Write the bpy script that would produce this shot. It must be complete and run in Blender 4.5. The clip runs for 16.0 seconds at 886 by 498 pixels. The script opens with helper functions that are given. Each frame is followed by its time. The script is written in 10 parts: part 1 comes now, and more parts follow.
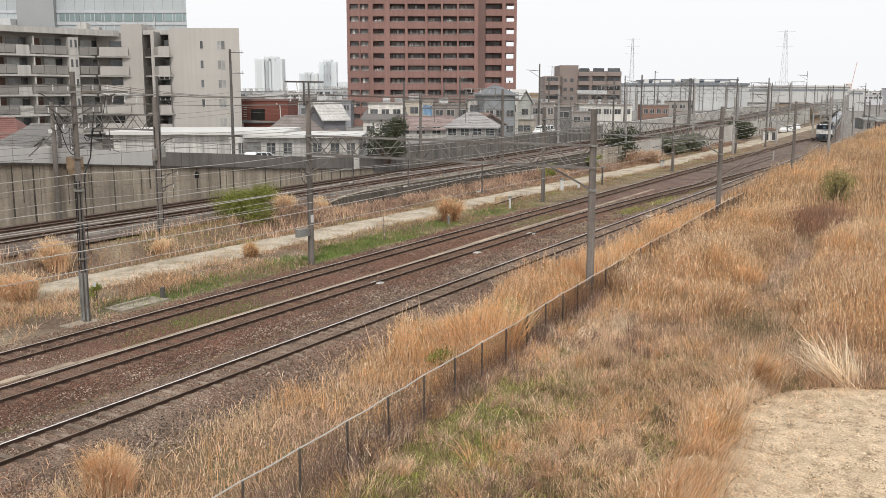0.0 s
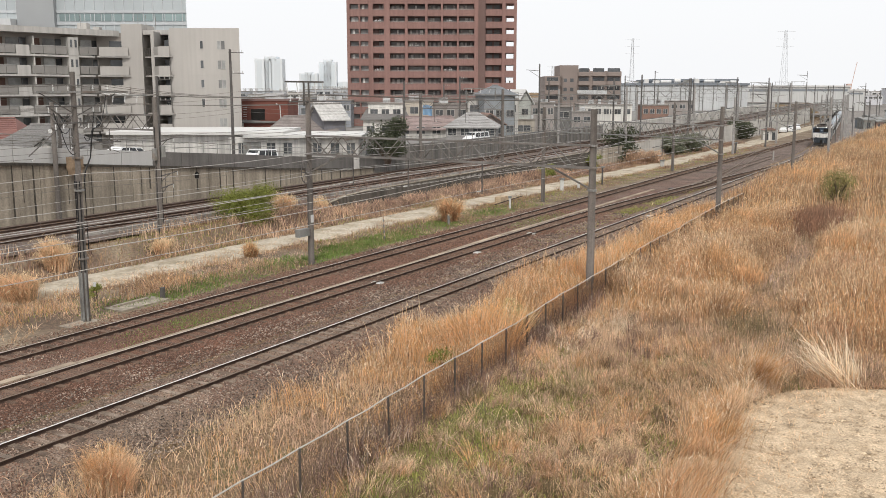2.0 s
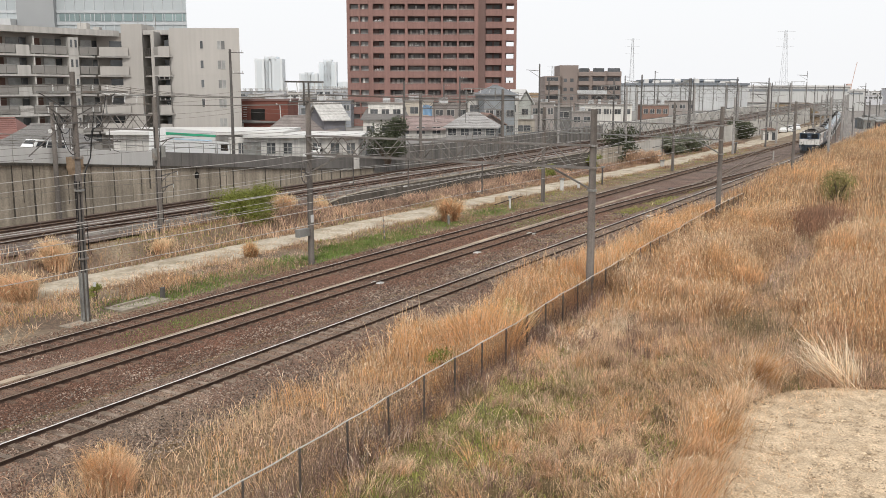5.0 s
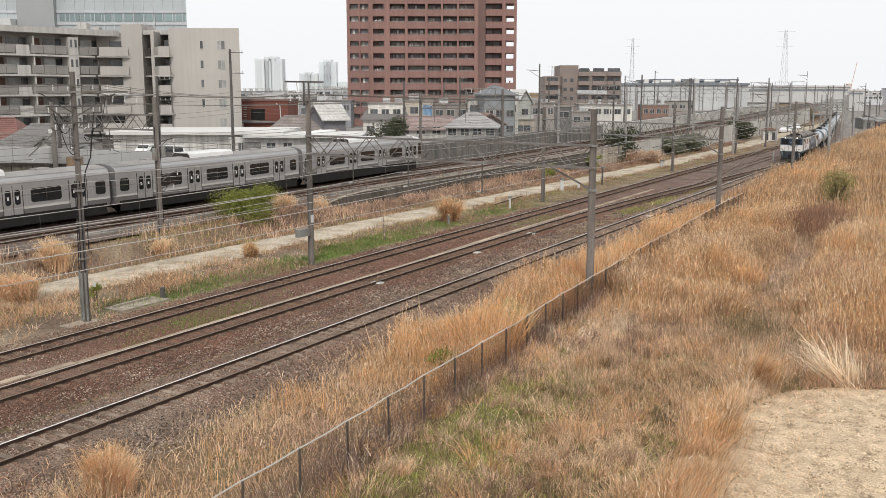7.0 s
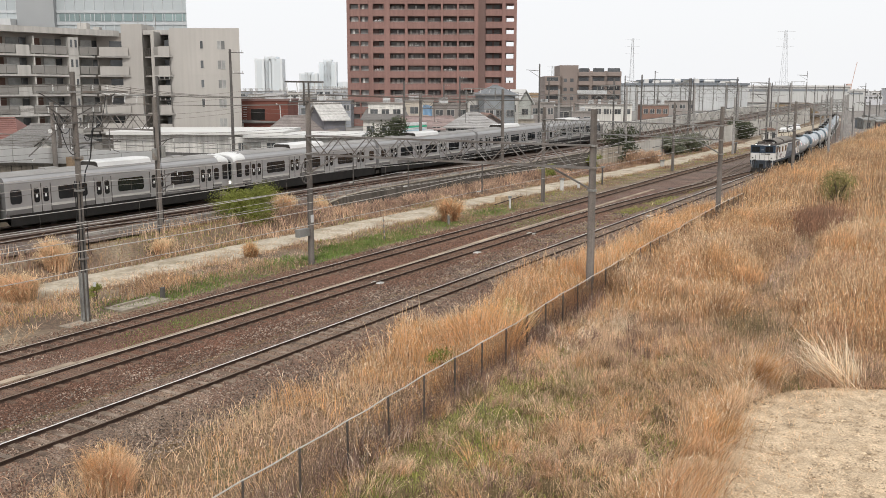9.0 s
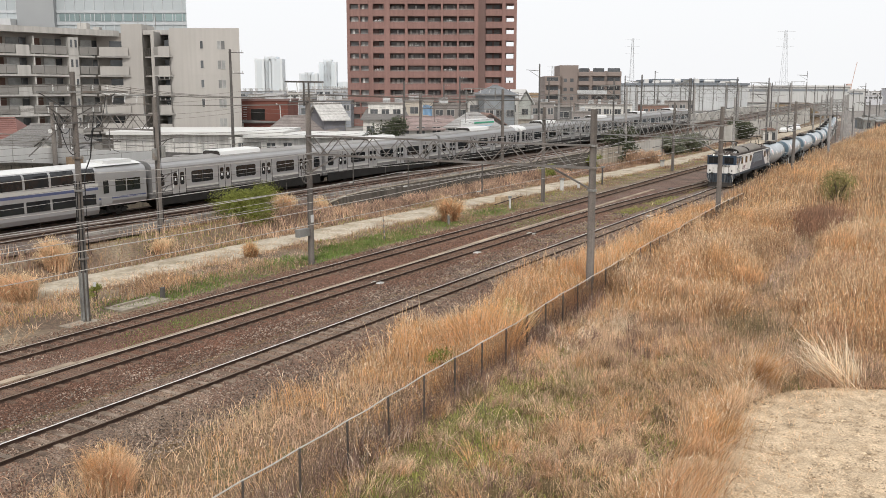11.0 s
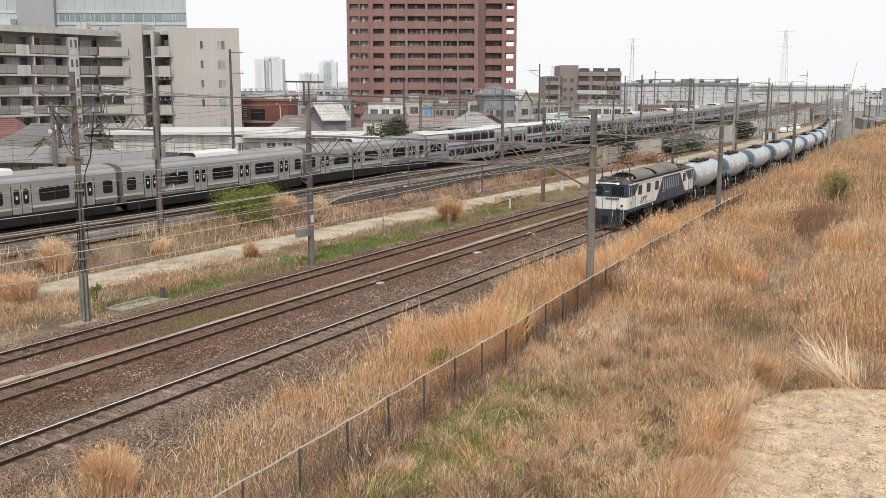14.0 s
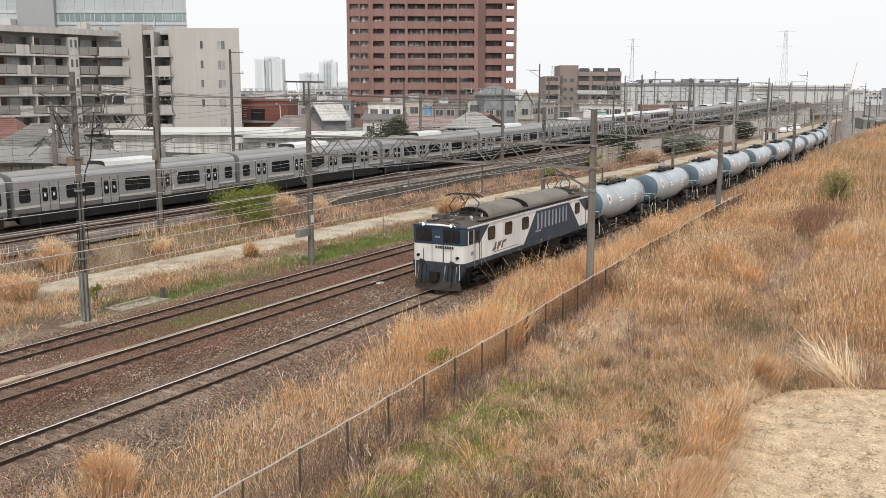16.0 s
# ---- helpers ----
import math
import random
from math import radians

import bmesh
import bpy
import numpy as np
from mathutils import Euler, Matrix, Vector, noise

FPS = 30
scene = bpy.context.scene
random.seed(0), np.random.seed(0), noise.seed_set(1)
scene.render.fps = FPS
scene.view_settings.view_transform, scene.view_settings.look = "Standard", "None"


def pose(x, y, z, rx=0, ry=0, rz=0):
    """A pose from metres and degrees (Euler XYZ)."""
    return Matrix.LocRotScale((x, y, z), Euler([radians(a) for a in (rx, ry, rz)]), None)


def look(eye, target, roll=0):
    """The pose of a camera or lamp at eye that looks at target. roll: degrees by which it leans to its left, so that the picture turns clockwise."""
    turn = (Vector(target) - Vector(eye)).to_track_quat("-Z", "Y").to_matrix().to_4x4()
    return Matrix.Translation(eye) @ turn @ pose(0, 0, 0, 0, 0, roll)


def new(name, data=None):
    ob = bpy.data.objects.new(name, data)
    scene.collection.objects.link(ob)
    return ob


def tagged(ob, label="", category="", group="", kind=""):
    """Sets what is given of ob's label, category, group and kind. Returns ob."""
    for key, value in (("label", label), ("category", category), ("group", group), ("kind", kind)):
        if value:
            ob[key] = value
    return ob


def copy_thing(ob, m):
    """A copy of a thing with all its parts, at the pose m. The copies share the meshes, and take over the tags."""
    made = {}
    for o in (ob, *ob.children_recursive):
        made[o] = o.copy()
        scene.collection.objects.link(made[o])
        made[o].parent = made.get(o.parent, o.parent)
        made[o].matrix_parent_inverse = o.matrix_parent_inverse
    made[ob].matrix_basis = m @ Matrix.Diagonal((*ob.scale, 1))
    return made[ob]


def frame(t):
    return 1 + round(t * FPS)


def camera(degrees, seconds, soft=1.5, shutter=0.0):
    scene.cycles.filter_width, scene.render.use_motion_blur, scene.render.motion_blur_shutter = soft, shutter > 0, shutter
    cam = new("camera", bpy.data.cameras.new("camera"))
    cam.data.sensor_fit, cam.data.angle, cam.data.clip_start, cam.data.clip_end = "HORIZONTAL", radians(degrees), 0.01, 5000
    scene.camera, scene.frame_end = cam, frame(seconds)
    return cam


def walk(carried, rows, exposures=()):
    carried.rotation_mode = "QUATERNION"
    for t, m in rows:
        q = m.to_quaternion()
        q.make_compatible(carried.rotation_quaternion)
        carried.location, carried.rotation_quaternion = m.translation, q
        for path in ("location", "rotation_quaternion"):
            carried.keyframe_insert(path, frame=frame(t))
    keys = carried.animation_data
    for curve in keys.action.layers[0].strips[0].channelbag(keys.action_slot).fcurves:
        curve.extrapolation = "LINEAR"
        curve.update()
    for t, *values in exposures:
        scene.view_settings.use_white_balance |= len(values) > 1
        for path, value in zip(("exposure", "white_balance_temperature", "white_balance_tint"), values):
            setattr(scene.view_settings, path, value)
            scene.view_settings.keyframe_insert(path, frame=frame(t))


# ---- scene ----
cam = camera(50.0, 16.0, soft=0.68)
EYE = (0.0, 0.0, 9.85)
AIM = 29.3
TILT = 9.455


def camera_pose():
    a, b = radians(AIM), radians(TILT)
    way = Vector((-math.sin(a) * math.cos(b), math.cos(a) * math.cos(b), -math.sin(b)))
    return look(EYE, Vector(EYE) + way * 10)


walk(cam, [(0.0, camera_pose()), (16.0, camera_pose())], exposures=[(0.0, 0.0), (4.2, 0.0), (6.5, -0.03), (9.0, -0.03), (11.5, 0.0), (16.0, 0.0)])

# ---------------------------------------------------------------- light: bright haze, soft high sun
SUN_AZ, SUN_EL = 150.0, 50.0
world = bpy.data.worlds.new("hazy_sky")
scene.world = world
world.use_nodes = True
wn = world.node_tree
wn.nodes.clear()
w_out = wn.nodes.new("ShaderNodeOutputWorld")
w_bg = wn.nodes.new("ShaderNodeBackground")
w_sky = wn.nodes.new("ShaderNodeTexSky")
w_sky.sky_type, w_sky.sun_disc = "NISHITA", False
w_sky.sun_elevation, w_sky.sun_rotation = radians(SUN_EL), radians(SUN_AZ)
w_sky.air_density, w_sky.dust_density, w_sky.ozone_density = 1.0, 6.0, 1.0
w_mix = wn.nodes.new("ShaderNodeMixRGB")
w_mix.inputs[0].default_value = 0.86
w_mix.inputs[2].default_value = (9.8, 9.88, 10.05, 1)
wn.links.new(w_sky.outputs[0], w_mix.inputs[1])
wn.links.new(w_mix.outputs[0], w_bg.inputs[0])
w_bg.inputs[1].default_value = 0.111
wn.links.new(w_bg.outputs[0], w_out.inputs[0])

sun_data = bpy.data.lights.new("sun", "SUN")
sun_data.energy, sun_data.angle, sun_data.color = 1.85, radians(5), (1.0, 0.965, 0.91)
sun = new("sun", sun_data)
_az, _el = radians(SUN_AZ), radians(SUN_EL)
sun.matrix_world = look((0, 0, 60), Vector((0, 0, 60)) - Vector((math.sin(_az) * math.cos(_el), math.cos(_az) * math.cos(_el), math.sin(_el))))


# ---------------------------------------------------------------- materials
def mat(name, color, rough=0.8, metal=0.0, vary=0.3, size=0.8, grain=0.2, fine=25.0, bump=0.0, island=0.0, second=None,
        second_size=0.4, cut=0.55, soft=0.12, streak=0.0, spec=0.3, local=False, objrand=0.0, through_light=0.0, glow=0.0, along=None):
    m = bpy.data.materials.new(name)
    m.use_nodes = True
    n, k = m.node_tree.nodes, m.node_tree.links
    b = n["Principled BSDF"]
    b.inputs["Roughness"].default_value, b.inputs["Metallic"].default_value = rough, metal
    b.inputs["Specular IOR Level"].default_value = spec
    tex = n.new("ShaderNodeTexCoord")
    geo = n.new("ShaderNodeNewGeometry")
    pos = tex.outputs["Object"] if local else geo.outputs["Position"]

    def noise_of(scale, detail=4.0, squash=None):
        v = pos
        if squash:
            mp = n.new("ShaderNodeMapping")
            mp.inputs["Scale"].default_value = squash
            k.new(pos, mp.inputs["Vector"])
            v = mp.outputs["Vector"]
        t = n.new("ShaderNodeTexNoise")
        t.inputs["Scale"].default_value, t.inputs["Detail"].default_value = scale, detail
        k.new(v, t.inputs["Vector"])
        return t.outputs["Fac"]

    def ramp(fac, lo, hi, a=0.3, z=0.7):
        r = n.new("ShaderNodeMapRange")
        r.inputs["From Min"].default_value, r.inputs["From Max"].default_value = a, z
        r.inputs["To Min"].default_value, r.inputs["To Max"].default_value = lo, hi
        k.new(fac, r.inputs["Value"])
        return r.outputs["Result"]

    def times(a, c):
        t = n.new("ShaderNodeMath")
        t.operation = "MULTIPLY"
        k.new(a, t.inputs[0])
        k.new(c, t.inputs[1])
        return t.outputs[0]

    value = times(ramp(noise_of(size), 1 - vary, 1 + vary), ramp(noise_of(fine, 5.0), 1 - grain, 1 + grain))
    if island:
        value = times(value, ramp(geo.outputs["Random Per Island"], 1 - island, 1 + island, 0, 1))
    if objrand:
        info = n.new("ShaderNodeObjectInfo")
        value = times(value, ramp(info.outputs["Random"], 1 - objrand, 1 + objrand, 0, 1))
    if streak:
        value = times(value, ramp(noise_of(1.0, 5.0, (2.6, 2.6, 0.12)), 1 - streak, 1 + streak * 0.4, 0.35, 0.65))
    if second:
        mix = n.new("ShaderNodeMixRGB")
        mix.inputs[1].default_value, mix.inputs[2].default_value = (*color, 1), (*second, 1)
        k.new(ramp(noise_of(second_size, 6.0), 0, 1, cut - soft, cut + soft), mix.inputs[0])
        base = mix.outputs[0]
    else:
        rgb = n.new("ShaderNodeRGB")
        rgb.outputs[0].default_value = (*color, 1)
        base = rgb.outputs[0]
    if along:
        far_color, y0, y1 = along
        sep, mix = n.new("ShaderNodeSeparateXYZ"), n.new("ShaderNodeMixRGB")
        k.new(geo.outputs["Position"], sep.inputs[0])
        k.new(ramp(sep.outputs["Y"], 0, 1, y0, y1), mix.inputs[0])
        k.new(base, mix.inputs[1])
        mix.inputs[2].default_value = (*far_color, 1)
        base = mix.outputs[0]
    out = n.new("ShaderNodeVectorMath")
    out.operation = "SCALE"
    k.new(base, out.inputs[0])
    k.new(value, out.inputs["Scale"])
    k.new(out.outputs[0], b.inputs["Base Color"])
    if bump:
        bp = n.new("ShaderNodeBump")
        bp.inputs["Strength"].default_value, bp.inputs["Distance"].default_value = min(1.0, bump), 0.05
        k.new(noise_of(fine * 0.8, 6.0), bp.inputs["Height"])
        k.new(bp.outputs[0], b.inputs["Normal"])
    if glow:
        b.inputs["Emission Color"].default_value, b.inputs["Emission Strength"].default_value = (1, 0.96, 0.86, 1), glow
    if through_light:
        tr, mx = n.new("ShaderNodeBsdfTranslucent"), n.new("ShaderNodeMixShader")
        k.new(out.outputs[0], tr.inputs["Color"])
        mx.inputs[0].default_value = through_light
        k.new(b.outputs[0], mx.inputs[1])
        k.new(tr.outputs[0], mx.inputs[2])
        k.new(mx.outputs[0], n["Material Output"].inputs["Surface"])
    return m


def glass_mat(name, color, rough=0.08):
    m = mat(name, color, rough, 0.0, vary=0.35, size=0.5, grain=0.1, spec=0.6, objrand=0.35)
    return m


def field_mat():
    """Bare soil, trodden grit, green turf and litter over the whole ground sheet, by position."""
    m = bpy.data.materials.new("field_ground")
    m.use_nodes = True
    n, k = m.node_tree.nodes, m.node_tree.links
    b = n["Principled BSDF"]
    b.inputs["Roughness"].default_value, b.inputs["Specular IOR Level"].default_value = 0.95, 0.1
    geo = n.new("ShaderNodeNewGeometry")

    def noise_of(scale, detail=6.0):
        t = n.new("ShaderNodeTexNoise")
        t.inputs["Scale"].default_value, t.inputs["Detail"].default_value = scale, detail
        k.new(geo.outputs["Position"], t.inputs["Vector"])
        return t.outputs["Fac"]

    def mixed(fac, a, c, lo, hi):
        r = n.new("ShaderNodeMapRange")
        r.inputs["From Min"].default_value, r.inputs["From Max"].default_value = lo, hi
        k.new(fac, r.inputs["Value"])
        x = n.new("ShaderNodeMixRGB")
        k.new(r.outputs[0], x.inputs[0])
        for i, s in ((1, a), (2, c)):
            if isinstance(s, tuple):
                x.inputs[i].default_value = (*s, 1)
            else:
                k.new(s, x.inputs[i])
        return x.outputs[0]
    straw = mixed(noise_of(9.0), (0.1, 0.068, 0.042), (0.34, 0.235, 0.14), 0.35, 0.7)
    turf = mixed(noise_of(14.0), (0.07, 0.08, 0.03), (0.17, 0.17, 0.07), 0.35, 0.65)
    base = mixed(noise_of(0.33), straw, turf, 0.58, 0.72)
    k.new(base, b.inputs["Base Color"])
    bp = n.new("ShaderNodeBump")
    bp.inputs["Strength"].default_value, bp.inputs["Distance"].default_value = 0.9, 0.08
    k.new(noise_of(11.0), bp.inputs["Height"])
    k.new(bp.outputs[0], b.inputs["Normal"])
    return m


M = {
    "field": field_mat(),
    "dirt": mat("trodden_earth", (0.53, 0.41, 0.28), 0.95, vary=0.15, size=1.3, grain=0.34, fine=18, bump=0.8, second=(0.36, 0.265, 0.17), second_size=2.2, cut=0.58),
    "ballast": mat("ballast_stone", (0.215, 0.15, 0.108), 0.95, vary=0.25, size=0.3, grain=0.8, fine=16, bump=1.0, second=(0.13, 0.08, 0.057), second_size=0.25, cut=0.52, along=((0.168, 0.13, 0.108), 60, 130)),
    "main_ballast": mat("brownish_main_ballast", (0.155, 0.12, 0.1), 0.95, vary=0.2, size=0.3, grain=0.7, fine=12, bump=1.0, second=(0.105, 0.08, 0.066), second_size=0.3, cut=0.55),
    "rust_ballast": mat("rust_ballast_stone", (0.135, 0.066, 0.042), 0.95, vary=0.3, size=0.4, grain=0.8, fine=16, bump=1.0, second=(0.15, 0.105, 0.08), second_size=0.3, cut=0.58, along=((0.145, 0.107, 0.088), 60, 130)),
    "stone": mat("ballast_chips", (0.22, 0.14, 0.105), 0.95, vary=0.25, size=0.3, grain=0.2, island=0.6, second=(0.15, 0.08, 0.053), second_size=0.3, cut=0.5),
    "stone_grey": mat("grey_ballast_chips", (0.28, 0.222, 0.178), 0.95, vary=0.25, size=0.5, grain=0.2, island=0.8, second=(0.16, 0.122, 0.097), second_size=0.8, cut=0.5),
    "rail": mat("rusty_rail", (0.055, 0.034, 0.025), 0.85, 0.1, vary=0.3, size=2.0, grain=0.3),
    # rail heads differ in colour only to paint the glint on one
    "browntop": mat("brown_rail_head", (0.2, 0.15, 0.11), 0.6, 0.4, vary=0.2, size=1.0, grain=0.1),
    "railtop": mat("glint_rail_head", (0.92, 0.9, 0.86), 0.3, 0.85, vary=0.1, size=1.0, grain=0.1),
    "dulltop": mat("dull_rail_head", (0.6, 0.52, 0.45), 0.45, 0.7, vary=0.15, size=1.0, grain=0.1),
    "sleeper": mat("grey_sleeper", (0.26, 0.205, 0.16), 0.9, vary=0.3, size=2.0, grain=0.3, objrand=0.25, second=(0.13, 0.09, 0.065), second_size=1.2, cut=0.5),
    "path": mat("pale_gravel_path", (0.455, 0.395, 0.31), 0.95, vary=0.16, size=0.25, grain=0.25, fine=6, bump=0.5, second=(0.29, 0.24, 0.165), second_size=0.7, cut=0.56),
    "concrete": mat("stained_concrete", (0.33, 0.285, 0.225), 0.9, vary=0.25, size=0.35, grain=0.18, fine=9, bump=0.2, streak=0.3),
    "concrete_pale": mat("pale_concrete", (0.5, 0.48, 0.44), 0.9, vary=0.15, size=0.3, grain=0.1, streak=0.25),
    "pole_concrete": mat("weathered_pole_concrete", (0.185, 0.165, 0.148), 0.9, vary=0.2, size=0.7, grain=0.2, fine=18, streak=0.4),
    "steel": mat("galvanised_steel", (0.27, 0.27, 0.255), 0.6, 0.4, vary=0.25, size=1.0, grain=0.2, second=(0.17, 0.13, 0.1), second_size=1.5, cut=0.62),
    "steel_brown": mat("rust_tinged_steel", (0.17, 0.152, 0.137), 0.65, 0.3, vary=0.25, size=1.0, grain=0.2, second=(0.24, 0.23, 0.215), second_size=0.8, cut=0.55),
    "steel_pale": mat("pale_aluminium", (0.5, 0.52, 0.53), 0.5, 0.2, vary=0.08, size=0.3, grain=0.05),
    "steel_dark": mat("dark_weathered_steel", (0.13, 0.121, 0.113), 0.7, 0.3, vary=0.25, size=1.0, grain=0.2),
    "wire": mat("cable_metal", (0.2, 0.185, 0.165), 0.55, 0.5, vary=0.1, grain=0.1),
    "wire_pale": mat("bright_cable", (0.5, 0.48, 0.45), 0.5, 0.3, vary=0.1, grain=0.1),
    "insulator": mat("white_porcelain", (0.62, 0.62, 0.6), 0.25, vary=0.05, grain=0.05, spec=0.5),
    "white": mat("white_paint", (0.72, 0.71, 0.68), 0.55, vary=0.06, size=0.6, grain=0.05, local=True, streak=0.12),
    "navy": mat("navy_paint", (0.03, 0.05, 0.078), 0.4, vary=0.15, size=0.8, grain=0.1, local=True),
    "black": mat("grimy_black", (0.016, 0.0145, 0.013), 0.8, vary=0.3, size=1.5, grain=0.3, local=True),
    "frame_grey": mat("brake_dust_grey", (0.045, 0.04, 0.036), 0.85, vary=0.3, size=1.5, grain=0.3, local=True),
    "roof_grey": mat("loco_roof_grey", (0.19, 0.172, 0.15), 0.8, vary=0.15, size=0.8, grain=0.15, local=True),
    "roof_dark": mat("grimy_roof", (0.09, 0.075, 0.065), 0.85, vary=0.25, size=1.0, grain=0.2, local=True),
    "tank": mat("pale_grey_blue_tank", (0.395, 0.435, 0.458), 0.22, vary=0.1, size=0.7, grain=0.05, local=True, streak=0.1),
    "tank_blue": mat("grey_blue_tank_end", (0.085, 0.13, 0.165), 0.5, vary=0.12, size=0.7, grain=0.08, local=True),
    "stainless": mat("brushed_stainless", (0.4, 0.393, 0.39), 0.42, 0.6, vary=0.05, size=0.5, grain=0.04, local=True),
    # darker copy of the stainless: shading of the lower side in colour
    "stainless_low": mat("shaded_stainless", (0.17, 0.163, 0.157), 0.5, 0.4, vary=0.1, size=0.5, grain=0.06, local=True),
    "stainless_door": mat("pale_stainless_door", (0.4, 0.393, 0.385), 0.4, 0.6, vary=0.05, size=0.5, grain=0.04, local=True),
    "train_roof": mat("train_roof_grey", (0.27, 0.26, 0.247), 0.7, vary=0.12, size=0.6, grain=0.1, local=True),
    "train_white": mat("roof_unit_white", (0.66, 0.66, 0.645), 0.4, vary=0.05, grain=0.05, local=True),
    "band_blue": mat("indigo_band", (0.085, 0.1, 0.19), 0.4, vary=0.05, grain=0.03, local=True),
    "band_cream": mat("cream_band", (0.52, 0.505, 0.47), 0.4, vary=0.05, grain=0.03, local=True),
    "window_dark": mat("dark_window_glass", (0.018, 0.02, 0.022), 0.07, vary=0.3, size=0.6, grain=0.05, spec=0.6, local=True),
    "red": mat("red_sign", (0.5, 0.06, 0.05), 0.5, vary=0.05, grain=0.05, local=True),
    "maroon": mat("maroon_mark", (0.2, 0.1, 0.1), 0.5, vary=0.1, grain=0.1, local=True),
    "lamp": mat("headlamp_lens", (0.85, 0.84, 0.78), 0.15, vary=0.02, grain=0.02, spec=0.6, glow=1.6),
    "apartment": mat("warm_grey_render", (0.44, 0.415, 0.385), 0.9, vary=0.06, size=0.15, grain=0.05, streak=0.05),
    "apartment_slab": mat("pale_balcony_slab", (0.47, 0.45, 0.42), 0.9, vary=0.08, size=0.2, grain=0.06, streak=0.15),
    "balcony_glass": mat("smoked_balcony_panel", (0.26, 0.245, 0.225), 0.35, vary=0.12, size=0.6, grain=0.05, spec=0.5),
    # darker than the render: shade of the recesses put into the colour
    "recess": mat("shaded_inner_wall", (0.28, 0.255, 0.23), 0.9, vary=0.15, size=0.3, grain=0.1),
    # pole colour for far portals, lightened to hold the haze
    "mast_far": mat("haze_paled_pole", (0.32, 0.305, 0.29), 0.9, vary=0.15, size=0.7, grain=0.1),
    "mast": mat("grey_mast", (0.125, 0.118, 0.112), 0.8, vary=0.15, size=0.5, grain=0.1),
    "pane": glass_mat("window_pane", (0.095, 0.1, 0.105)),
    "brick": mat("red_brown_tile", (0.27, 0.16, 0.138), 0.8, vary=0.1, size=0.12, grain=0.1, fine=6, streak=0.1),
    "brick_dark": mat("darkened_brown_tile", (0.2, 0.132, 0.117), 0.8, vary=0.1, size=0.12, grain=0.1, fine=6),
    "brick_red": mat("brick_red_wall", (0.17, 0.066, 0.05), 0.85, vary=0.15, size=0.3, grain=0.15),
    "brown_tile": mat("taupe_tile", (0.285, 0.235, 0.21), 0.85, vary=0.1, size=0.15, grain=0.1),
    # far towers: distance haze is mixed into both colours
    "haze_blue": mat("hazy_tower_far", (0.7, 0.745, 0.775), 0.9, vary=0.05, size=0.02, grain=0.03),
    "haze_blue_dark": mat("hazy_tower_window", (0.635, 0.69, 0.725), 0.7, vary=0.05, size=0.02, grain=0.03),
    "glass_hall": mat("pale_glass_hall", (0.42, 0.455, 0.465), 0.4, vary=0.1, size=0.06, grain=0.05),
    "shed_white": mat("white_cladding", (0.55, 0.557, 0.557), 0.7, vary=0.06, size=0.08, grain=0.05, streak=0.08),
    "shed_blue": mat("blue_grey_cladding", (0.21, 0.228, 0.25), 0.7, vary=0.1, size=0.08, grain=0.05),
    "house_white": mat("house_render", (0.62, 0.6, 0.56), 0.9, vary=0.1, size=0.2, grain=0.08, streak=0.2, objrand=0.15),
    "house_beige": mat("house_beige_render", (0.5, 0.45, 0.38), 0.9, vary=0.1, size=0.2, grain=0.08, streak=0.2, objrand=0.15),
    "roof_tile": mat("grey_roof_tile", (0.21, 0.2, 0.19), 0.8, vary=0.15, size=0.4, grain=0.2, fine=7, objrand=0.2),
    "roof_brown": mat("brown_roof_tile", (0.24, 0.16, 0.13), 0.8, vary=0.15, size=0.4, grain=0.2, fine=7),
    "roof_white": mat("pale_sheet_roof", (0.6, 0.59, 0.565), 0.6, vary=0.08, size=0.2, grain=0.06),
    "reed": mat("dry_reed", (0.68, 0.415, 0.205), 0.9, vary=0.28, size=0.45, grain=0.12, fine=3, island=0.5, second=(0.526, 0.345, 0.221), second_size=0.35, cut=0.5, soft=0.15, spec=0.15, through_light=0.33),
    "reed_gold": mat("golden_dry_reed", (0.69, 0.415, 0.195), 0.9, vary=0.25, size=0.45, grain=0.1, fine=3, island=0.5, second=(0.56, 0.345, 0.19), second_size=0.35, cut=0.55, soft=0.15, spec=0.15, through_light=0.33),
    "straw": mat("bleached_straw", (0.877, 0.68, 0.462), 0.9, vary=0.15, size=0.4, grain=0.1, fine=3, island=0.4, second=(0.682, 0.46, 0.286), second_size=0.4, cut=0.5, soft=0.2, spec=0.15, through_light=0.33),
    "weed": mat("brown_weed", (0.585, 0.4, 0.261), 0.9, vary=0.25, size=0.5, grain=0.12, fine=3, island=0.5, second=(0.741, 0.56, 0.394), second_size=0.6, cut=0.52, soft=0.15, spec=0.15, through_light=0.3),
    "weed_dark": mat("dull_brown_weed", (0.263, 0.185, 0.11), 0.9, vary=0.3, size=0.4, grain=0.12, fine=3, island=0.5, second=(0.409, 0.29, 0.156), second_size=0.4, cut=0.55, soft=0.15, spec=0.15, through_light=0.25),
    "reed_dull": mat("dull_dry_reed", (0.46, 0.28, 0.165), 0.9, vary=0.3, size=0.4, grain=0.12, fine=3, island=0.5, second=(0.33, 0.23, 0.14), second_size=0.4, cut=0.5, soft=0.15, spec=0.15, through_light=0.3),
    "seed_head": mat("pale_seed_head", (0.722, 0.57, 0.368), 0.9, vary=0.15, size=0.5, grain=0.05, fine=3, island=0.3, spec=0.1, through_light=0.35),
    "bleached": mat("bleached_and_lit_stalk", (0.86, 0.72, 0.54), 0.9, vary=0.12, size=0.5, grain=0.08, fine=3, island=0.35, spec=0.15, through_light=0.3),
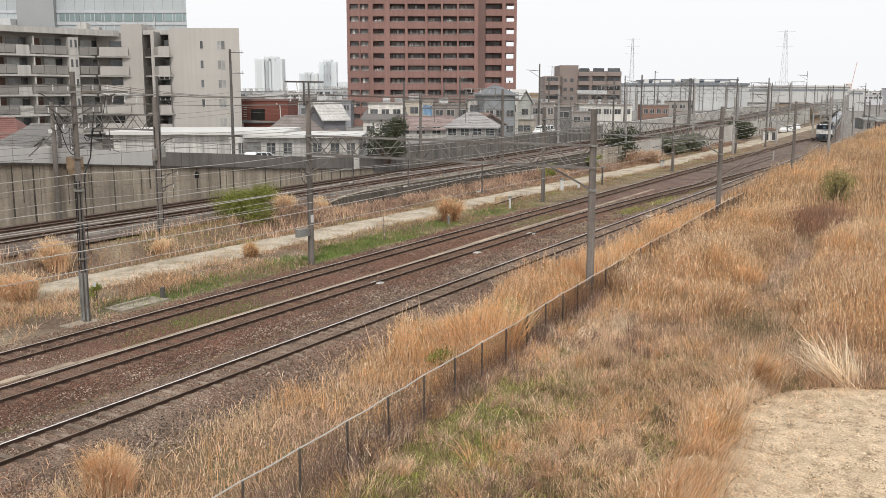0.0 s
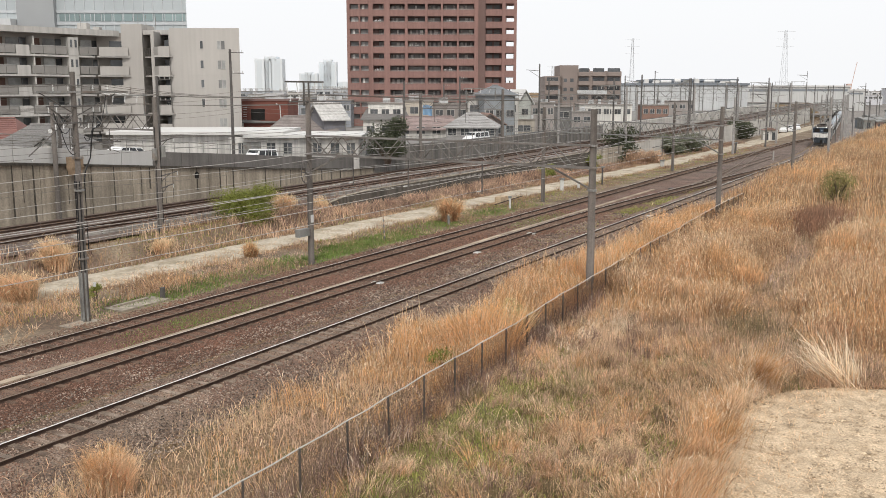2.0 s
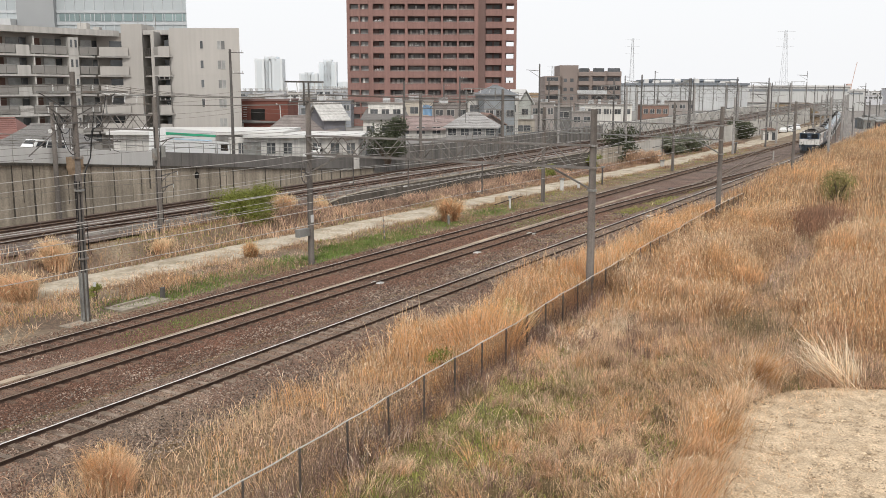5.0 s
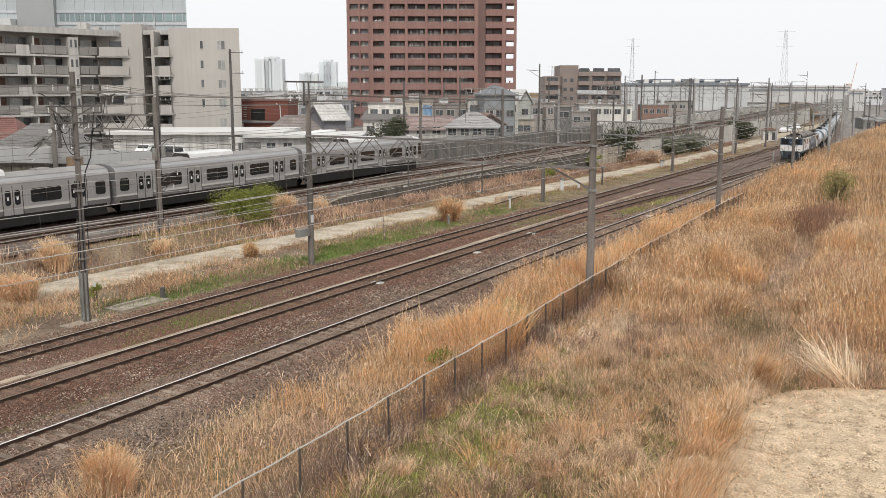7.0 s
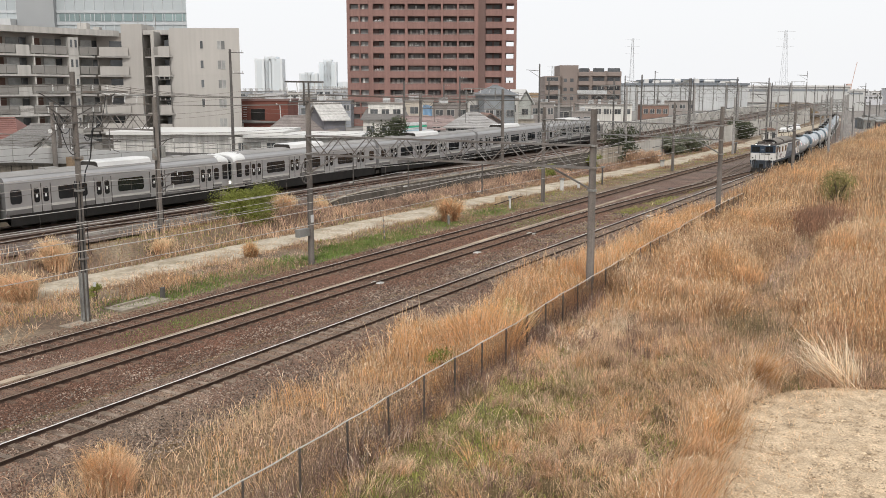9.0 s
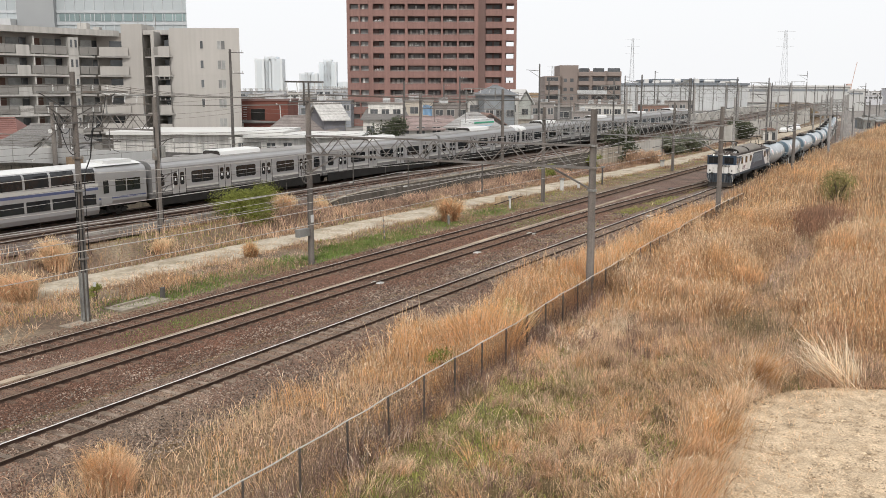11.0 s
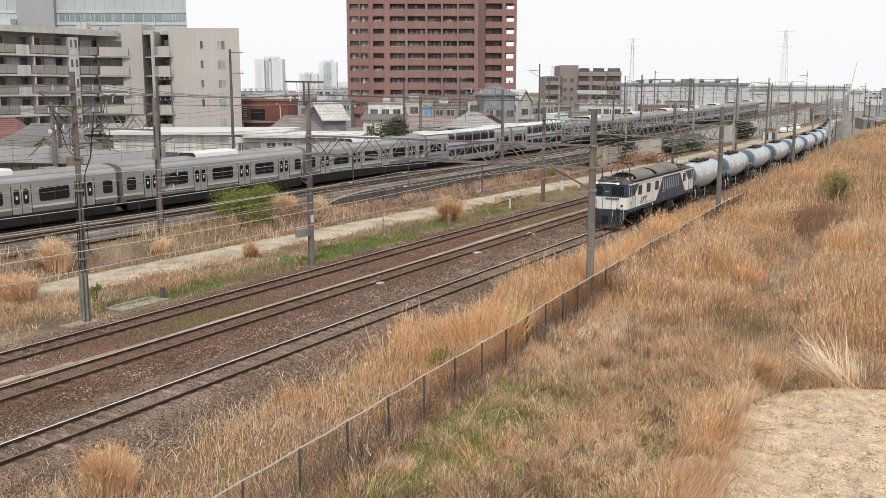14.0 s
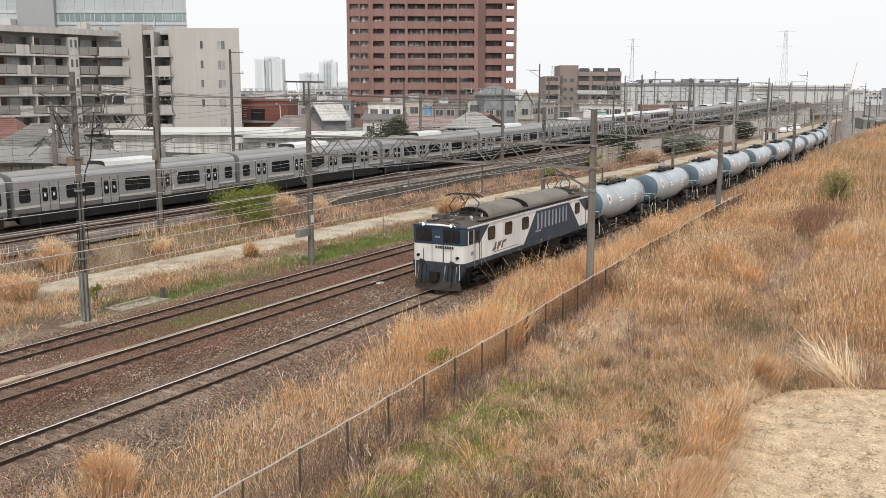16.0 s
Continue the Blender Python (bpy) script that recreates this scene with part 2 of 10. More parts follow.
    "brush": mat("pink_brown_brush", (0.526, 0.355, 0.251), 0.9, vary=0.25, size=0.6, grain=0.1, fine=3, island=0.5, second=(0.682, 0.5, 0.364), second_size=0.7, cut=0.5, soft=0.15, spec=0.1, through_light=0.3),
    "twig_red": mat("red_brown_twig", (0.37, 0.21, 0.135), 0.9, vary=0.25, size=0.6, grain=0.1, fine=3, island=0.5, second=(0.27, 0.17, 0.12), second_size=0.8, cut=0.52, soft=0.15, spec=0.1, through_light=0.25),
    "thicket": mat("purple_brown_twig", (0.235, 0.155, 0.13), 0.9, vary=0.25, size=0.6, grain=0.1, fine=3, island=0.55, second=(0.4, 0.28, 0.225), second_size=0.8, cut=0.52, soft=0.15, spec=0.1, through_light=0.2),
    "twig_grey": mat("grey_pink_twig", (0.5, 0.385, 0.33), 0.9, vary=0.3, size=0.8, grain=0.1, fine=3, island=0.55, spec=0.1, through_light=0.2),
    "olive_stalk": mat("olive_stalk", (0.26, 0.21, 0.12), 0.9, vary=0.2, size=0.6, grain=0.1, fine=3, island=0.4, spec=0.1, through_light=0.3),
    "grass_fresh": mat("fresh_verge_grass", (0.19, 0.26, 0.075), 0.9, vary=0.2, size=0.5, grain=0.1, fine=3, island=0.4, spec=0.15, through_light=0.3),
    # evergreen colour raised: haze painted into the farther trees
    "leaf_hazy": mat("haze_lightened_leaf", (0.14, 0.15, 0.1), 0.7, vary=0.25, size=0.7, grain=0.1, island=0.5, spec=0.25, through_light=0.25),
    "verge_soil": mat("dark_verge_soil", (0.15, 0.105, 0.072), 0.95, vary=0.25, size=0.3, grain=0.4, fine=7, bump=0.6, second=(0.24, 0.188, 0.13), second_size=0.35, cut=0.52, soft=0.12),
    "yard": mat("grey_yard_ballast", (0.21, 0.19, 0.172), 0.95, vary=0.25, size=0.15, grain=0.4, fine=5),
    "town_ground": mat("grey_town_ground", (0.24, 0.23, 0.215), 0.9, vary=0.15, size=0.05, grain=0.15, fine=2),
    "grass": mat("spring_grass", (0.32, 0.335, 0.1), 0.9, vary=0.22, size=0.4, grain=0.1, fine=3, island=0.45, second=(0.36, 0.33, 0.15), second_size=0.6, cut=0.56, soft=0.15, spec=0.15, through_light=0.3),
    "leaf": mat("bush_leaf", (0.235, 0.255, 0.062), 0.7, vary=0.25, size=0.7, grain=0.1, island=0.45, spec=0.25, through_light=0.35),
    "leaf_dark": mat("evergreen_leaf", (0.075, 0.085, 0.05), 0.7, vary=0.25, size=0.7, grain=0.1, island=0.5, spec=0.25, through_light=0.25),
    "leaf_olive": mat("olive_leaf", (0.26, 0.235, 0.095), 0.7, vary=0.25, size=0.7, grain=0.1, island=0.5, spec=0.25, through_light=0.3),
    "bark": mat("grey_bark", (0.12, 0.09, 0.07), 0.9, vary=0.2, size=2.0, grain=0.3),
    "asphalt": mat("road_asphalt", (0.07, 0.068, 0.065), 0.9, vary=0.15, size=0.3, grain=0.2),
    "car_white": mat("white_car_paint", (0.75, 0.75, 0.74), 0.3, vary=0.03, grain=0.02, local=True, spec=0.5),
    "green": mat("green_stripe", (0.05, 0.42, 0.24), 0.5, vary=0.05, grain=0.03, local=True),
    "timber": mat("weathered_plywood", (0.31, 0.225, 0.15), 0.85, vary=0.2, size=1.0, grain=0.2),
    "tarp": mat("blue_tarpaulin", (0.2, 0.32, 0.46), 0.6, vary=0.15, size=1.0, grain=0.1),
    "cable": mat("black_rubber_cable", (0.02, 0.02, 0.02), 0.6, vary=0.1, grain=0.1),
    "mesh_wire": mat("rusty_mesh_wire", (0.15, 0.11, 0.085), 0.7, 0.3, vary=0.2, grain=0.1),
    "fence_rail": mat("galvanised_top_rail", (0.52, 0.5, 0.46), 0.5, 0.3, vary=0.1, grain=0.1),
}


# ---------------------------------------------------------------- mesh helpers
class Solid:
    """Gathers corners and faces of one mesh."""

    def __init__(self):
        self.v, self.f = [], []

    def add(self, verts, faces):
        o = len(self.v)
        self.v += [tuple(p) for p in verts]
        self.f += [tuple(o + i for i in q) for q in faces]
        return self

    def box(self, x0, x1, y0, y1, z0, z1):
        p = [(x, y, z) for z in (z0, z1) for x, y in ((x0, y0), (x1, y0), (x1, y1), (x0, y1))]
        return self.add(p, [(3, 2, 1, 0), (4, 5, 6, 7), (0, 1, 5, 4), (1, 2, 6, 5), (2, 3, 7, 6), (3, 0, 4, 7)])

    def beam(self, a, b, wx, wz=None):
        """A bar of rectangular section from a to b."""
        a, b = Vector(a), Vector(b)
        d = (b - a).normalized()
        s = d.cross(Vector((0, 0, 1)))
        s = Vector((1, 0, 0)) if s.length < 1e-4 else s.normalized()
        t = s.cross(d).normalized()
        h, g = wx / 2, (wz or wx) / 2
        p = [c + s * i * h + t * j * g for c in (a, b) for i, j in ((-1, -1), (1, -1), (1, 1), (-1, 1))]
        return self.add(p, [(0, 1, 2, 3), (7, 6, 5, 4), (0, 4, 5, 1), (1, 5, 6, 2), (2, 6, 7, 3), (3, 7, 4, 0)])

    def tube(self, pts, r, n=6, r1=None, caps=True):
        """A round bar along points, tapering from r to r1."""
        pts = [Vector(p) for p in pts]
        o, rings = len(self.v), len(pts)
        for i, p in enumerate(pts):
            d = (pts[min(i + 1, rings - 1)] - pts[max(i - 1, 0)]).normalized()
            s = d.cross(Vector((0, 0, 1)))
            s = Vector((1, 0, 0)) if s.length < 1e-3 else s.normalized()
            t = s.cross(d)
            q = r if r1 is None else r + (r1 - r) * i / (rings - 1)
            self.v += [tuple(p + (s * math.cos(2 * math.pi * j / n) + t * math.sin(2 * math.pi * j / n)) * q) for j in range(n)]
        for i in range(rings - 1):
            for j in range(n):
                k = (j + 1) % n
                self.f.append((o + i * n + j, o + i * n + k, o + (i + 1) * n + k, o + (i + 1) * n + j))
        if caps:
            self.f += [tuple(o + j for j in range(n))[::-1], tuple(o + (rings - 1) * n + j for j in range(n))]
        return self

    def loft(self, rings, caps=True):
        """Joins closed rings of equal count."""
        o, n = len(self.v), len(rings[0])
        for r in rings:
            self.v += [tuple(p) for p in r]
        for i in range(len(rings) - 1):
            for j in range(n):
                k = (j + 1) % n
                self.f.append((o + i * n + j, o + i * n + k, o + (i + 1) * n + k, o + (i + 1) * n + j))
        if caps:
            self.f += [tuple(o + j for j in range(n))[::-1], tuple(o + (len(rings) - 1) * n + j for j in range(n))]
        return self

    def prism(self, outline, axis, a, b):
        """Extrudes a 2D outline along x, y or z between a and b."""
        def at(p, c):
            return {"x": (c, p[0], p[1]), "y": (p[0], c, p[1]), "z": (p[0], p[1], c)}[axis]
        return self.loft([[at(p, a) for p in outline], [at(p, b) for p in outline]])

    def mesh(self, name, material_, smooth=False):
        me = bpy.data.meshes.new(name)
        me.from_pydata(self.v, [], self.f)
        bm = bmesh.new()
        bm.from_mesh(me)
        bmesh.ops.recalc_face_normals(bm, faces=bm.faces)
        bm.to_mesh(me)
        bm.free()
        me.materials.append(material_)
        if smooth:
            me.polygons.foreach_set("use_smooth", [True] * len(me.polygons))
        return me


def part(name, solid, material_, parent, label="", smooth=False):
    data = solid if isinstance(solid, bpy.types.Mesh) else solid.mesh(name, material_, smooth)
    ob = new(name, data)
    ob.parent = parent
    if label:
        ob["label"] = label
    return ob


def thing(name, label, category, group="", m=None, kind=""):
    ob = new(name)
    ob.empty_display_size = 0.3
    if m is not None:
        ob.matrix_basis = m
    return tagged(ob, label, category, group, kind)


def single(name, solid, material_, label, category="", group="", kind="", smooth=False):
    return tagged(new(name, solid.mesh(name, material_, smooth)), label, category, group, kind)


# ---------------------------------------------------------------- the plan: x is across the lines, y along them; rail heads lie at z = 0
NEAR, MID, FAR = -22.85, -27.5, -31.3


def bend(y):
    """The freight lines swing left in the distance."""
    d = max(0.0, y - 140.0)
    return -0.00105 * d * d if d < 55 else -3.176 - 0.105 * (d - 55)


def mid_x(y):
    """The middle track runs over to join the freight track at the junction."""
    return MID + (NEAR + bend(y) - MID) * smooth_step(66.0, 148.0, y)


def far_x(y):
    """The outer track stays straight, then falls in with the freight line far off."""
    return FAR + (NEAR + bend(y) - FAR) * smooth_step(196.0, 244.0, y)


def main_x(y):
    return -(51.4 + (0.00024 if y < 140 else 0.00014) * (max(y, -40.0) - 140.0) ** 2)


def main_z(y):
    return 1.0 + 0.0115 * min(max(0.0, y - 30.0), 330.0)


def smooth_step(a, b, v):
    t = min(1.0, max(0.0, (v - a) / (b - a)))
    return t * t * (3 - 2 * t)


def ground_z(x, y):
    """Height of the ground sheet."""
    w = -x
    if w < 19:
        r = smooth_step(12, 2, w) * smooth_step(20, 60, y)
        return -0.05 + 0.12 * noise.noise((x * 0.13, y * 0.13, 0)) + 0.5 * r * smooth_step(8, -25, w)
    if w < 36 + max(0, -bend(y)):
        return -0.30
    a, z = main_x(y), main_z(y)
    edge = -a - 7.9
    low = -0.25 + 0.08 * noise.noise((x * 0.3, y * 0.3, 3))
    if w < edge - 2.6:
        return low
    top = z - 0.42
    k = 3.2 * smooth_step(98, 116, y)
    if w < -a + 3.0:
        if w > edge + 0.7 and k < 1:
            return top
        return low + (top - 0.8 * smooth_step(56, 64, y) * smooth_step(116, 98, y) - low) * smooth_step(edge - 2.6 + k, edge + k * 0.5, w)
    return top if w < -a + 4.1 else max(top, 2.6) * smooth_step(900, 300, w) + 1.0 * smooth_step(300, 900, w)


def build_ground():
    """One sheet to the horizon, finer near the lines."""
    xs = sorted({*[float(v) for v in (-3000, -2000, -1200, -700, -400, -250, -180, -140, -120, -100, -90, -80, -75, -70)],
                 *[-68 + 0.8 * i for i in range(118)], *[float(v) for v in (30, 40, 60, 100, 200, 500, 1200, 3000)]})
    ys = sorted({*[float(v) for v in (-600, -300, -150, -80, -40, -20)], *[-10 + 1.5 * i for i in range(100)],
                 *[140 + 6.0 * i for i in range(45)], *[float(v) for v in (450, 550, 700, 1000, 1500, 2200, 3200, 4600)]})
    s = Solid()
    s.v = [(x, y, ground_z(x, y)) for y in ys for x in xs]
    n = len(xs)
    s.f = [(j * n + i, j * n + i + 1, (j + 1) * n + i + 1, (j + 1) * n + i) for j in range(len(ys) - 1) for i in range(n - 1)]
    single("ground", s, M["field"], "straw and turf covered earth beside the railway", "ground", kind="structure", smooth=True)


build_ground()


def strip(name, rows, material_, label, z_of, category="ground", cuts=7):
    """A ribbon along y: rows of (y, x0, x1), its surface at z_of(x, y)."""
    s = Solid()
    for y, x0, x1 in rows:
        for i in range(cuts):
            x = x0 + (x1 - x0) * i / (cuts - 1)
            s.v.append((x, y, z_of(x, y, i / (cuts - 1))))
    for j in range(len(rows) - 1):
        for i in range(cuts - 1):
            s.f.append((j * cuts + i, j * cuts + i + 1, (j + 1) * cuts + i + 1, (j + 1) * cuts + i))
    return single(name, s, material_, label, category, kind="structure", smooth=True)


YS = [-60 + 4.0 * i for i in range(120)]


def edge_noise(y, k):
    return 0.35 * noise.noise((y * 0.35, k, 0)) + 0.2 * noise.noise((y * 1.1, k, 5))


def build_beds():
    def crown(x, y, f):
        return -0.125 - 0.2 * (2 * f - 1) ** 6 + 0.03 * noise.noise((x, y, 0))
    ys = [-60 + 1.5 * i for i in range(320)]
    strip("ballast_near", [(y, NEAR + bend(y) - 2.1 + edge_noise(y, 1) * 0.3, NEAR + bend(y) + 2.9 + edge_noise(y, 2) * 1.5) for y in ys], M["ballast"],
          "grey and rust ballast under the freight track", crown)
    strip("ballast_far", [(y, min(far_x(y), NEAR + bend(y) - 0.2) - 2.0 + edge_noise(y, 3), NEAR + bend(y) - 2.1 + edge_noise(y, 1) * 0.3) for y in ys], M["rust_ballast"],
          "rust-stained ballast under two running tracks", crown)
    strip("ballast_main", [(y, main_x(y) - 2.9, main_x(y) + 7.5) for y in ys], M["main_ballast"], "grey ballast of the raised main line",
          lambda x, y, f: main_z(y) - 0.125 - 0.16 * (2 * f - 1) ** 8)
    strip("gravel_path", [(y, -41.6 + 0.03 * min(y, 130) - 2.2 + bend(y) * 0.25 + edge_noise(y, 4), -41.6 + 0.03 * min(y, 130) + 1.75 + bend(y) * 0.25 + edge_noise(y, 6)) for y in ys],
          M["path"], "pale gravel service path beside the tracks", lambda x, y, f: -0.1 - 0.14 * abs(2 * f - 1) ** 6, "path")
    strip("path_verge", [(y, main_x(y) + 7.7 + 0.4 * (y < 60), far_x(y) - 1.35 + edge_noise(y, 9) * 0.6) for y in ys], M["verge_soil"], "dark trodden soil beside the service path",
          lambda x, y, f: max(ground_z(x, y), -0.25) + 0.03, cuts=20)


build_beds()


def build_track(name, x_of, z_of, y0, y1, label, top, other=None):
    """Two rails on sleepers; top puts a glint into the head colour, other leaves it out on one side."""
    ob = thing(name, label, "railway track", kind="structure")
    n = int((y1 - y0) / 4)
    ys = [y0 + (y1 - y0) * i / n for i in range(n + 1)]
    for side in (-1, 1):
        rail, head = Solid(), Solid()
        c = side * 0.566
        rail.loft([[(x_of(y) + c + a, y, z_of(y) + b) for a, b in ((-0.065, -0.15), (0.065, -0.15), (0.02, -0.11), (0.02, -0.045), (0.034, -0.03), (0.034, -0.004), (-0.034, -0.004), (-0.034, -0.03), (-0.02, -0.045), (-0.02, -0.11))] for y in ys])
        head.loft([[(x_of(y) + c + a, y, z_of(y) + b) for a, b in ((-0.033, -0.01), (0.033, -0.01), (0.03, 0.004), (-0.03, 0.004))] for y in ys])
        r = part("rail", rail, M["rail"], ob)
        part("rail_head", head, other if side > 0 and other else top, r)
    return ob


TRACKS = [
    build_track("freight_track", lambda y: NEAR + bend(y), lambda y: 0.0, -60, 420, "freight track on ballast, glint put into one rail head's colour", M["railtop"], M["browntop"]),
    build_track("middle_track", mid_x, lambda y: 0.0, -60, 146, "rusty running track on ballast", M["dulltop"], M["browntop"]),
    build_track("siding_track", lambda y: NEAR + 0.6, lambda y: 0.0, 150, 420, "straight rusty track running on beside the reeds", M["dulltop"]),
    build_track("outer_track", far_x, lambda y: 0.0, -60, 242, "rusty running track beside the path", M["dulltop"], M["browntop"]),
    build_track("main_track", main_x, main_z, -200, 420, "main line track below the retaining wall", M["rail"]),
    build_track("main_track", lambda y: main_x(y) + 3.9, main_z, -200, 420, "main line track above the path", M["rail"]),
]


# ---------------------------------------------------------------- trains
def wheelset(bogie, y, radius, gauge=0.53):
    for side in (-1, 1):
        s = Solid()
        x = side * gauge
        s.loft([[(x + a * side, y + r * math.cos(t), radius + r * math.sin(t)) for t in [2 * math.pi * i / 18 for i in range(18)]]
                for a, r in ((-0.04, radius * 1.05), (0.0, radius * 1.05), (0.01, radius), (0.1, radius), (0.1, radius * 0.8), (0.06, radius * 0.75), (0.06, 0.12), (0.14, 0.1))])
        part("wheel", s, M["frame_grey"], bogie, smooth=False)


def bogie_of(owner, y, wheelbase, radius, material_, width=1.0, axles=2):
    side = Solid()
    for sx in (-1, 1):
        x = sx * width
        side.prism([(y - wheelbase / 2 - 0.45, 0.42), (y - wheelbase / 2 - 0.3, 0.62), (y - 0.5, 0.5), (y + 0.5, 0.5), (y + wheelbase / 2 + 0.3, 0.62), (y + wheelbase / 2 + 0.45, 0.42), (y + 0.6, 0.3), (y - 0.6, 0.3)], "x", x - 0.06, x + 0.06)
        for k in (-1, 1):
            side.box(x - 0.12, x + 0.14, y + k * wheelbase / 2 - 0.18, y + k * wheelbase / 2 + 0.18, 0.26, 0.56)
            side.tube([(x + 0.08, y + k * 0.35, 0.45), (x + 0.08, y + k * 0.35, 0.85)], 0.11, 8)
    side.box(-width, width, y - 0.25, y + 0.25, 0.45, 0.78)
    b = part("bogie", side, material_, owner)
    for k in (-1, 1):
        wheelset(b, y + k * wheelbase / 2, radius)
    return b


LOUVRE = mat("pale_louvre", (0.28, 0.3, 0.32), 0.6, vary=0.1, local=True)
APRON = mat("grimy_navy_apron", (0.045, 0.055, 0.068), 0.7, vary=0.3, size=1.2, grain=0.25, local=True)


def rounded(y0, y1, z0, z1, c=0.08):
    """Outline of a window with clipped corners."""
    return [(y0 + c, z0), (y1 - c, z0), (y1, z0 + c), (y1, z1 - c), (y1 - c, z1), (y0 + c, z1), (y0, z1 - c), (y0, z0 + c)]


def build_loco():
    """Six-axle electric engine: white and navy body, roof hoods, two pantographs; its nose is at y = 0."""
    lo = thing("electric_locomotive", "navy and white electric locomotive hauling tank wagons on the track", "locomotive")
    L, W, ZB, ZT, ZN = 18.0, 1.46, 1.5, 3.24, 2.38
    shell = Solid()

    def ring(y, inset, top):
        return [(-W + inset, y, ZB), (W - inset, y, ZB), (W - inset, y, top - 0.06), (W - 0.1 - inset, y, top), (W * 0.55, y, top + 0.13), (0, y, top + 0.17), (-W * 0.55, y, top + 0.13), (-W + 0.1 + inset, y, top), (-W + inset, y, top - 0.06)]
    shell.loft([ring(0.0, 0.16, ZT - 0.06), ring(0.1, 0.04, ZT - 0.02), ring(0.3, 0.0, ZT), ring(L - 0.3, 0.0, ZT), ring(L - 0.1, 0.04, ZT - 0.02), ring(L, 0.16, ZT - 0.06)])
    body = part("body", shell, M["white"], lo, "white painted steel body")
    for sx in (-1, 1):
        def plate(name, poly, material_, owner=body, out=0.012, deep=0.0, label=""):
            q = Solid()
            q.prism(poly, "x", sx * (W - deep), sx * (W + out))
            return part(name, q, material_, owner, label)
        plate("cab_panel", [(0.32, ZN), (1.7, ZN), (2.7, 3.17), (0.32, 3.17)], M["navy"], label="navy painted cab side")
        plate("cab_panel", [(L - 0.32, ZN), (16.3, ZN), (15.15, 3.17), (L - 0.32, 3.17)], M["navy"], label="navy painted cab side")
        block = plate("louvre_panel", [(7.0, ZB + 0.01), (15.3, ZB + 0.01), (13.55, 3.17), (8.65, 3.17)], M["navy"], label="slanted navy side block")
        for i in range(9):
            y = 8.75 + i * 0.53
            plate("louvre", [(y, 2.12), (y + 0.14, 2.12), (y + 0.14, 3.02), (y, 3.02)], LOUVRE, block, 0.05)
        plate("builder_plate", [(8.5, 1.98), (9.3, 1.98), (9.3, 2.06), (8.5, 2.06)], LOUVRE, block, 0.02)
        for y0, y1 in ((2.6, 3.35), (4.6, 5.4), (6.75, 7.55), (14.55, 15.25)):
            plate("window_frame", rounded(y0 - 0.05, y1 + 0.05, 2.33, 3.02, 0.1), M["frame_grey"], out=0.02)
            plate("pane", rounded(y0, y1, 2.38, 2.97), M["window_dark"], out=0.03)
        # cab side: sliding window with pale frame, door and its rails
        for c0, c1 in ((0.42, 0.95), (L - 0.95, L - 0.42)):
            plate("cab_window", rounded(c0, c1, 2.44, 3.06, 0.05), M["window_dark"], out=0.022)
            for a, b2 in ((c0 - 0.05, c0), (c1, c1 + 0.05)):
                plate("window_surround", [(a, 2.42), (b2, 2.42), (b2, 3.08), (a, 3.08)], M["train_white"], out=0.035, label="pale cab window frame")
        for c0, c1 in ((1.15, 1.62), (L - 1.62, L - 1.15)):
            plate("door_pane", rounded(c0 + 0.08, c1 - 0.08, 2.5, 3.0, 0.04), M["window_dark"], out=0.02)
            for a in (c0, c1):
                plate("door_gap", [(a - 0.02, 1.54), (a + 0.02, 1.54), (a + 0.02, 3.1), (a - 0.02, 3.1)], M["black"], out=0.016)
            for a in (c0 - 0.12, c1 + 0.12):
                s = Solid()
                s.tube([(sx * (W + 0.06), a, 1.2), (sx * (W + 0.06), a, 2.45)], 0.018, 5)
                part("handrail", s, M["steel"], body)
            for z in (0.5, 0.85, 1.2):
                s = Solid()
                s.box(*sorted((sx * (W - 0.2), sx * (W + 0.02))), c0, c1, z, z + 0.03)
                part("cab_step", s, M["black"], lo)
        # company mark: plain slanted maroon shapes over dark edges, and the line beneath
        for k, m_ in ((0.0, "navy"), (0.05, "maroon")):
            bars = Solid()
            for y, w, h0, h1 in ((3.25, 0.16, 1.72, 2.1), (3.02, 0.34, 1.72, 1.82), (3.62, 0.14, 1.72, 2.1), (3.85, 0.14, 1.86, 2.1), (4.12, 0.14, 1.72, 2.1), (4.3, 0.34, 2.0, 2.1)):
                bars.prism([(y + k, h0 + k * 0.6), (y + w + k, h0 + k * 0.6), (y + w + 0.16 + k, h1 + k * 0.6), (y + 0.16 + k, h1 + k * 0.6)], "x", sx * W, sx * (W + 0.006 + 0.05 * k))
            part("emblem", bars, M[m_], body, "maroon slanted company mark" if k else "dark edge of the company mark")
        plate("underline", [(3.2, 1.62), (6.3, 1.62), (6.34, 1.655), (3.2, 1.655)], M["maroon"], out=0.008)
        plate("cab_mark", [(0.7, 1.82), (1.0, 1.82), (1.0, 2.02), (0.7, 2.02)], M["train_roof"], out=0.006, label="grey bars of small lettering")
        sill = Solid()
        sill.box(*sorted((sx * (W - 0.08), sx * (W + 0.02))), 0.2, L - 0.2, 1.28, ZB + 0.012)
        part("sill", sill, APRON, body, "grimy navy side sill")
        gutter = Solid()
        gutter.box(*sorted((sx * (W - 0.02), sx * (W + 0.05))), 0.25, L - 0.25, ZT - 0.03, ZT + 0.03)
        part("rain_gutter", gutter, M["train_white"], body, "pale rain gutter")
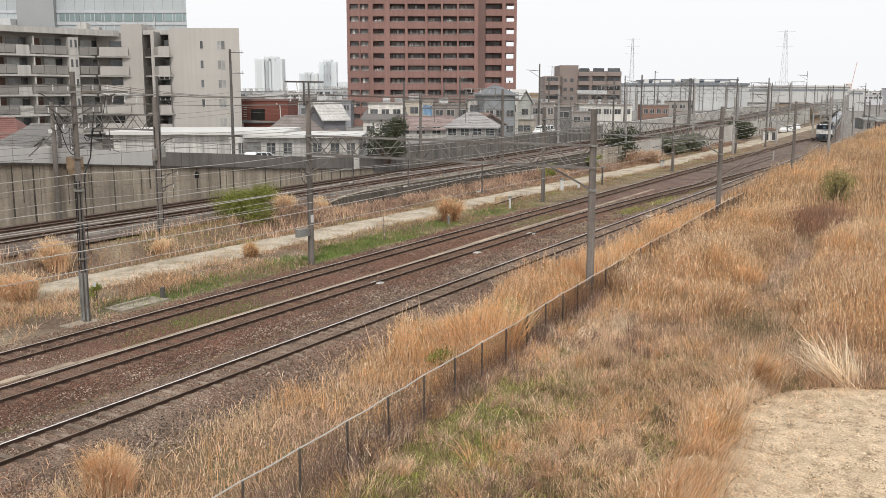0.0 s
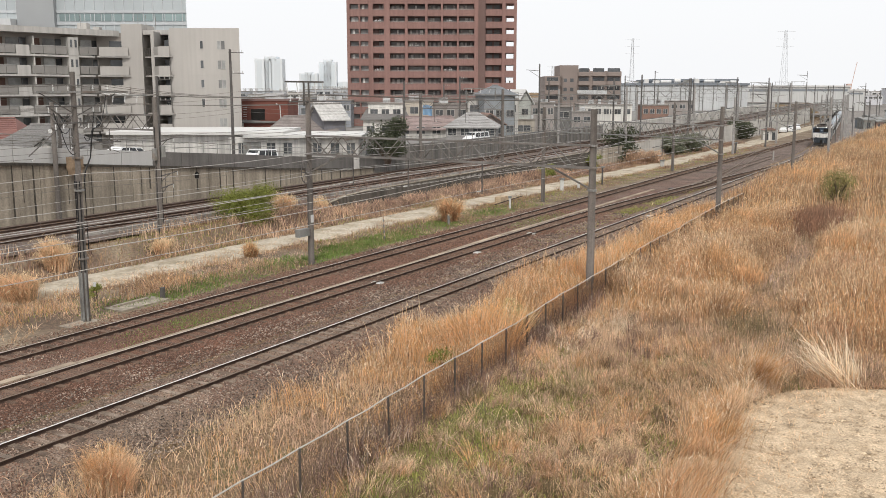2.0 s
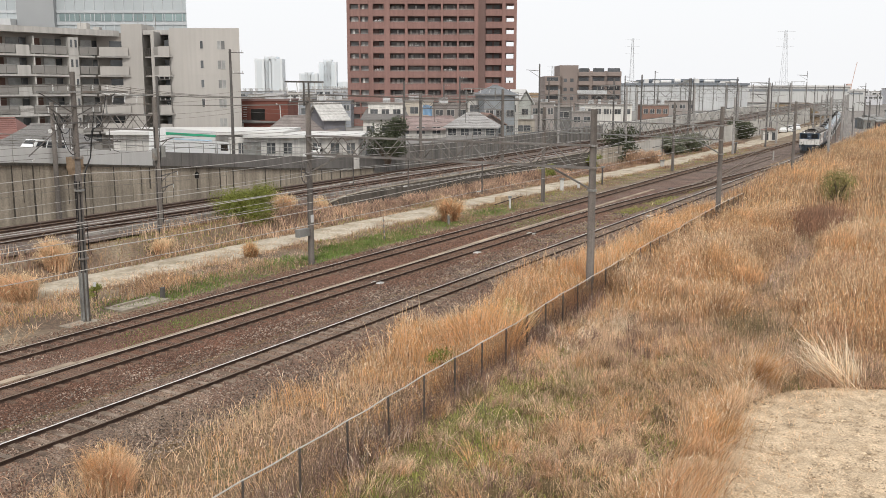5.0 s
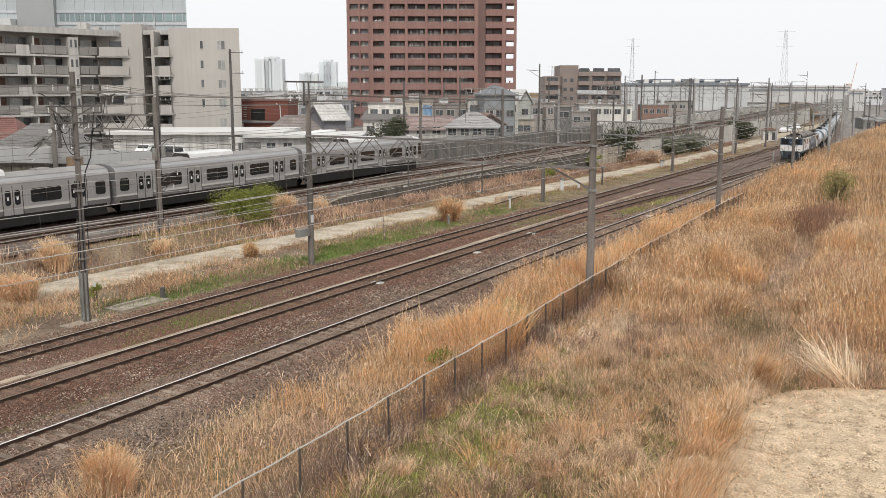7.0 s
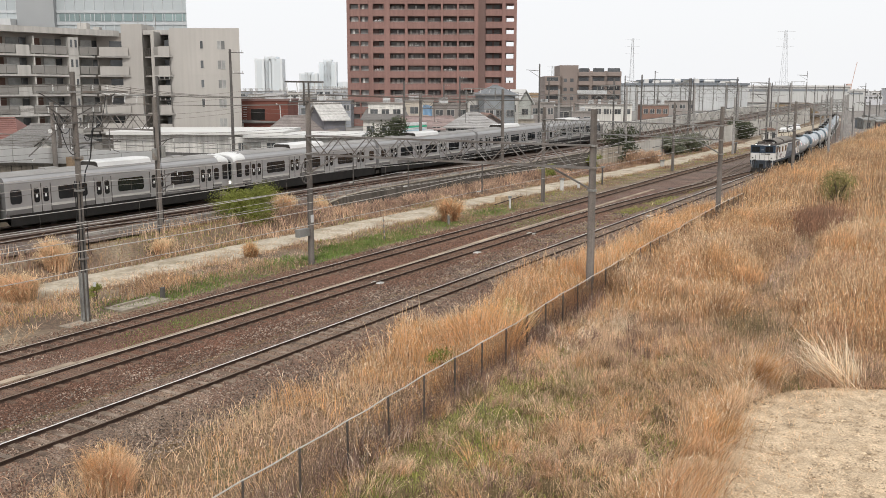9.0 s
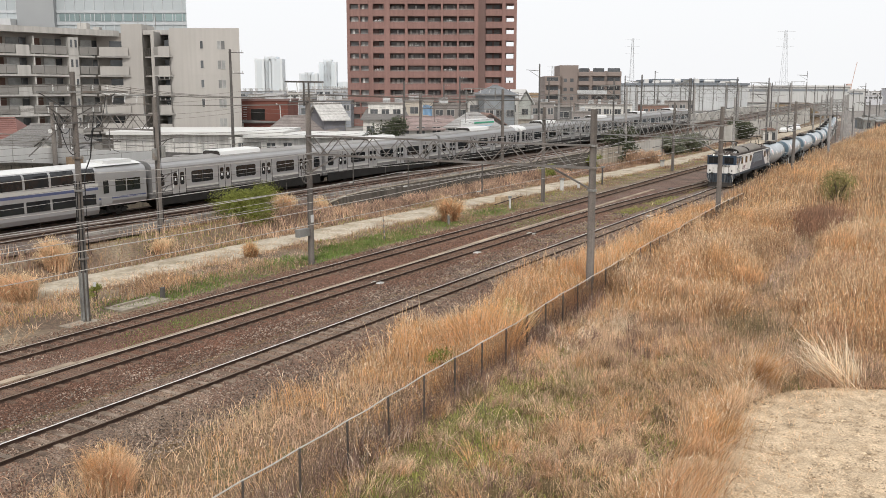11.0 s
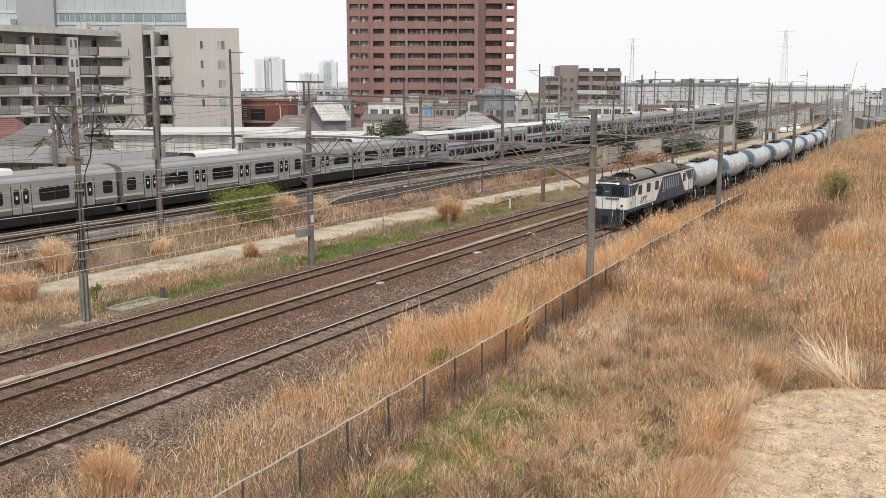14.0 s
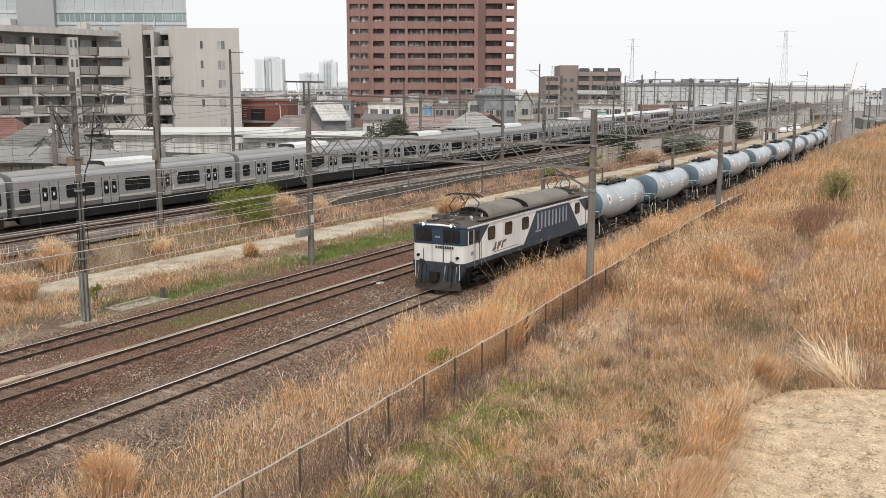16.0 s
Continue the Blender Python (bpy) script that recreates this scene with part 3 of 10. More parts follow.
    for y, d in ((0.0, -1), (L, 1)):
        e = 0.016
        plan = [(-W - e, 0.36), (-W - e, 0.3), (-W + 0.04 - e, 0.1 - e), (-W + 0.16, -e), (W - 0.16, -e), (W - 0.04 + e, 0.1 - e), (W + e, 0.3), (W + e, 0.36)]
        s = Solid()
        s.prism([(px, y - d * py) for px, py in plan], "z", ZN, 3.24)
        band = part("front_band", s, M["navy"], body, "navy window band across the cab front")
        s = Solid()
        s.prism([(px * 1.01, y - d * (py - 0.05)) for px, py in plan], "z", 3.24, 3.31)
        part("cab_visor", s, M["navy"], body, "navy roof lip over the windscreens")
        for x0, x1 in ((-1.24, -0.34), (0.34, 1.24)):
            s = Solid()
            s.prism([(x0 + 0.06, 2.5), (x1 - 0.06, 2.5), (x1, 2.56), (x1, 3.08), (x1 - 0.06, 3.14), (x0 + 0.06, 3.14), (x0, 3.08), (x0, 2.56)], "y", y + d * 0.012, y + d * 0.03)
            scr = part("windscreen", s, M["window_dark"], band)
            s = Solid()
            s.beam((x0 + 0.3, y + d * 0.05, 2.46), (x0 + 0.5, y + d * 0.05, 2.95), 0.025)
            part("wiper", s, M["black"], scr)
            s = Solid()
            s.box((x0 + x1) / 2 - 0.015, (x0 + x1) / 2 + 0.015, *sorted((y + d * 0.028, y + d * 0.038)), 2.52, 3.12)
            part("pillar", s, M["frame_grey"], scr)
        s = Solid()
        s.box(-0.3, 0.3, *sorted((y, y + d * 0.045)), ZB + 0.02, ZN)
        part("end_door", s, M["white"], body, "white gangway door")
        s = Solid()
        for x in (-0.31, 0.31):
            s.box(x - 0.015, x + 0.015, *sorted((y, y + d * 0.05)), ZB + 0.02, 3.2)
        part("door_edge", s, M["frame_grey"], body)
        s = Solid()
        s.box(-0.3, 0.3, *sorted((y + d * 0.014, y + d * 0.045)), ZN, 3.2)
        part("door_upper", s, M["navy"], body)
        s = Solid()
        s.box(-0.14, 0.14, *sorted((y + d * 0.045, y + d * 0.055)), 2.72, 2.8)
        part("door_plate", s, LOUVRE, body)
        s = Solid()
        for i in range(8):
            s.box(-0.1 + i * 0.13, -0.01 + i * 0.13, *sorted((y + d * 0.05, y + d * 0.08)), 2.2, 2.33)
        part("number_plate", s, M["frame_grey"], body, "row of plain bars on the nose")
        for x in (-0.78, 0.78):
            s = Solid()
            s.tube([(x, y - d * 0.1, 3.36), (x, y + d * 0.1, 3.36)], 0.1, 12)
            h = part("headlight", s, M["train_roof"], body)
            s = Solid()
            s.tube([(x, y + d * 0.09, 3.36), (x, y + d * 0.12, 3.36)], 0.07, 12)
            part("lens", s, M["lamp"], h)
            s = Solid()
            s.tube([(x * 1.42, y, 1.78), (x * 1.42, y + d * 0.1, 1.78)], 0.075, 10)
            part("marker_light", s, M["black"], body)
            s = Solid()
            s.tube([(x * 1.0, y + d * 0.08, 1.5), (x * 1.0, y + d * 0.08, 2.15)], 0.018, 5)
            part("grab_rail", s, M["frame_grey"], body)
            s = Solid()
            for k in range(3):
                s.box(x * 1.1 - 0.12 + k * 0.09, x * 1.1 - 0.05 + k * 0.09, *sorted((y + d * 0.02, y + d * 0.16)), 1.42 - 0.03 * k, 1.6 - 0.03 * k)
            part("jumper_socket", s, M["frame_grey"], body)
        s = Solid()
        s.prism([(-W + 0.02, ZB), (W - 0.02, ZB), (W - 0.06, 1.1), (1.1, 0.55), (-1.1, 0.55), (-W + 0.06, 1.1)], "y", y - d * 0.3, y + d * 0.02)
        skirt = part("pilot", s, APRON, lo, "grimy navy buffer beam")
        s = Solid()
        s.loft([[(x, y + d * q, z) for x, q, z in ((-1.3, 0.02, 0.16), (0, 0.4, 0.16), (1.3, 0.02, 0.16), (1.3, -0.08, 0.16), (-1.3, -0.08, 0.16))],
                [(x, y + d * q, z) for x, q, z in ((-1.2, 0.06, 0.58), (0, 0.26, 0.58), (1.2, 0.06, 0.58), (1.2, -0.08, 0.58), (-1.2, -0.08, 0.58))]])
        part("snow_plough", s, M["frame_grey"], skirt, "dusty grey snow plough")
        s = Solid()
        s.box(-0.14, 0.14, *sorted((y, y + d * 0.42)), 0.72, 1.0)
        s.box(-0.22, 0.22, *sorted((y + d * 0.34, y + d * 0.5)), 0.64, 1.08)
        part("coupler", s, M["black"], skirt)
        for i, x in enumerate((-1.05, -0.85, -0.6, 0.45, 0.62, 0.85, 1.08)):
            s = Solid()
            s.tube([(x, y + d * 0.05, 1.35), (x + 0.06, y + d * 0.22, 1.05 - 0.05 * (i % 3)), (x - 0.03, y + d * 0.18, 0.6 - 0.16 * (i % 3))], 0.024 + 0.008 * (i % 2), 6)
            part("air_hose", s, M["black"] if i % 3 else M["steel"], skirt)
        for x in (-1.25, 1.25):
            s = Solid()
            s.tube([(x, y + d * 0.06, 0.7), (x, y + d * 0.06, 1.48)], 0.018, 5)
            part("step_rail", s, M["train_white"], skirt)
    # roof: two arched hoods with dark grilles, walk boards, gear before and behind
    for y0, y1 in ((3.6, 7.8), (8.6, 14.7)):
        s = Solid()
        prof = [(-1.02, ZT + 0.08), *[(1.02 * math.cos(math.pi - math.pi * i / 12), ZT + 0.14 + 0.5 * math.sin(math.pi * i / 12)) for i in range(13)], (1.02, ZT + 0.08)]
        s.prism(prof, "y", y0, y1)
        hood = part("roof_hood", s, M["roof_grey"], lo, "dusty tan arched roof hood")
        for y, d in ((y0, -1), (y1, 1)):
            s = Solid()
            inner = [(-0.98, ZT + 0.12), *[(0.98 * math.cos(math.pi - math.pi * i / 10), ZT + 0.14 + 0.47 * math.sin(math.pi * i / 10)) for i in range(11)], (0.98, ZT + 0.12)]
            s.prism(inner, "y", y, y + d * 0.02)
            part("hood_grille", s, M["black"], hood, "dark louvred hood end")
    s = Solid()
    s.prism([(-W + 0.04, ZT + 0.02), (-W + 0.14, ZT + 0.06), (-W * 0.55, ZT + 0.16), (0, ZT + 0.2), (W * 0.55, ZT + 0.16), (W - 0.14, ZT + 0.06), (W - 0.04, ZT + 0.02), (0, ZT - 0.05)], "y", 0.12, L - 0.12)
    part("roof_skin", s, M["roof_dark"], lo, "grimy grey-brown roof")
    for sx in (-1, 1):
        s = Solid()
        s.box(*sorted((sx * 1.08, sx * 1.36)), 2.0, L - 2.0, ZT + 0.15, ZT + 0.19)
        part("roof_walkway", s, M["roof_dark"], lo)
    for y0, y1 in ((0.45, 2.2), (L - 2.2, L - 0.45)):
        s = Solid()
        s.prism([(-1.1, ZT + 0.08), (-0.85, ZT + 0.26), (0.85, ZT + 0.26), (1.1, ZT + 0.08)], "y", y0, y1)
        part("roof_deck", s, M["roof_dark"], lo, "grimy brown cab roof")
    for y in (1.1, L - 1.3):
        s = Solid()
        s.box(-0.8, -0.2, y - 0.3, y + 0.35, ZT + 0.24, ZT + 0.48)
        s.box(0.2, 0.75, y - 0.2, y + 0.3, ZT + 0.24, ZT + 0.42)
        s.tube([(0.0, y, ZT + 0.2), (0.0, y, ZT + 0.55)], 0.09, 8)
        part("roof_equipment", s, M["roof_dark"], lo)
        for x in (-0.5, -0.38, 0.5):
            s = Solid()
            s.tube([(x, y - 0.75, ZT + 0.32), (x, y - 0.35, ZT + 0.32)], 0.05, 8)
            part("horn", s, M["steel"], lo)
        for x in (-1.0, 0.0, 0.9):
            s = Solid()
            for k in range(4):
                s.tube([(x, y + 0.75, ZT + 0.18 + k * 0.06), (x, y + 0.75, ZT + 0.22 + k * 0.06)], 0.08 - 0.03 * (k % 2), 8)
            part("roof_insulator", s, M["insulator"], lo, "white roof insulator")
    for y, up in ((2.75, 0.95), (L - 2.6, 0.95)):
        s = Solid()
        for x in (-0.7, 0.7):
            for k in (-0.6, 0.6):
                s.tube([(x, y + k, ZT + 0.15), (x, y + k, ZT + 0.36)], 0.06, 8)
        base = part("pantograph", s, M["insulator"], lo, "diamond pantograph on white insulators")
        s = Solid()
        for x in (-0.7, 0.7):
            s.beam((x, y - 0.6, ZT + 0.36), (x, y + 0.6, ZT + 0.36), 0.08)
        for k in (-0.5, 0.5):
            s.beam((-0.7, y + k, ZT + 0.36), (0.7, y + k, ZT + 0.36), 0.07)
        part("base_frame", s, M["frame_grey"], base)
        for x in (-0.5, 0.5):
            s = Solid()
            for k in (-1, 1):
                s.tube([(x, y + k * 0.3, ZT + 0.38), (x * 0.85, y + k * 0.85, ZT + 0.38 + up * 0.5)], 0.03, 5)
                s.tube([(x * 0.85, y + k * 0.85, ZT + 0.38 + up * 0.5), (x * 0.7, y + k * 0.1, ZT + 0.38 + up)], 0.026, 5)
            part("arm", s, M["frame_grey"], base)
        for k in (-0.16, 0.16):
            s = Solid()
            s.tube([(-1.0, y + k, ZT + 0.28 + up), (-0.85, y + k, ZT + 0.38 + up), (-0.6, y + k, ZT + 0.43 + up), (0.6, y + k, ZT + 0.43 + up), (0.85, y + k, ZT + 0.38 + up), (1.0, y + k, ZT + 0.28 + up)], 0.035, 6)
            part("collector", s, M["frame_grey"], base)
    for y in (3.2, 9.0, 14.8):
        bogie_of(lo, y, 2.6, 0.53, M["black"], 1.06)
    for y in (6.1, 11.9):
        s = Solid()
        s.box(-1.2, 1.2, y - 1.0, y + 1.0, 0.35, 1.25)
        part("equipment_box", s, M["black"], lo)
    s = Solid()
    s.box(-0.9, 0.9, 0.5, L - 0.5, 0.85, 1.3)
    part("underframe", s, M["black"], lo)
    return lo


def build_tank_wagon():
    """A bogie tank wagon, 12.6 m over couplers, its barrel swelling towards the middle; its leading coupler is at y = 0."""
    ob = thing("tank_wagon", "pale grey-blue bogie tank wagon with a dark end and red roundel", "tank wagon", "freight train")
    Y0, Y1, TOP = 1.25, 11.35, 3.36
    stations = [(Y0 + 0.5, 1.04), (Y0 + 1.6, 1.1), (Y0 + 3.2, 1.22), (Y0 + 4.2, 1.25), (Y1 - 4.2, 1.25), (Y1 - 3.2, 1.22), (Y1 - 1.6, 1.1), (Y1 - 0.5, 1.04)]

    def radius(y):
        return float(np.interp(y, [a for a, _ in stations], [b for _, b in stations]))

    def centre(y):
        return TOP - radius(y) - 0.12 * (1.25 - radius(y)) / 0.21

    def ring(y, r, zc):
        return [(r * math.cos(2 * math.pi * i / 28), y, zc + r * math.sin(2 * math.pi * i / 28)) for i in range(28)]

    def on_side(y, h, out=0.012):
        r = radius(y) + out
        return math.sqrt(max(0.0, r * r - h * h))
    s = Solid()
    s.loft([ring(y, r, centre(y)) for y, r in stations], caps=False)
    barrel = part("tank_barrel", s, M["tank"], ob, "pale glossy grey-blue tank barrel", smooth=True)
    for y, d in ((Y0, 1), (Y1, -1)):
        zc = centre(y + d * 0.5)
        s = Solid()
        s.loft([ring(y + d * a, 1.04 * b, zc) for a, b in ((0.0, 0.25), (0.03, 0.6), (0.1, 0.84), (0.2, 0.95), (0.34, 1.0), (0.5, 1.0))])
        part("tank_end", s, M["tank_blue"], ob, "dark grey-blue domed tank end", smooth=True)
        s = Solid()
        s.loft([ring(y + d * 0.48, 1.065, zc), ring(y + d * 0.54, 1.068, zc)])
        part("end_seam", s, M["tank"], barrel)
    for y in (Y0 + 3.2, Y1 - 3.2):
        s = Solid()
        s.loft([ring(y - 0.03, radius(y) + 0.008, centre(y)), ring(y + 0.03, radius(y) + 0.008, centre(y))])
        part("barrel_band", s, M["tank"], barrel)
    s = Solid()
    s.box(-0.45, 0.45, 4.3, 8.6, TOP + 0.06, TOP + 0.1)
    for y in (4.5, 5.8, 7.1, 8.4):
        s.box(-0.38, 0.38, y - 0.04, y + 0.04, TOP - 0.1, TOP + 0.06)
    walkway = part("walkway", s, M["black"], ob, "dark walkway grating on top")
    for x in (-0.45, 0.45):
        s = Solid()
        s.tube([(x, 4.4, TOP + 0.3), (x, 8.5, TOP + 0.3)], 0.018, 5)
        for y in (4.4, 5.8, 7.1, 8.5):
            s.tube([(x, y, TOP + 0.08), (x, y, TOP + 0.3)], 0.016, 5)
        part("handrail", s, M["steel"], walkway)
    s = Solid()
    s.tube([(0, 6.3, TOP - 0.05), (0, 6.3, TOP + 0.26)], 0.34, 14)
    part("manhole", s, M["frame_grey"], ob)
    for y in (5.2, 7.5):
        s = Solid()
        s.tube([(0.1, y, TOP - 0.05), (0.1, y, TOP + 0.24)], 0.12, 10)
        part("valve", s, M["frame_grey"], ob)
    for sx in (-1, 1):
        s = Solid()
        for i in range(8):
            s.box(sx * 1.28 - 0.01, sx * 1.28 + 0.01, 9.5, 9.85, 0.9 + i * 0.28, 0.93 + i * 0.28)
        for y in (9.5, 9.85):
            s.tube([(sx * 1.28, y, 0.7), (sx * 1.28, y, 2.7), (sx * 0.95, y, 3.2), (sx * 0.45, y, TOP + 0.08)], 0.018, 5)
        part("ladder", s, M["steel"], ob)
        s, c = Solid(), Solid()
        yc, hc = 3.0, 0.35
        for i in range(16):
            a0, a1 = 2 * math.pi * i / 16, 2 * math.pi * (i + 1) / 16
            pts = []
            for r in (0.13, 0.29):
                for a in (a0, a1):
                    y, h = yc + r * math.cos(a), hc + r * 1.25 * math.sin(a)
                    pts.append((sx * on_side(y, h), y, centre(y) + h))
            s.add(pts, [(0, 1, 3, 2)])
        ringlet = part("roundel", s, M["train_white"], barrel, "white ring of the roundel")
        c.add([(sx * on_side(yc + 0.13 * math.cos(a), hc + 0.16 * math.sin(a), 0.009), yc + 0.13 * math.cos(a), centre(yc) + hc + 0.16 * math.sin(a)) for a in [2 * math.pi * i / 16 for i in range(16)]], [tuple(range(16))])
        part("roundel_centre", c, M["red"], ringlet, "faded red roundel centre")
        s = Solid()
        for y, ln, h in ((4.6, 0.5, 0.3), (4.6, 0.9, 0.1), (7.9, 0.6, 0.25), (7.9, 0.6, 0.05), (7.9, 0.4, -0.15)):
            s.add([(sx * on_side(y, h), y, centre(y) + h), (sx * on_side(y + ln, h), y + ln, centre(y + ln) + h), (sx * on_side(y + ln, h + 0.09), y + ln, centre(y + ln) + h + 0.09), (sx * on_side(y, h + 0.09), y, centre(y) + h + 0.09)], [(0, 1, 2, 3)])
        part("lettering", s, M["train_white"], barrel, "white bars of small lettering")
        for a, b in ((0.4, 4.4), (8.2, 12.2)):
            s = Solid()
            s.box(sx * 1.2 - 0.03, sx * 1.2 + 0.03, a, b, 0.86, 1.02)
            part("side_sill", s, M["black"], ob)
        for y in (0.55, 3.9, 12.0):
            s = Solid()
            s.tube([(sx * 1.26, y, 0.4), (sx * 1.26, y, 1.2)], 0.022, 5)
            part("step_rail", s, M["train_white"], ob, "white handrail")
    for y, d in ((0.75, 1), (11.85, -1)):
        s = Solid()
        s.tube([(-1.15, y, 1.0), (-1.15, y, 1.9), (1.15, y, 1.9), (1.15, y, 1.0)], 0.022, 5)
        part("end_rail", s, M["train_white"], ob, "white end handrail")
    s = Solid()
    s.box(-0.3, 0.3, 0.3, 12.3, 0.7, 1.0)
    for y in (0.4, 2.4, 6.3, 10.2, 12.2):
        s.box(-1.2, 1.2, y - 0.12, y + 0.12, 0.74, 1.0)
    for y in (2.5, 10.1):
        s.prism([(-1.15, 1.0), (1.15, 1.0), (0.8, 1.45), (-0.8, 1.45)], "y", y - 0.3, y + 0.3)
    s.tube([(-0.6, 5.0, 0.6), (-0.6, 6.2, 0.6)], 0.2, 10)
    s.box(0.4, 0.9, 5.6, 7.0, 0.5, 0.75)
    part("underframe", s, M["black"], ob)
    for y in (0.1, 12.5):
        s = Solid()
        s.box(-0.13, 0.13, y - 0.35, y + 0.35, 0.68, 0.94)
        part("coupler", s, M["black"], ob)
    for y in (2.3, 10.3):
        bogie_of(ob, y, 1.9, 0.42, M["frame_grey"], 0.98)
    return ob


def train_section(top, half=1.46, bottom=0.86):
    """Outline of a coach body: upright sides, rounded eaves and roof."""
    e = top - 0.42
    return [(-half + 0.12, bottom), (half - 0.12, bottom), (half, bottom + 0.3), (half, e - 0.15), (half - 0.03, e), (half - 0.16, e + 0.16), (half - 0.45, e + 0.29), (0.5, e + 0.385), (0, e + 0.42), (-0.5, e + 0.385), (-half + 0.45, e + 0.29), (-half + 0.16, e + 0.16), (-half + 0.03, e), (-half, e - 0.15), (-half, bottom + 0.3)]


def coach_common(ob):
    s = Solid()
    s.box(-1.2, 1.2, -4.6, -1.5, 0.32, 0.95)
    s.box(-1.2, 1.2, 0.2, 4.4, 0.36, 0.95)
    s.box(-0.4, 0.4, -9.6, 9.6, 0.55, 0.95)
    part("underfloor_gear", s, M["black"], ob, "dark underfloor equipment boxes")
    for y in (-6.9, 6.9):
        bogie_of(ob, y, 2.1, 0.42, M["black"], 1.0)
    for y, d in ((-9.75, -1), (9.75, 1)):
        s = Solid()
        s.box(-0.55, 0.55, *sorted((y, y + d * 0.28)), 0.95, 3.0)
        part("gangway_bellows", s, M["black"], ob)


def side_piece(ob, name, y0, y1, z0, z1, half, material_, out=0.012, depth=0.03, label=""):
    for sx in (-1, 1):
        s = Solid()
        s.box(*sorted((sx * (half - depth), sx * (half + out))), y0, y1, z0, z1)
        part(name, s, material_, ob, label)


def build_coach(cab):
    """A four-door stainless coach; cab = +1, -1 or 0 for a driving end."""
    ob = thing("commuter_coach", "stainless commuter coach with blue and cream bands on the main line" if not cab else "stainless steel driving coach with a white and black cab end", "train coach", "commuter train")
    H, top = 1.46, 3.62
    y0, y1 = -9.75 + (0.9 if cab < 0 else 0), 9.75 - (0.9 if cab > 0 else 0)
    s = Solid()
    s.prism(train_section(top, H), "y", y0, y1)
    body = part("body", s, M["stainless"], ob, "brushed stainless body")
    s = Solid()
    s.prism([(-1.22, top - 0.2), (-0.9, top - 0.08), (-0.45, top - 0.015), (0, top + 0.02), (0.45, top - 0.015), (0.9, top - 0.08), (1.22, top - 0.2), (0, top - 0.1)], "y", y0 + 0.05, y1 - 0.05)
    part("roof", s, M["train_roof"], ob, "grey coach roof")
    # black side strip: underframe gear plus its shade, put into the colour
    side_piece(body, "underfloor_skirt", y0 + 0.3, y1 - 0.3, 0.34, 1.06, H - 0.03, M["black"], 0.04, label="black strip for underfloor gear and the shade around it")
    side_piece(body, "waist_band", y0 + 0.02, y1 - 0.02, 1.36, 1.5, H, M["band_cream"], 0.006)
    side_piece(body, "lower_panel", y0 + 0.02, y1 - 0.02, 1.07, 1.36, H, M["stainless_low"], 0.005, label="lower panel with skirt shading in its grey")
    side_piece(body, "eave_band", y0 + 0.02, y1 - 0.02, 2.98, 3.04, H, M["train_roof"], 0.006)
    for c in (-7.2, -2.4, 2.4, 7.2):
        for sx in (-1, 1):
            s = Solid()
            s.box(*sorted((sx * (H - 0.05), sx * (H + 0.008))), c - 0.66, c + 0.66, 1.05, 2.86)
            d = part("door", s, M["stainless_door"], body, "double sliding door")
            for k in (-0.33, 0.33):
                s = Solid()
                s.prism(rounded(c + k - 0.2, c + k + 0.2, 1.68, 2.62, 0.09), "x", sx * (H - 0.02), sx * (H + 0.016))
                dw = part("door_window", s, M["window_dark"], d)
                s = Solid()
                s.box(*sorted((sx * H, sx * (H + 0.02))), c + k - 0.07, c + k + 0.07, 2.0, 2.2)
                part("sticker", s, M["train_white"], dw)
            s = Solid()
            for e in (-0.7, 0.0, 0.7):
                s.box(*sorted((sx * (H - 0.02), sx * (H + 0.02))), c + e - 0.02, c + e + 0.02, 1.05, 2.88)
            part("door_edge", s, M["frame_grey"], d)
    for c, hw in ((-9.0, 0.4), (-4.8, 1.12), (0.0, 1.12), (4.8, 1.12), (9.0, 0.4)):
        if cab and c * cab > 8:
            c, hw = cab * 8.3, 0.25
        for sx in (-1, 1):
            s = Solid()
            s.prism(rounded(c - hw, c + hw, 1.72, 2.62, 0.11), "x", sx * (H - 0.02), sx * (H + 0.014))
            p = part("window", s, M["window_dark"], body, "dark tinted window")
            if hw > 1:
                s = Solid()
                s.box(*sorted((sx * H, sx * (H + 0.022))), c - 0.03, c + 0.03, 1.72, 2.62)
                part("mullion", s, M["frame_grey"], p)
    # roof cooling unit
    s = Solid()
    s.prism([(-1.0, top - 0.1), (-0.92, top + 0.18), (-0.7, top + 0.28), (0.7, top + 0.28), (0.92, top + 0.18), (1.0, top - 0.1)], "y", -2.3, 2.3)
    ac = part("air_conditioner", s, M["train_white"], ob, "bright white roof air conditioner")
    for y, d in ((-2.3, -1), (2.3, 1)):
        s = Solid()
        s.prism([(-0.95, top - 0.08), (-0.85, top + 0.16), (-0.65, top + 0.24), (0.65, top + 0.24), (0.85, top + 0.16), (0.95, top - 0.08)], "y", y, y + d * 0.03)
        part("unit_end", s, M["frame_grey"], ac)
    for y in (-5.5, 5.5):
        s = Solid()
        s.prism([(-0.45, top - 0.06), (-0.35, top + 0.1), (0.35, top + 0.1), (0.45, top - 0.06)], "y", y - 0.5, y + 0.5)
        part("ventilator", s, M["train_roof"], ob)
    coach_common(ob)
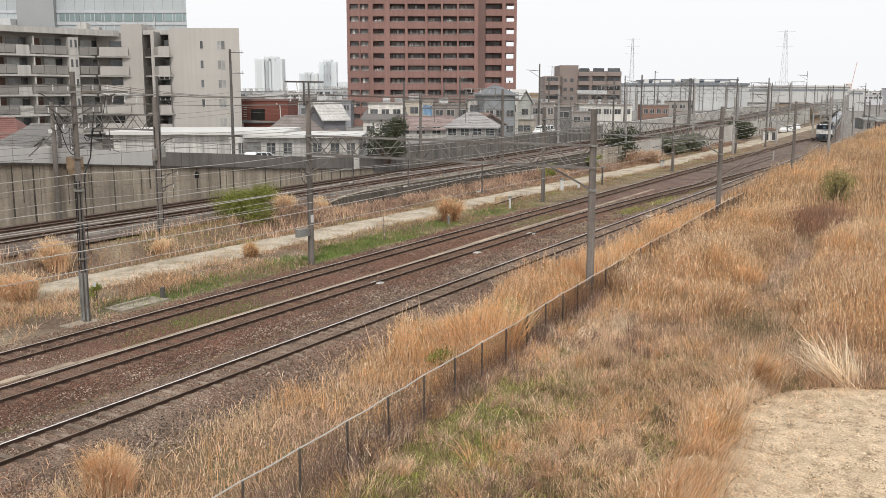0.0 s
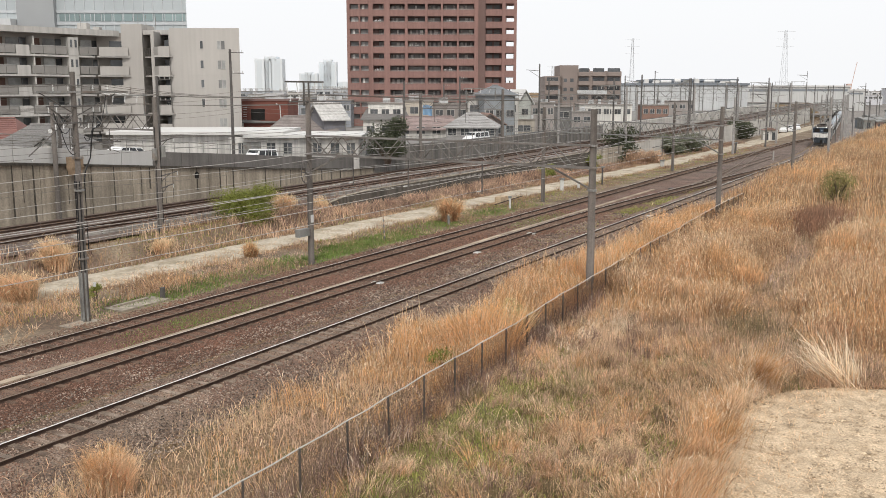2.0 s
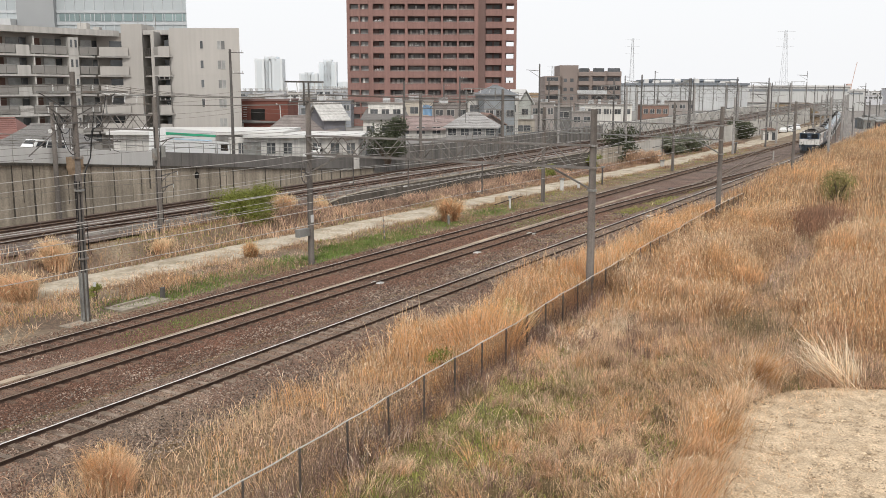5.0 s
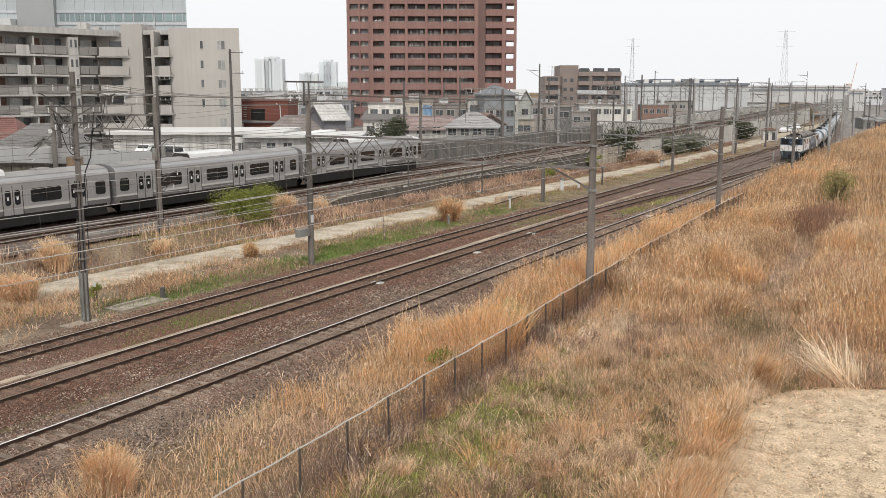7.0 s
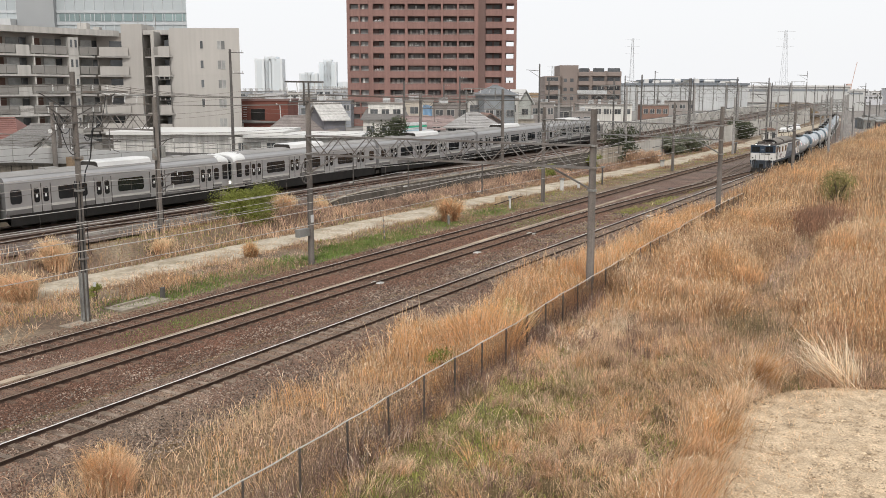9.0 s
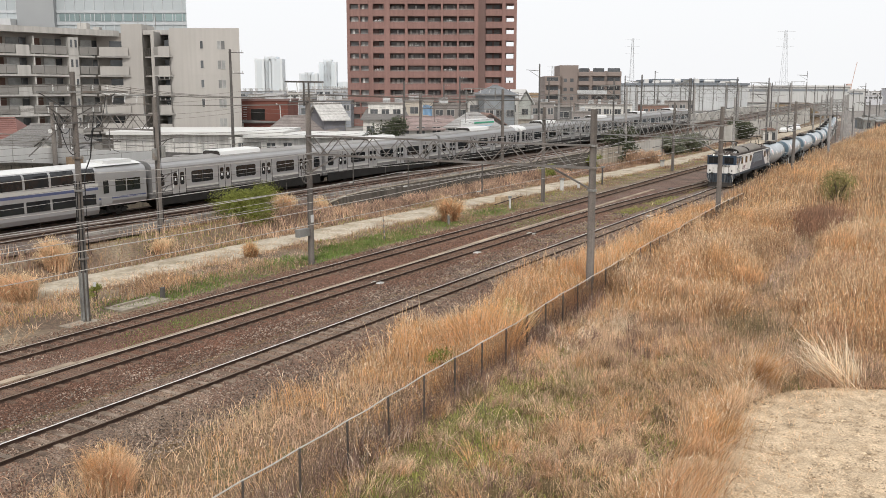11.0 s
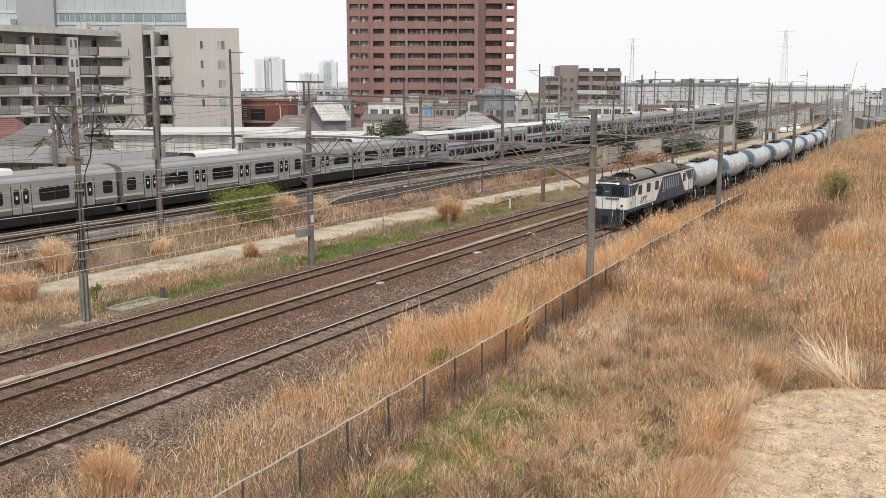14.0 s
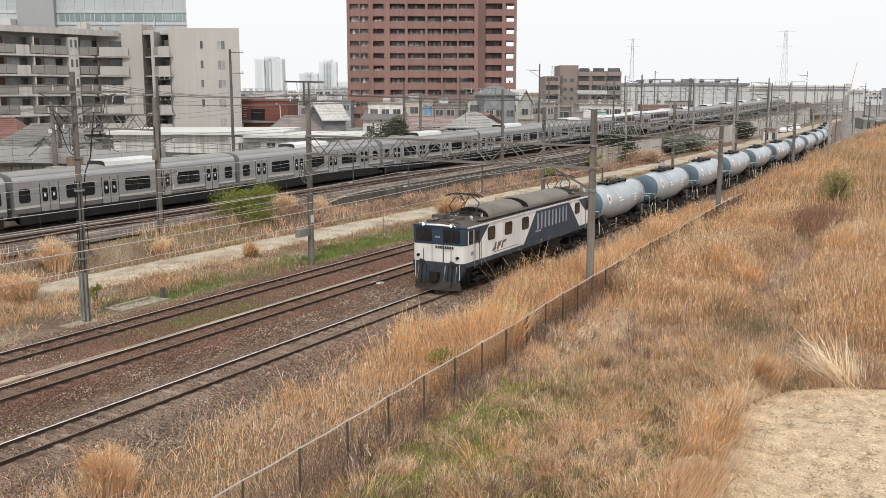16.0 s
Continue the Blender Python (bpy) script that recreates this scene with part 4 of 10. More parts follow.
    if cab:
        y = cab * 8.85
        sec = train_section(top, H)
        s = Solid()
        s.loft([[(x, y, z) for x, z in sec], [(x * 0.99, y + cab * 0.5, 0.62 + (z - 0.62) * 0.99) for x, z in sec], [(x * 0.93, y + cab * 0.85, 0.62 + (z - 0.62) * 0.94) for x, z in sec], [(x * 0.84, y + cab * 0.95, 0.68 + (z - 0.62) * 0.86) for x, z in sec]])
        nose = part("cab_nose", s, M["stainless_door"], ob, "pale moulded cab front")
        cap = [p for p in sec if p[1] > top - 0.6]
        s = Solid()
        s.loft([[(x * 1.012, y - cab * 0.35, z + 0.02) for x, z in cap], [(x * 1.005, y + cab * 0.5, z - 0.0) for x, z in cap], [(x * 0.95, y + cab * 0.87, 0.62 + (z - 0.62) * 0.955) for x, z in cap]])
        part("roof_cap", s, M["train_white"], nose, "bright white roof cap over the cab")
        s = Solid()
        s.box(-1.14, 1.14, *sorted((y + cab * 0.8, y + cab * 0.99)), 1.55, 2.95)
        part("windscreen", s, M["window_dark"], nose, "black windscreen")
        for x in (-0.85, 0.85):
            s = Solid()
            s.box(x - 0.2, x + 0.2, *sorted((y + cab * 0.9, y + cab * 1.0)), 1.2, 1.42)
            part("headlight", s, M["lamp"], nose)
        side_piece(nose, "cab_window", min(y + cab * 0.1, y + cab * 0.62), max(y + cab * 0.1, y + cab * 0.62), 1.7, 2.85, H, M["window_dark"], 0.02)
    return ob


def build_double_deck():
    """A stainless double-deck coach: two rows of windows between single-level ends."""
    ob = thing("double_deck_coach", "stainless double-deck coach with two rows of curved windows", "train coach", "commuter train")
    H, top = 1.46, 3.66
    for a, b in ((-9.75, -5.6), (5.6, 9.75)):
        s = Solid()
        s.prism(train_section(top - 0.02, H), "y", a, b)
        body = part("end_body", s, M["stainless"], ob, "brushed stainless coach end")
    s = Solid()
    s.prism(train_section(top + 0.08, H + 0.012, 0.34), "y", -5.6, 5.6)
    deck = part("deck_body", s, M["stainless"], ob, "stainless body of two decks")
    s = Solid()
    s.prism([(-1.15, top - 0.1), (-0.9, top), (-0.45, top + 0.07), (0, top + 0.1), (0.45, top + 0.07), (0.9, top), (1.15, top - 0.1), (0, top - 0.05)], "y", -9.6, 9.6)
    part("roof", s, M["train_white"], ob, "bright white roof")
    for c in (-4.75, -2.85, -0.95, 0.95, 2.85, 4.75):
        hw = 0.86 if abs(c) < 4 else 0.62
        side_piece(deck, "lower_window", c - hw, c + hw, 1.05, 1.75, H + 0.012, M["window_dark"], label="dark lower deck window")
        for sx in (-1, 1):
            s = Solid()
            e = top + 0.08 - 0.42
            prof = [(sx * (H + 0.02), 2.52), (sx * (H + 0.022), e - 0.12), (sx * (H - 0.0), e + 0.02), (sx * (H - 0.13), e + 0.18), (sx * (H - 0.2), e + 0.1), (sx * (H - 0.1), 2.52)]
            s.prism(prof, "y", c - hw, c + hw)
            part("upper_window", s, M["window_dark"], deck, "dark curved upper deck window")
    side_piece(deck, "band", -5.58, 5.58, 2.02, 2.2, H + 0.012, M["band_blue"], 0.006, label="indigo stripe")
    side_piece(deck, "cream_band", -5.58, 5.58, 2.2, 2.46, H + 0.012, M["band_cream"], 0.006)
    side_piece(body, "band", -9.7, -5.62, 1.3, 1.42, H, M["band_blue"], 0.006)
    side_piece(body, "band", 5.62, 9.7, 1.3, 1.42, H, M["band_blue"], 0.006)
    for sgn in (-1, 1):
        c = sgn * 6.25
        side_piece(body, "door", c - 0.45, c + 0.45, 0.95, 2.85, H, M["stainless"], 0.01, 0.05, "single sliding door")
        side_piece(body, "door_window", c - 0.22, c + 0.22, 1.7, 2.6, H, M["window_dark"], 0.02)
        for a, b in ((7.05, 7.95), (8.05, 9.2)):
            side_piece(body, "window", *sorted((sgn * a, sgn * b)), 1.75, 2.6, H, M["window_dark"])
        s = Solid()
        s.prism([(-0.95, top - 0.1), (-0.85, top + 0.22), (0.85, top + 0.22), (0.95, top - 0.1)], "y", sgn * 7.8 - 1.2, sgn * 7.8 + 1.2)
        part("air_conditioner", s, M["train_white"], ob, "bright white roof unit")
    coach_common(ob)
    return ob


LOCO = build_loco()
_wagon = build_tank_wagon()
WAGONS = [_wagon] + [copy_thing(_wagon, Matrix()) for _ in range(11)]
_front, _rear, _plain, _deck = build_coach(1), build_coach(-1), build_coach(0), build_double_deck()
COACHES = []
for i in range(15):
    src = _front if i in (0, 4) else _rear if i in (3, 14) else _deck if i in (7, 8) else _plain
    used = src in COACHES
    COACHES.append(copy_thing(src, Matrix()) if used else src)


def line_pose(x_of, z_of, y, back):
    """Pose of a vehicle whose reference point is at y on a line, with its tail 'back' metres on."""
    p, q = Vector((x_of(y), y, z_of(y))), Vector((x_of(y + back), y + back, z_of(y + back)))
    d = q - p
    yaw = math.atan2(-d.x, d.y)
    return Matrix.LocRotScale(p, Euler((math.atan2(d.z, math.hypot(d.x, d.y)), 0, yaw)), None)


def motions():
    drive()
    freight = lambda y: NEAR + bend(y)
    level = lambda y: 0.0
    for k, ob in enumerate([LOCO] + WAGONS):
        off, length = (0.0, 18.0) if k == 0 else (19.0 + 12.6 * (k - 1), 12.6)
        rows = []
        for i in range(17):
            y = 199.25 - 7.3 * i - 0.165 * i * i + off
            rows.append((float(i), line_pose(freight, level, y, length)))
        walk(ob, rows)
    for k, ob in enumerate(COACHES):
        rows = []
        for i in range(17):
            y = 86.1 + 25.8 * (i - 7.0) - 10.0 - 20.0 * k
            m = line_pose(main_x, main_z, y - 7, 14)
            m.translation = Vector((main_x(y), y, main_z(y)))
            rows.append((float(i), m))
        walk(ob, rows)


# ---------------------------------------------------------------- walls, road and fence
def wall_top(y):
    pts = [(-200, 6.3), (41, 6.2), (45, 5.85), (53, 5.2), (56, 4.95), (62, 4.5), (69, 3.9), (78, 3.25), (85, 3.0), (86, 4.05), (95, 3.9), (125, 3.9), (140, 4.1), (200, 4.6), (330, 6.0), (430, 6.2)]
    for (a, p), (b, q) in zip(pts, pts[1:]):
        if y <= b:
            return p + (q - p) * (y - a) / (b - a)
    return 6.6


def wall_x(y):
    return main_x(y) - 3.3


def build_retaining_wall():
    """Tall stained concrete wall behind the main line, in cast bays with ribs and a coping."""
    ob = thing("retaining_wall", "tall stained grey-brown concrete retaining wall with ribs", "retaining wall", kind="structure")
    step = 4.0
    dark_bay = mat("dark_grey_fence_board", (0.17, 0.16, 0.148), 0.85, vary=0.2, size=0.5, grain=0.15, streak=0.3)
    y = -120.0
    while y < 330:
        a, b = y, y + step - 0.03
        s = Solid()
        s.add([(wall_x(a), a, main_z(a) - 0.6), (wall_x(b), b, main_z(b) - 0.6), (wall_x(b) - 0.02, b, wall_top(b)), (wall_x(a) - 0.02, a, wall_top(a)),
               (wall_x(a) - 0.8, a, main_z(a) - 0.6), (wall_x(b) - 0.8, b, main_z(b) - 0.6), (wall_x(b) - 0.8, b, wall_top(b)), (wall_x(a) - 0.8, a, wall_top(a))],
              [(0, 1, 2, 3), (7, 6, 5, 4), (3, 2, 6, 7), (0, 3, 7, 4), (1, 5, 6, 2), (0, 4, 5, 1)])
        part("wall_bay", s, M["concrete"] if y < 84 else dark_bay if y < 150 else M["concrete_pale"], ob)
        y += step
    y = -60.0
    k = 0
    rib_mat = mat("dark_water_stain", (0.085, 0.075, 0.062), 0.9, vary=0.3, size=0.5, grain=0.2, streak=0.4)
    r = random.Random(11)
    while y < 86:
        k += 1
        s = Solid()
        w = r.choice((0.05, 0.08, 0.13, 0.17))
        t = wall_top(y) - 1.1
        b = main_z(y) - 0.4 + r.choice((0.0, 0.0, 0.5, 1.0, 1.5)) * min(1.0, (t - main_z(y)) / 3)
        x0, x1 = wall_x(y), wall_x(y) + 0.012
        s.add([(x0, y, b), (x0, y + w, b), (x0, y + w * 0.6, t), (x0, y, t), (x1, y, b), (x1, y + w, b), (x1, y + w * 0.6, t), (x1, y, t)],
              [(4, 5, 6, 7), (3, 2, 6, 7), (0, 3, 7, 4), (1, 5, 6, 2), (0, 4, 5, 1)])
        part("weep_joint", s, rib_mat, ob, "dark water-stained joint")
        y += r.choice((0.8, 1.5, 2.0, 2.6))
    post_m = mat("grey_fence_post", (0.2, 0.185, 0.165), 0.8, vary=0.15)
    y = 86.2
    while y < 150:
        s = Solid()
        s.box(wall_x(y), wall_x(y) + 0.12, y, y + 0.14, main_z(y) - 0.4, wall_top(y) + 0.05)
        part("fence_post", s, post_m, ob, "grey upright post")
        y += 1.9
    # painted panels along the upper road edge: pale at first, dark grey down the ramp
    pale = mat("pale_blue_grey_panel", (0.5, 0.495, 0.48), 0.7, vary=0.06, size=0.3, grain=0.05, streak=0.06)
    dim = mat("dark_grey_panel", (0.16, 0.15, 0.14), 0.85, vary=0.15, size=0.5, grain=0.15, streak=0.2)
    y = -60.0
    while y < 84:
        s = Solid()
        a, b = y, y + 2.96
        za, zb = wall_top(a), wall_top(b)
        ha, hb = 1.05 + 0.12 * smooth_step(52, 60, a), 1.05 + 0.12 * smooth_step(52, 60, b)
        s.add([(wall_x(a) + 0.06, a, za - ha), (wall_x(b) + 0.06, b, zb - hb), (wall_x(b) + 0.06, b, zb + 0.04), (wall_x(a) + 0.06, a, za + 0.04),
               (wall_x(a) - 0.06, a, za - ha), (wall_x(b) - 0.06, b, zb - hb), (wall_x(b) - 0.06, b, zb + 0.04), (wall_x(a) - 0.06, a, za + 0.04)],
              [(0, 1, 2, 3), (7, 6, 5, 4), (3, 2, 6, 7), (0, 3, 7, 4), (1, 5, 6, 2), (0, 4, 5, 1)])
        part("parapet_panel", s, pale if y < 52 else dim, ob, "pale grey parapet panel" if y < 52 else "dark grey parapet panel")
        y += 3.0
    # dark strip below the panels, in the same colour as the joints
    s = Solid()
    s.loft([[(wall_x(y) + 0.03, y, wall_top(y) - 1.1 - 0.12 * q), (wall_x(y) + 0.14, y, wall_top(y) - 1.1 - 0.12 * q), (wall_x(y) + 0.14, y, wall_top(y) - 1.06), (wall_x(y) + 0.03, y, wall_top(y) - 1.06)] for y, q in [(-60 + 4.0 * i, 1) for i in range(37)]])
    part("coping", s, rib_mat, ob, "dark coping under the panels")
    s = Solid()
    s.loft([[(wall_x(58.6) + 0.06, 58.6 + 0.22 * math.cos(a), 2.95 + 0.3 * math.sin(a)) for a in [math.pi * i / 8 for i in range(16)]],
            [(wall_x(58.6) - 0.3, 58.6 + 0.22 * math.cos(a), 2.95 + 0.3 * math.sin(a)) for a in [math.pi * i / 8 for i in range(16)]]])
    part("drain_mouth", s, M["black"], ob, "dark round drain outlet")
    return ob


build_retaining_wall()


def road_z(y):
    low = max(2.68, main_z(y) - 0.3) + 0.02
    return max(wall_top(y) - 0.95, low)


strip("road", [(y, wall_x(y) - 9.0, wall_x(y) - 0.75) for y in [-120 + 5.0 * i for i in range(90)]], M["asphalt"], "asphalt road behind the retaining wall", lambda x, y, f: road_z(y), "road")


def build_road_railing():
    ob = thing("road_railing", "galvanised pipe railing on the retaining wall", "railing", kind="structure")
    ys = [36 + 1.6 * i for i in range(60)]
    for h in (0.45, 0.85):
        s = Solid()
        s.tube([(wall_x(y) - 0.5, y, wall_top(y) + h) for y in ys], 0.03, 5)
        part("rail_pipe", s, M["steel"], ob)
    base = None
    for y in ys:
        s = Solid()
        s.tube([(wall_x(y) - 0.5, y, wall_top(y) - 0.02), (wall_x(y) - 0.5, y, wall_top(y) + 0.87)], 0.03, 5)
        part("post", s, M["steel"], ob)


build_road_railing()


def build_low_wall():
    """Low concrete wall that carries the main line above the path, growing with the climb."""
    ob = thing("low_retaining_wall", "low weathered concrete wall carrying the main line", "retaining wall", kind="structure")
    dark = mat("grimy_low_wall", (0.1, 0.088, 0.074), 0.9, vary=0.25, size=0.5, grain=0.2, streak=0.4)
    y = 58.0
    while y < 330:
        a, b = y, y + 2.97
        xa, xb = main_x(a) + 7.9, main_x(b) + 7.9
        s = Solid()
        za, zb = main_z(a) + 0.05 - 0.9 * smooth_step(66, 58, a), main_z(b) + 0.05 - 0.9 * smooth_step(66, 58, b)
        s.add([(xa, a, -0.5), (xb, b, -0.5), (xb - 0.12, b, zb), (xa - 0.12, a, za), (xa - 0.4, a, -0.5), (xb - 0.4, b, -0.5), (xb - 0.4, b, zb), (xa - 0.4, a, za)],
              [(0, 1, 2, 3), (7, 6, 5, 4), (3, 2, 6, 7), (0, 3, 7, 4), (1, 5, 6, 2), (0, 4, 5, 1)])
        part("wall_block", s, dark if a < 118 else M["concrete"] if a < 132 else M["concrete_pale"], ob)
        s = Solid()
        s.beam((xa - 0.24, a, za + 0.04), (xb - 0.24, b, zb + 0.04), 0.3, 0.05)
        part("coping", s, M["concrete"], ob, "weathered concrete coping")
        y += 3.0


build_low_wall()

FENCE = [(2.0, 12.7), (18.3, 13.57), (24.9, 13.95), (30.9, 14.3), (40.5, 15.0), (55.0, 15.8), (70.5, 16.5), (84.0, 17.0)]


def fence_x(y):
    for (a, p), (b, q) in zip(FENCE, FENCE[1:]):
        if y <= b:
            return -(p + (q - p) * (y - a) / (b - a))
    return -17.0


def build_fence():
    ob = thing("chain_link_fence", "rusty chain-link fence with thin grey posts and pale top rail", "fence")
    H = 1.5

    def g(y):
        return ground_z(fence_x(y), y)
    ys = [2.0 + 2.15 * i for i in range(38)]
    s = Solid()
    s.tube([(fence_x(y), y, g(y) + H + 0.05 * noise.noise((y * 0.4, 0, 0)) - 0.025 * (i % 2)) for i, y in enumerate([2.0 + 1.075 * k for k in range(75)])], 0.019, 6)
    part("top_rail", s, M["fence_rail"], ob, "pale galvanised top rail")
    for y in ys:
        s = Solid()
        lean = 0.03 * noise.noise((y, 1, 0))
        s.tube([(fence_x(y) + 0.03, y, g(y) - 0.15), (fence_x(y) + 0.03 + lean, y + lean, g(y) + H)], 0.03, 6)
        part("post", s, M["steel_dark"], ob)
    s = Solid()
    for sgn in (-1, 1):
        y = 3.0
        while y < 80:
            y2 = y + sgn * 0.7
            a = (fence_x(y) + 0.06, y, g(y) + 0.06)
            b = (fence_x(y2) + 0.06, y2, g(y2) + H - 0.03)
            h = 0.0042
            s.add([(a[0] + h, a[1] - h, a[2]), (a[0] - h, a[1] + h, a[2]), (b[0] - h, b[1] + h, b[2]), (b[0] + h, b[1] - h, b[2]),
                   (a[0], a[1] + h, a[2]), (a[0], a[1] - h, a[2]), (b[0], b[1] - h, b[2]), (b[0], b[1] + h, b[2])], [(0, 1, 2, 3), (4, 5, 6, 7)])
            y += 0.06 if y < 45 else 0.1
    tagged(part("wire_mesh", s, M["mesh_wire"], ob, "fine rusty diamond wire mesh"), kind="stuff")


build_fence()


def sagging(p, q, sag, n=8):
    p, q = Vector(p), Vector(q)
    return [p + (q - p) * i / n - Vector((0, 0, sag * 4 * (i / n) * (1 - i / n))) for i in range(n + 1)]


# ---------------------------------------------------------------- overhead line: poles, portals, insulators, wires
def insulator(owner, p, q, r=0.05):
    """A short string of porcelain sheds from p to q."""
    r *= 0.7
    p, q = Vector(p), Vector(q)
    s = Solid()
    n = 9
    d = q - p
    u = d.normalized()
    a = u.cross(Vector((0.3, 0.2, 1))).normalized()
    b = u.cross(a)
    rings = []
    for i in range(n + 1):
        rad = r if i % 2 else r * 0.5
        rings.append([p + d * i / n + (a * math.cos(t) + b * math.sin(t)) * rad for t in [2 * math.pi * j / 8 for j in range(8)]])
    s.loft(rings)
    return part("insulator", s, M["insulator"], owner, "white porcelain insulator")


def truss(owner, a, b, depth, width, bays, material_, chord=0.07, web=0.04):
    """A boxed lattice beam from a to b (upper chord's middle), hanging 'depth' below."""
    a, b = Vector(a), Vector(b)
    d = (b - a).normalized()
    s = Vector((d.y, -d.x, 0)).normalized() * width / 2
    dn = Vector((0, 0, -depth))
    for k in (-1, 1):
        c = Solid()
        c.beam(a + s * k, b + s * k, chord)
        part("upper_chord", c, material_, owner)
        c = Solid()
        c.beam(a + s * k + dn, b + s * k + dn, chord)
        part("lower_chord", c, material_, owner)
        for i in range(bays):
            p, q = a + (b - a) * i / bays, a + (b - a) * (i + 1) / bays
            m_ = (p + q) / 2
            c = Solid()
            c.beam(p + s * k, m_ + s * k + dn, web)
            part("web_bar", c, material_, owner)
            c = Solid()
            c.beam(m_ + s * k + dn, q + s * k, web)
            part("web_bar", c, material_, owner)
    for i in range(bays + 1):
        p = a + (b - a) * i / bays
        c = Solid()
        c.beam(p - s, p + s, web)
        part("cross_bar", c, material_, owner)


def concrete_pole(owner, x, y, z0, z1, r0=0.2, r1=0.15, lean=0.0, n=14, material_=None):
    s = Solid()
    s.tube([(x, y, z0 - 0.4), (x + lean * 0.5, y, (z0 + z1) / 2), (x + lean, y, z1)], r0, n, r1)
    return part("pole", s, material_ or M["pole_concrete"], owner, "weathered round concrete pole", smooth=False)


def hanger(owner, x, y, z_top, z_wire, k=1):
    """Cantilever: hanger tube, steady arm and two insulators that hold one track's wires."""
    s = Solid()
    s.tube([(x + 0.9 * k, y, z_top), (x + 0.9 * k, y, z_wire + 0.1)], 0.035, 6)
    s.tube([(x + 0.9 * k, y, z_wire + 1.0), (x + 0.1 * k, y, z_wire + 0.82)], 0.028, 6)
    s.tube([(x + 0.9 * k, y, z_wire + 0.25), (x, y, z_wire + 0.06)], 0.02, 6)
    h = part("hanger", s, M["steel_dark"], owner)
    insulator(owner, (x + 0.85 * k, y, z_wire + 0.98), (x + 0.55 * k, y, z_wire + 0.92))
    insulator(owner, (x + 0.85 * k, y, z_wire + 0.24), (x + 0.6 * k, y, z_wire + 0.19))
    return h


def freight_portal(name, xl, yl, xr, yr, ztop, bays, material_, label, left_top, right_top, beam_z=7.35):
    """Concrete poles either side of the three tracks, joined by a lattice beam."""
    ob = thing(name, label, "catenary portal", "catenary portals")
    far = M["mast_far"] if yl > 140 else None
    concrete_pole(ob, xl, yl, -0.3, left_top, 0.19, 0.15, material_=far)
    concrete_pole(ob, xr, yr, -0.1, right_top, 0.2, 0.155, material_=far)
    truss(ob, (xl, yl, beam_z), (xr, yr, beam_z), 1.05, 0.6, bays, material_)
    for x, y, k in ((xl, yl, 1), (xr, yr, -1)):
        s = Solid()
        s.beam((x, y, beam_z - 2.1), (x + 2.2 * k, y + (yr - yl) / (xr - xl) * 2.2 * k, beam_z - 1.1), 0.08)
        part("knee_brace", s, material_, ob)
        for z in (beam_z, beam_z - 1.05, beam_z - 2.1):
            s = Solid()
            s.tube([(x, y, z - 0.05), (x, y, z + 0.05)], 0.22, 12)
            part("pole_band", s, M["steel"], ob)
    for x in (NEAR + bend(yl), far_x(yl)) if yl > 130 else (NEAR, mid_x(yl), FAR):
        y = yl + (yr - yl) * (x - xl) / (xr - xl)
        hanger(ob, x, y, beam_z - 1.0, 4.55, 1)
    return ob


POLE_Y = [44.1, 80.4, 119.5, 156.0, 193.0, 230.0, 268.0, 306.0]
freight_portal("catenary_portal", -33.6, 44.1, -15.8, 42.6, 7.3, 8, M["steel_brown"], "lattice beam portal on round concrete poles over three tracks", 9.5, 9.0, 7.3)
freight_portal("catenary_portal", -34.5, 80.2, -16.7, 72.0, 7.3, 15, M["steel"], "pale lattice beam portal on concrete poles over the tracks", 3.2 + 5.2, 8.7, 7.3)
freight_portal("catenary_portal", -33.6, 119.3, -19.3, 120.2, 7.3, 14, M["steel"], "distant lattice beam portal on concrete poles", 8.4, 8.6, 7.3)
for y in POLE_Y[3:]:
    freight_portal("catenary_portal", far_x(y) - 3.0, y, -19.2 + bend(y), y - 4, 7.3, 8, M["steel"], "far lattice beam portal on concrete poles", 8.8, 8.9, 7.3)


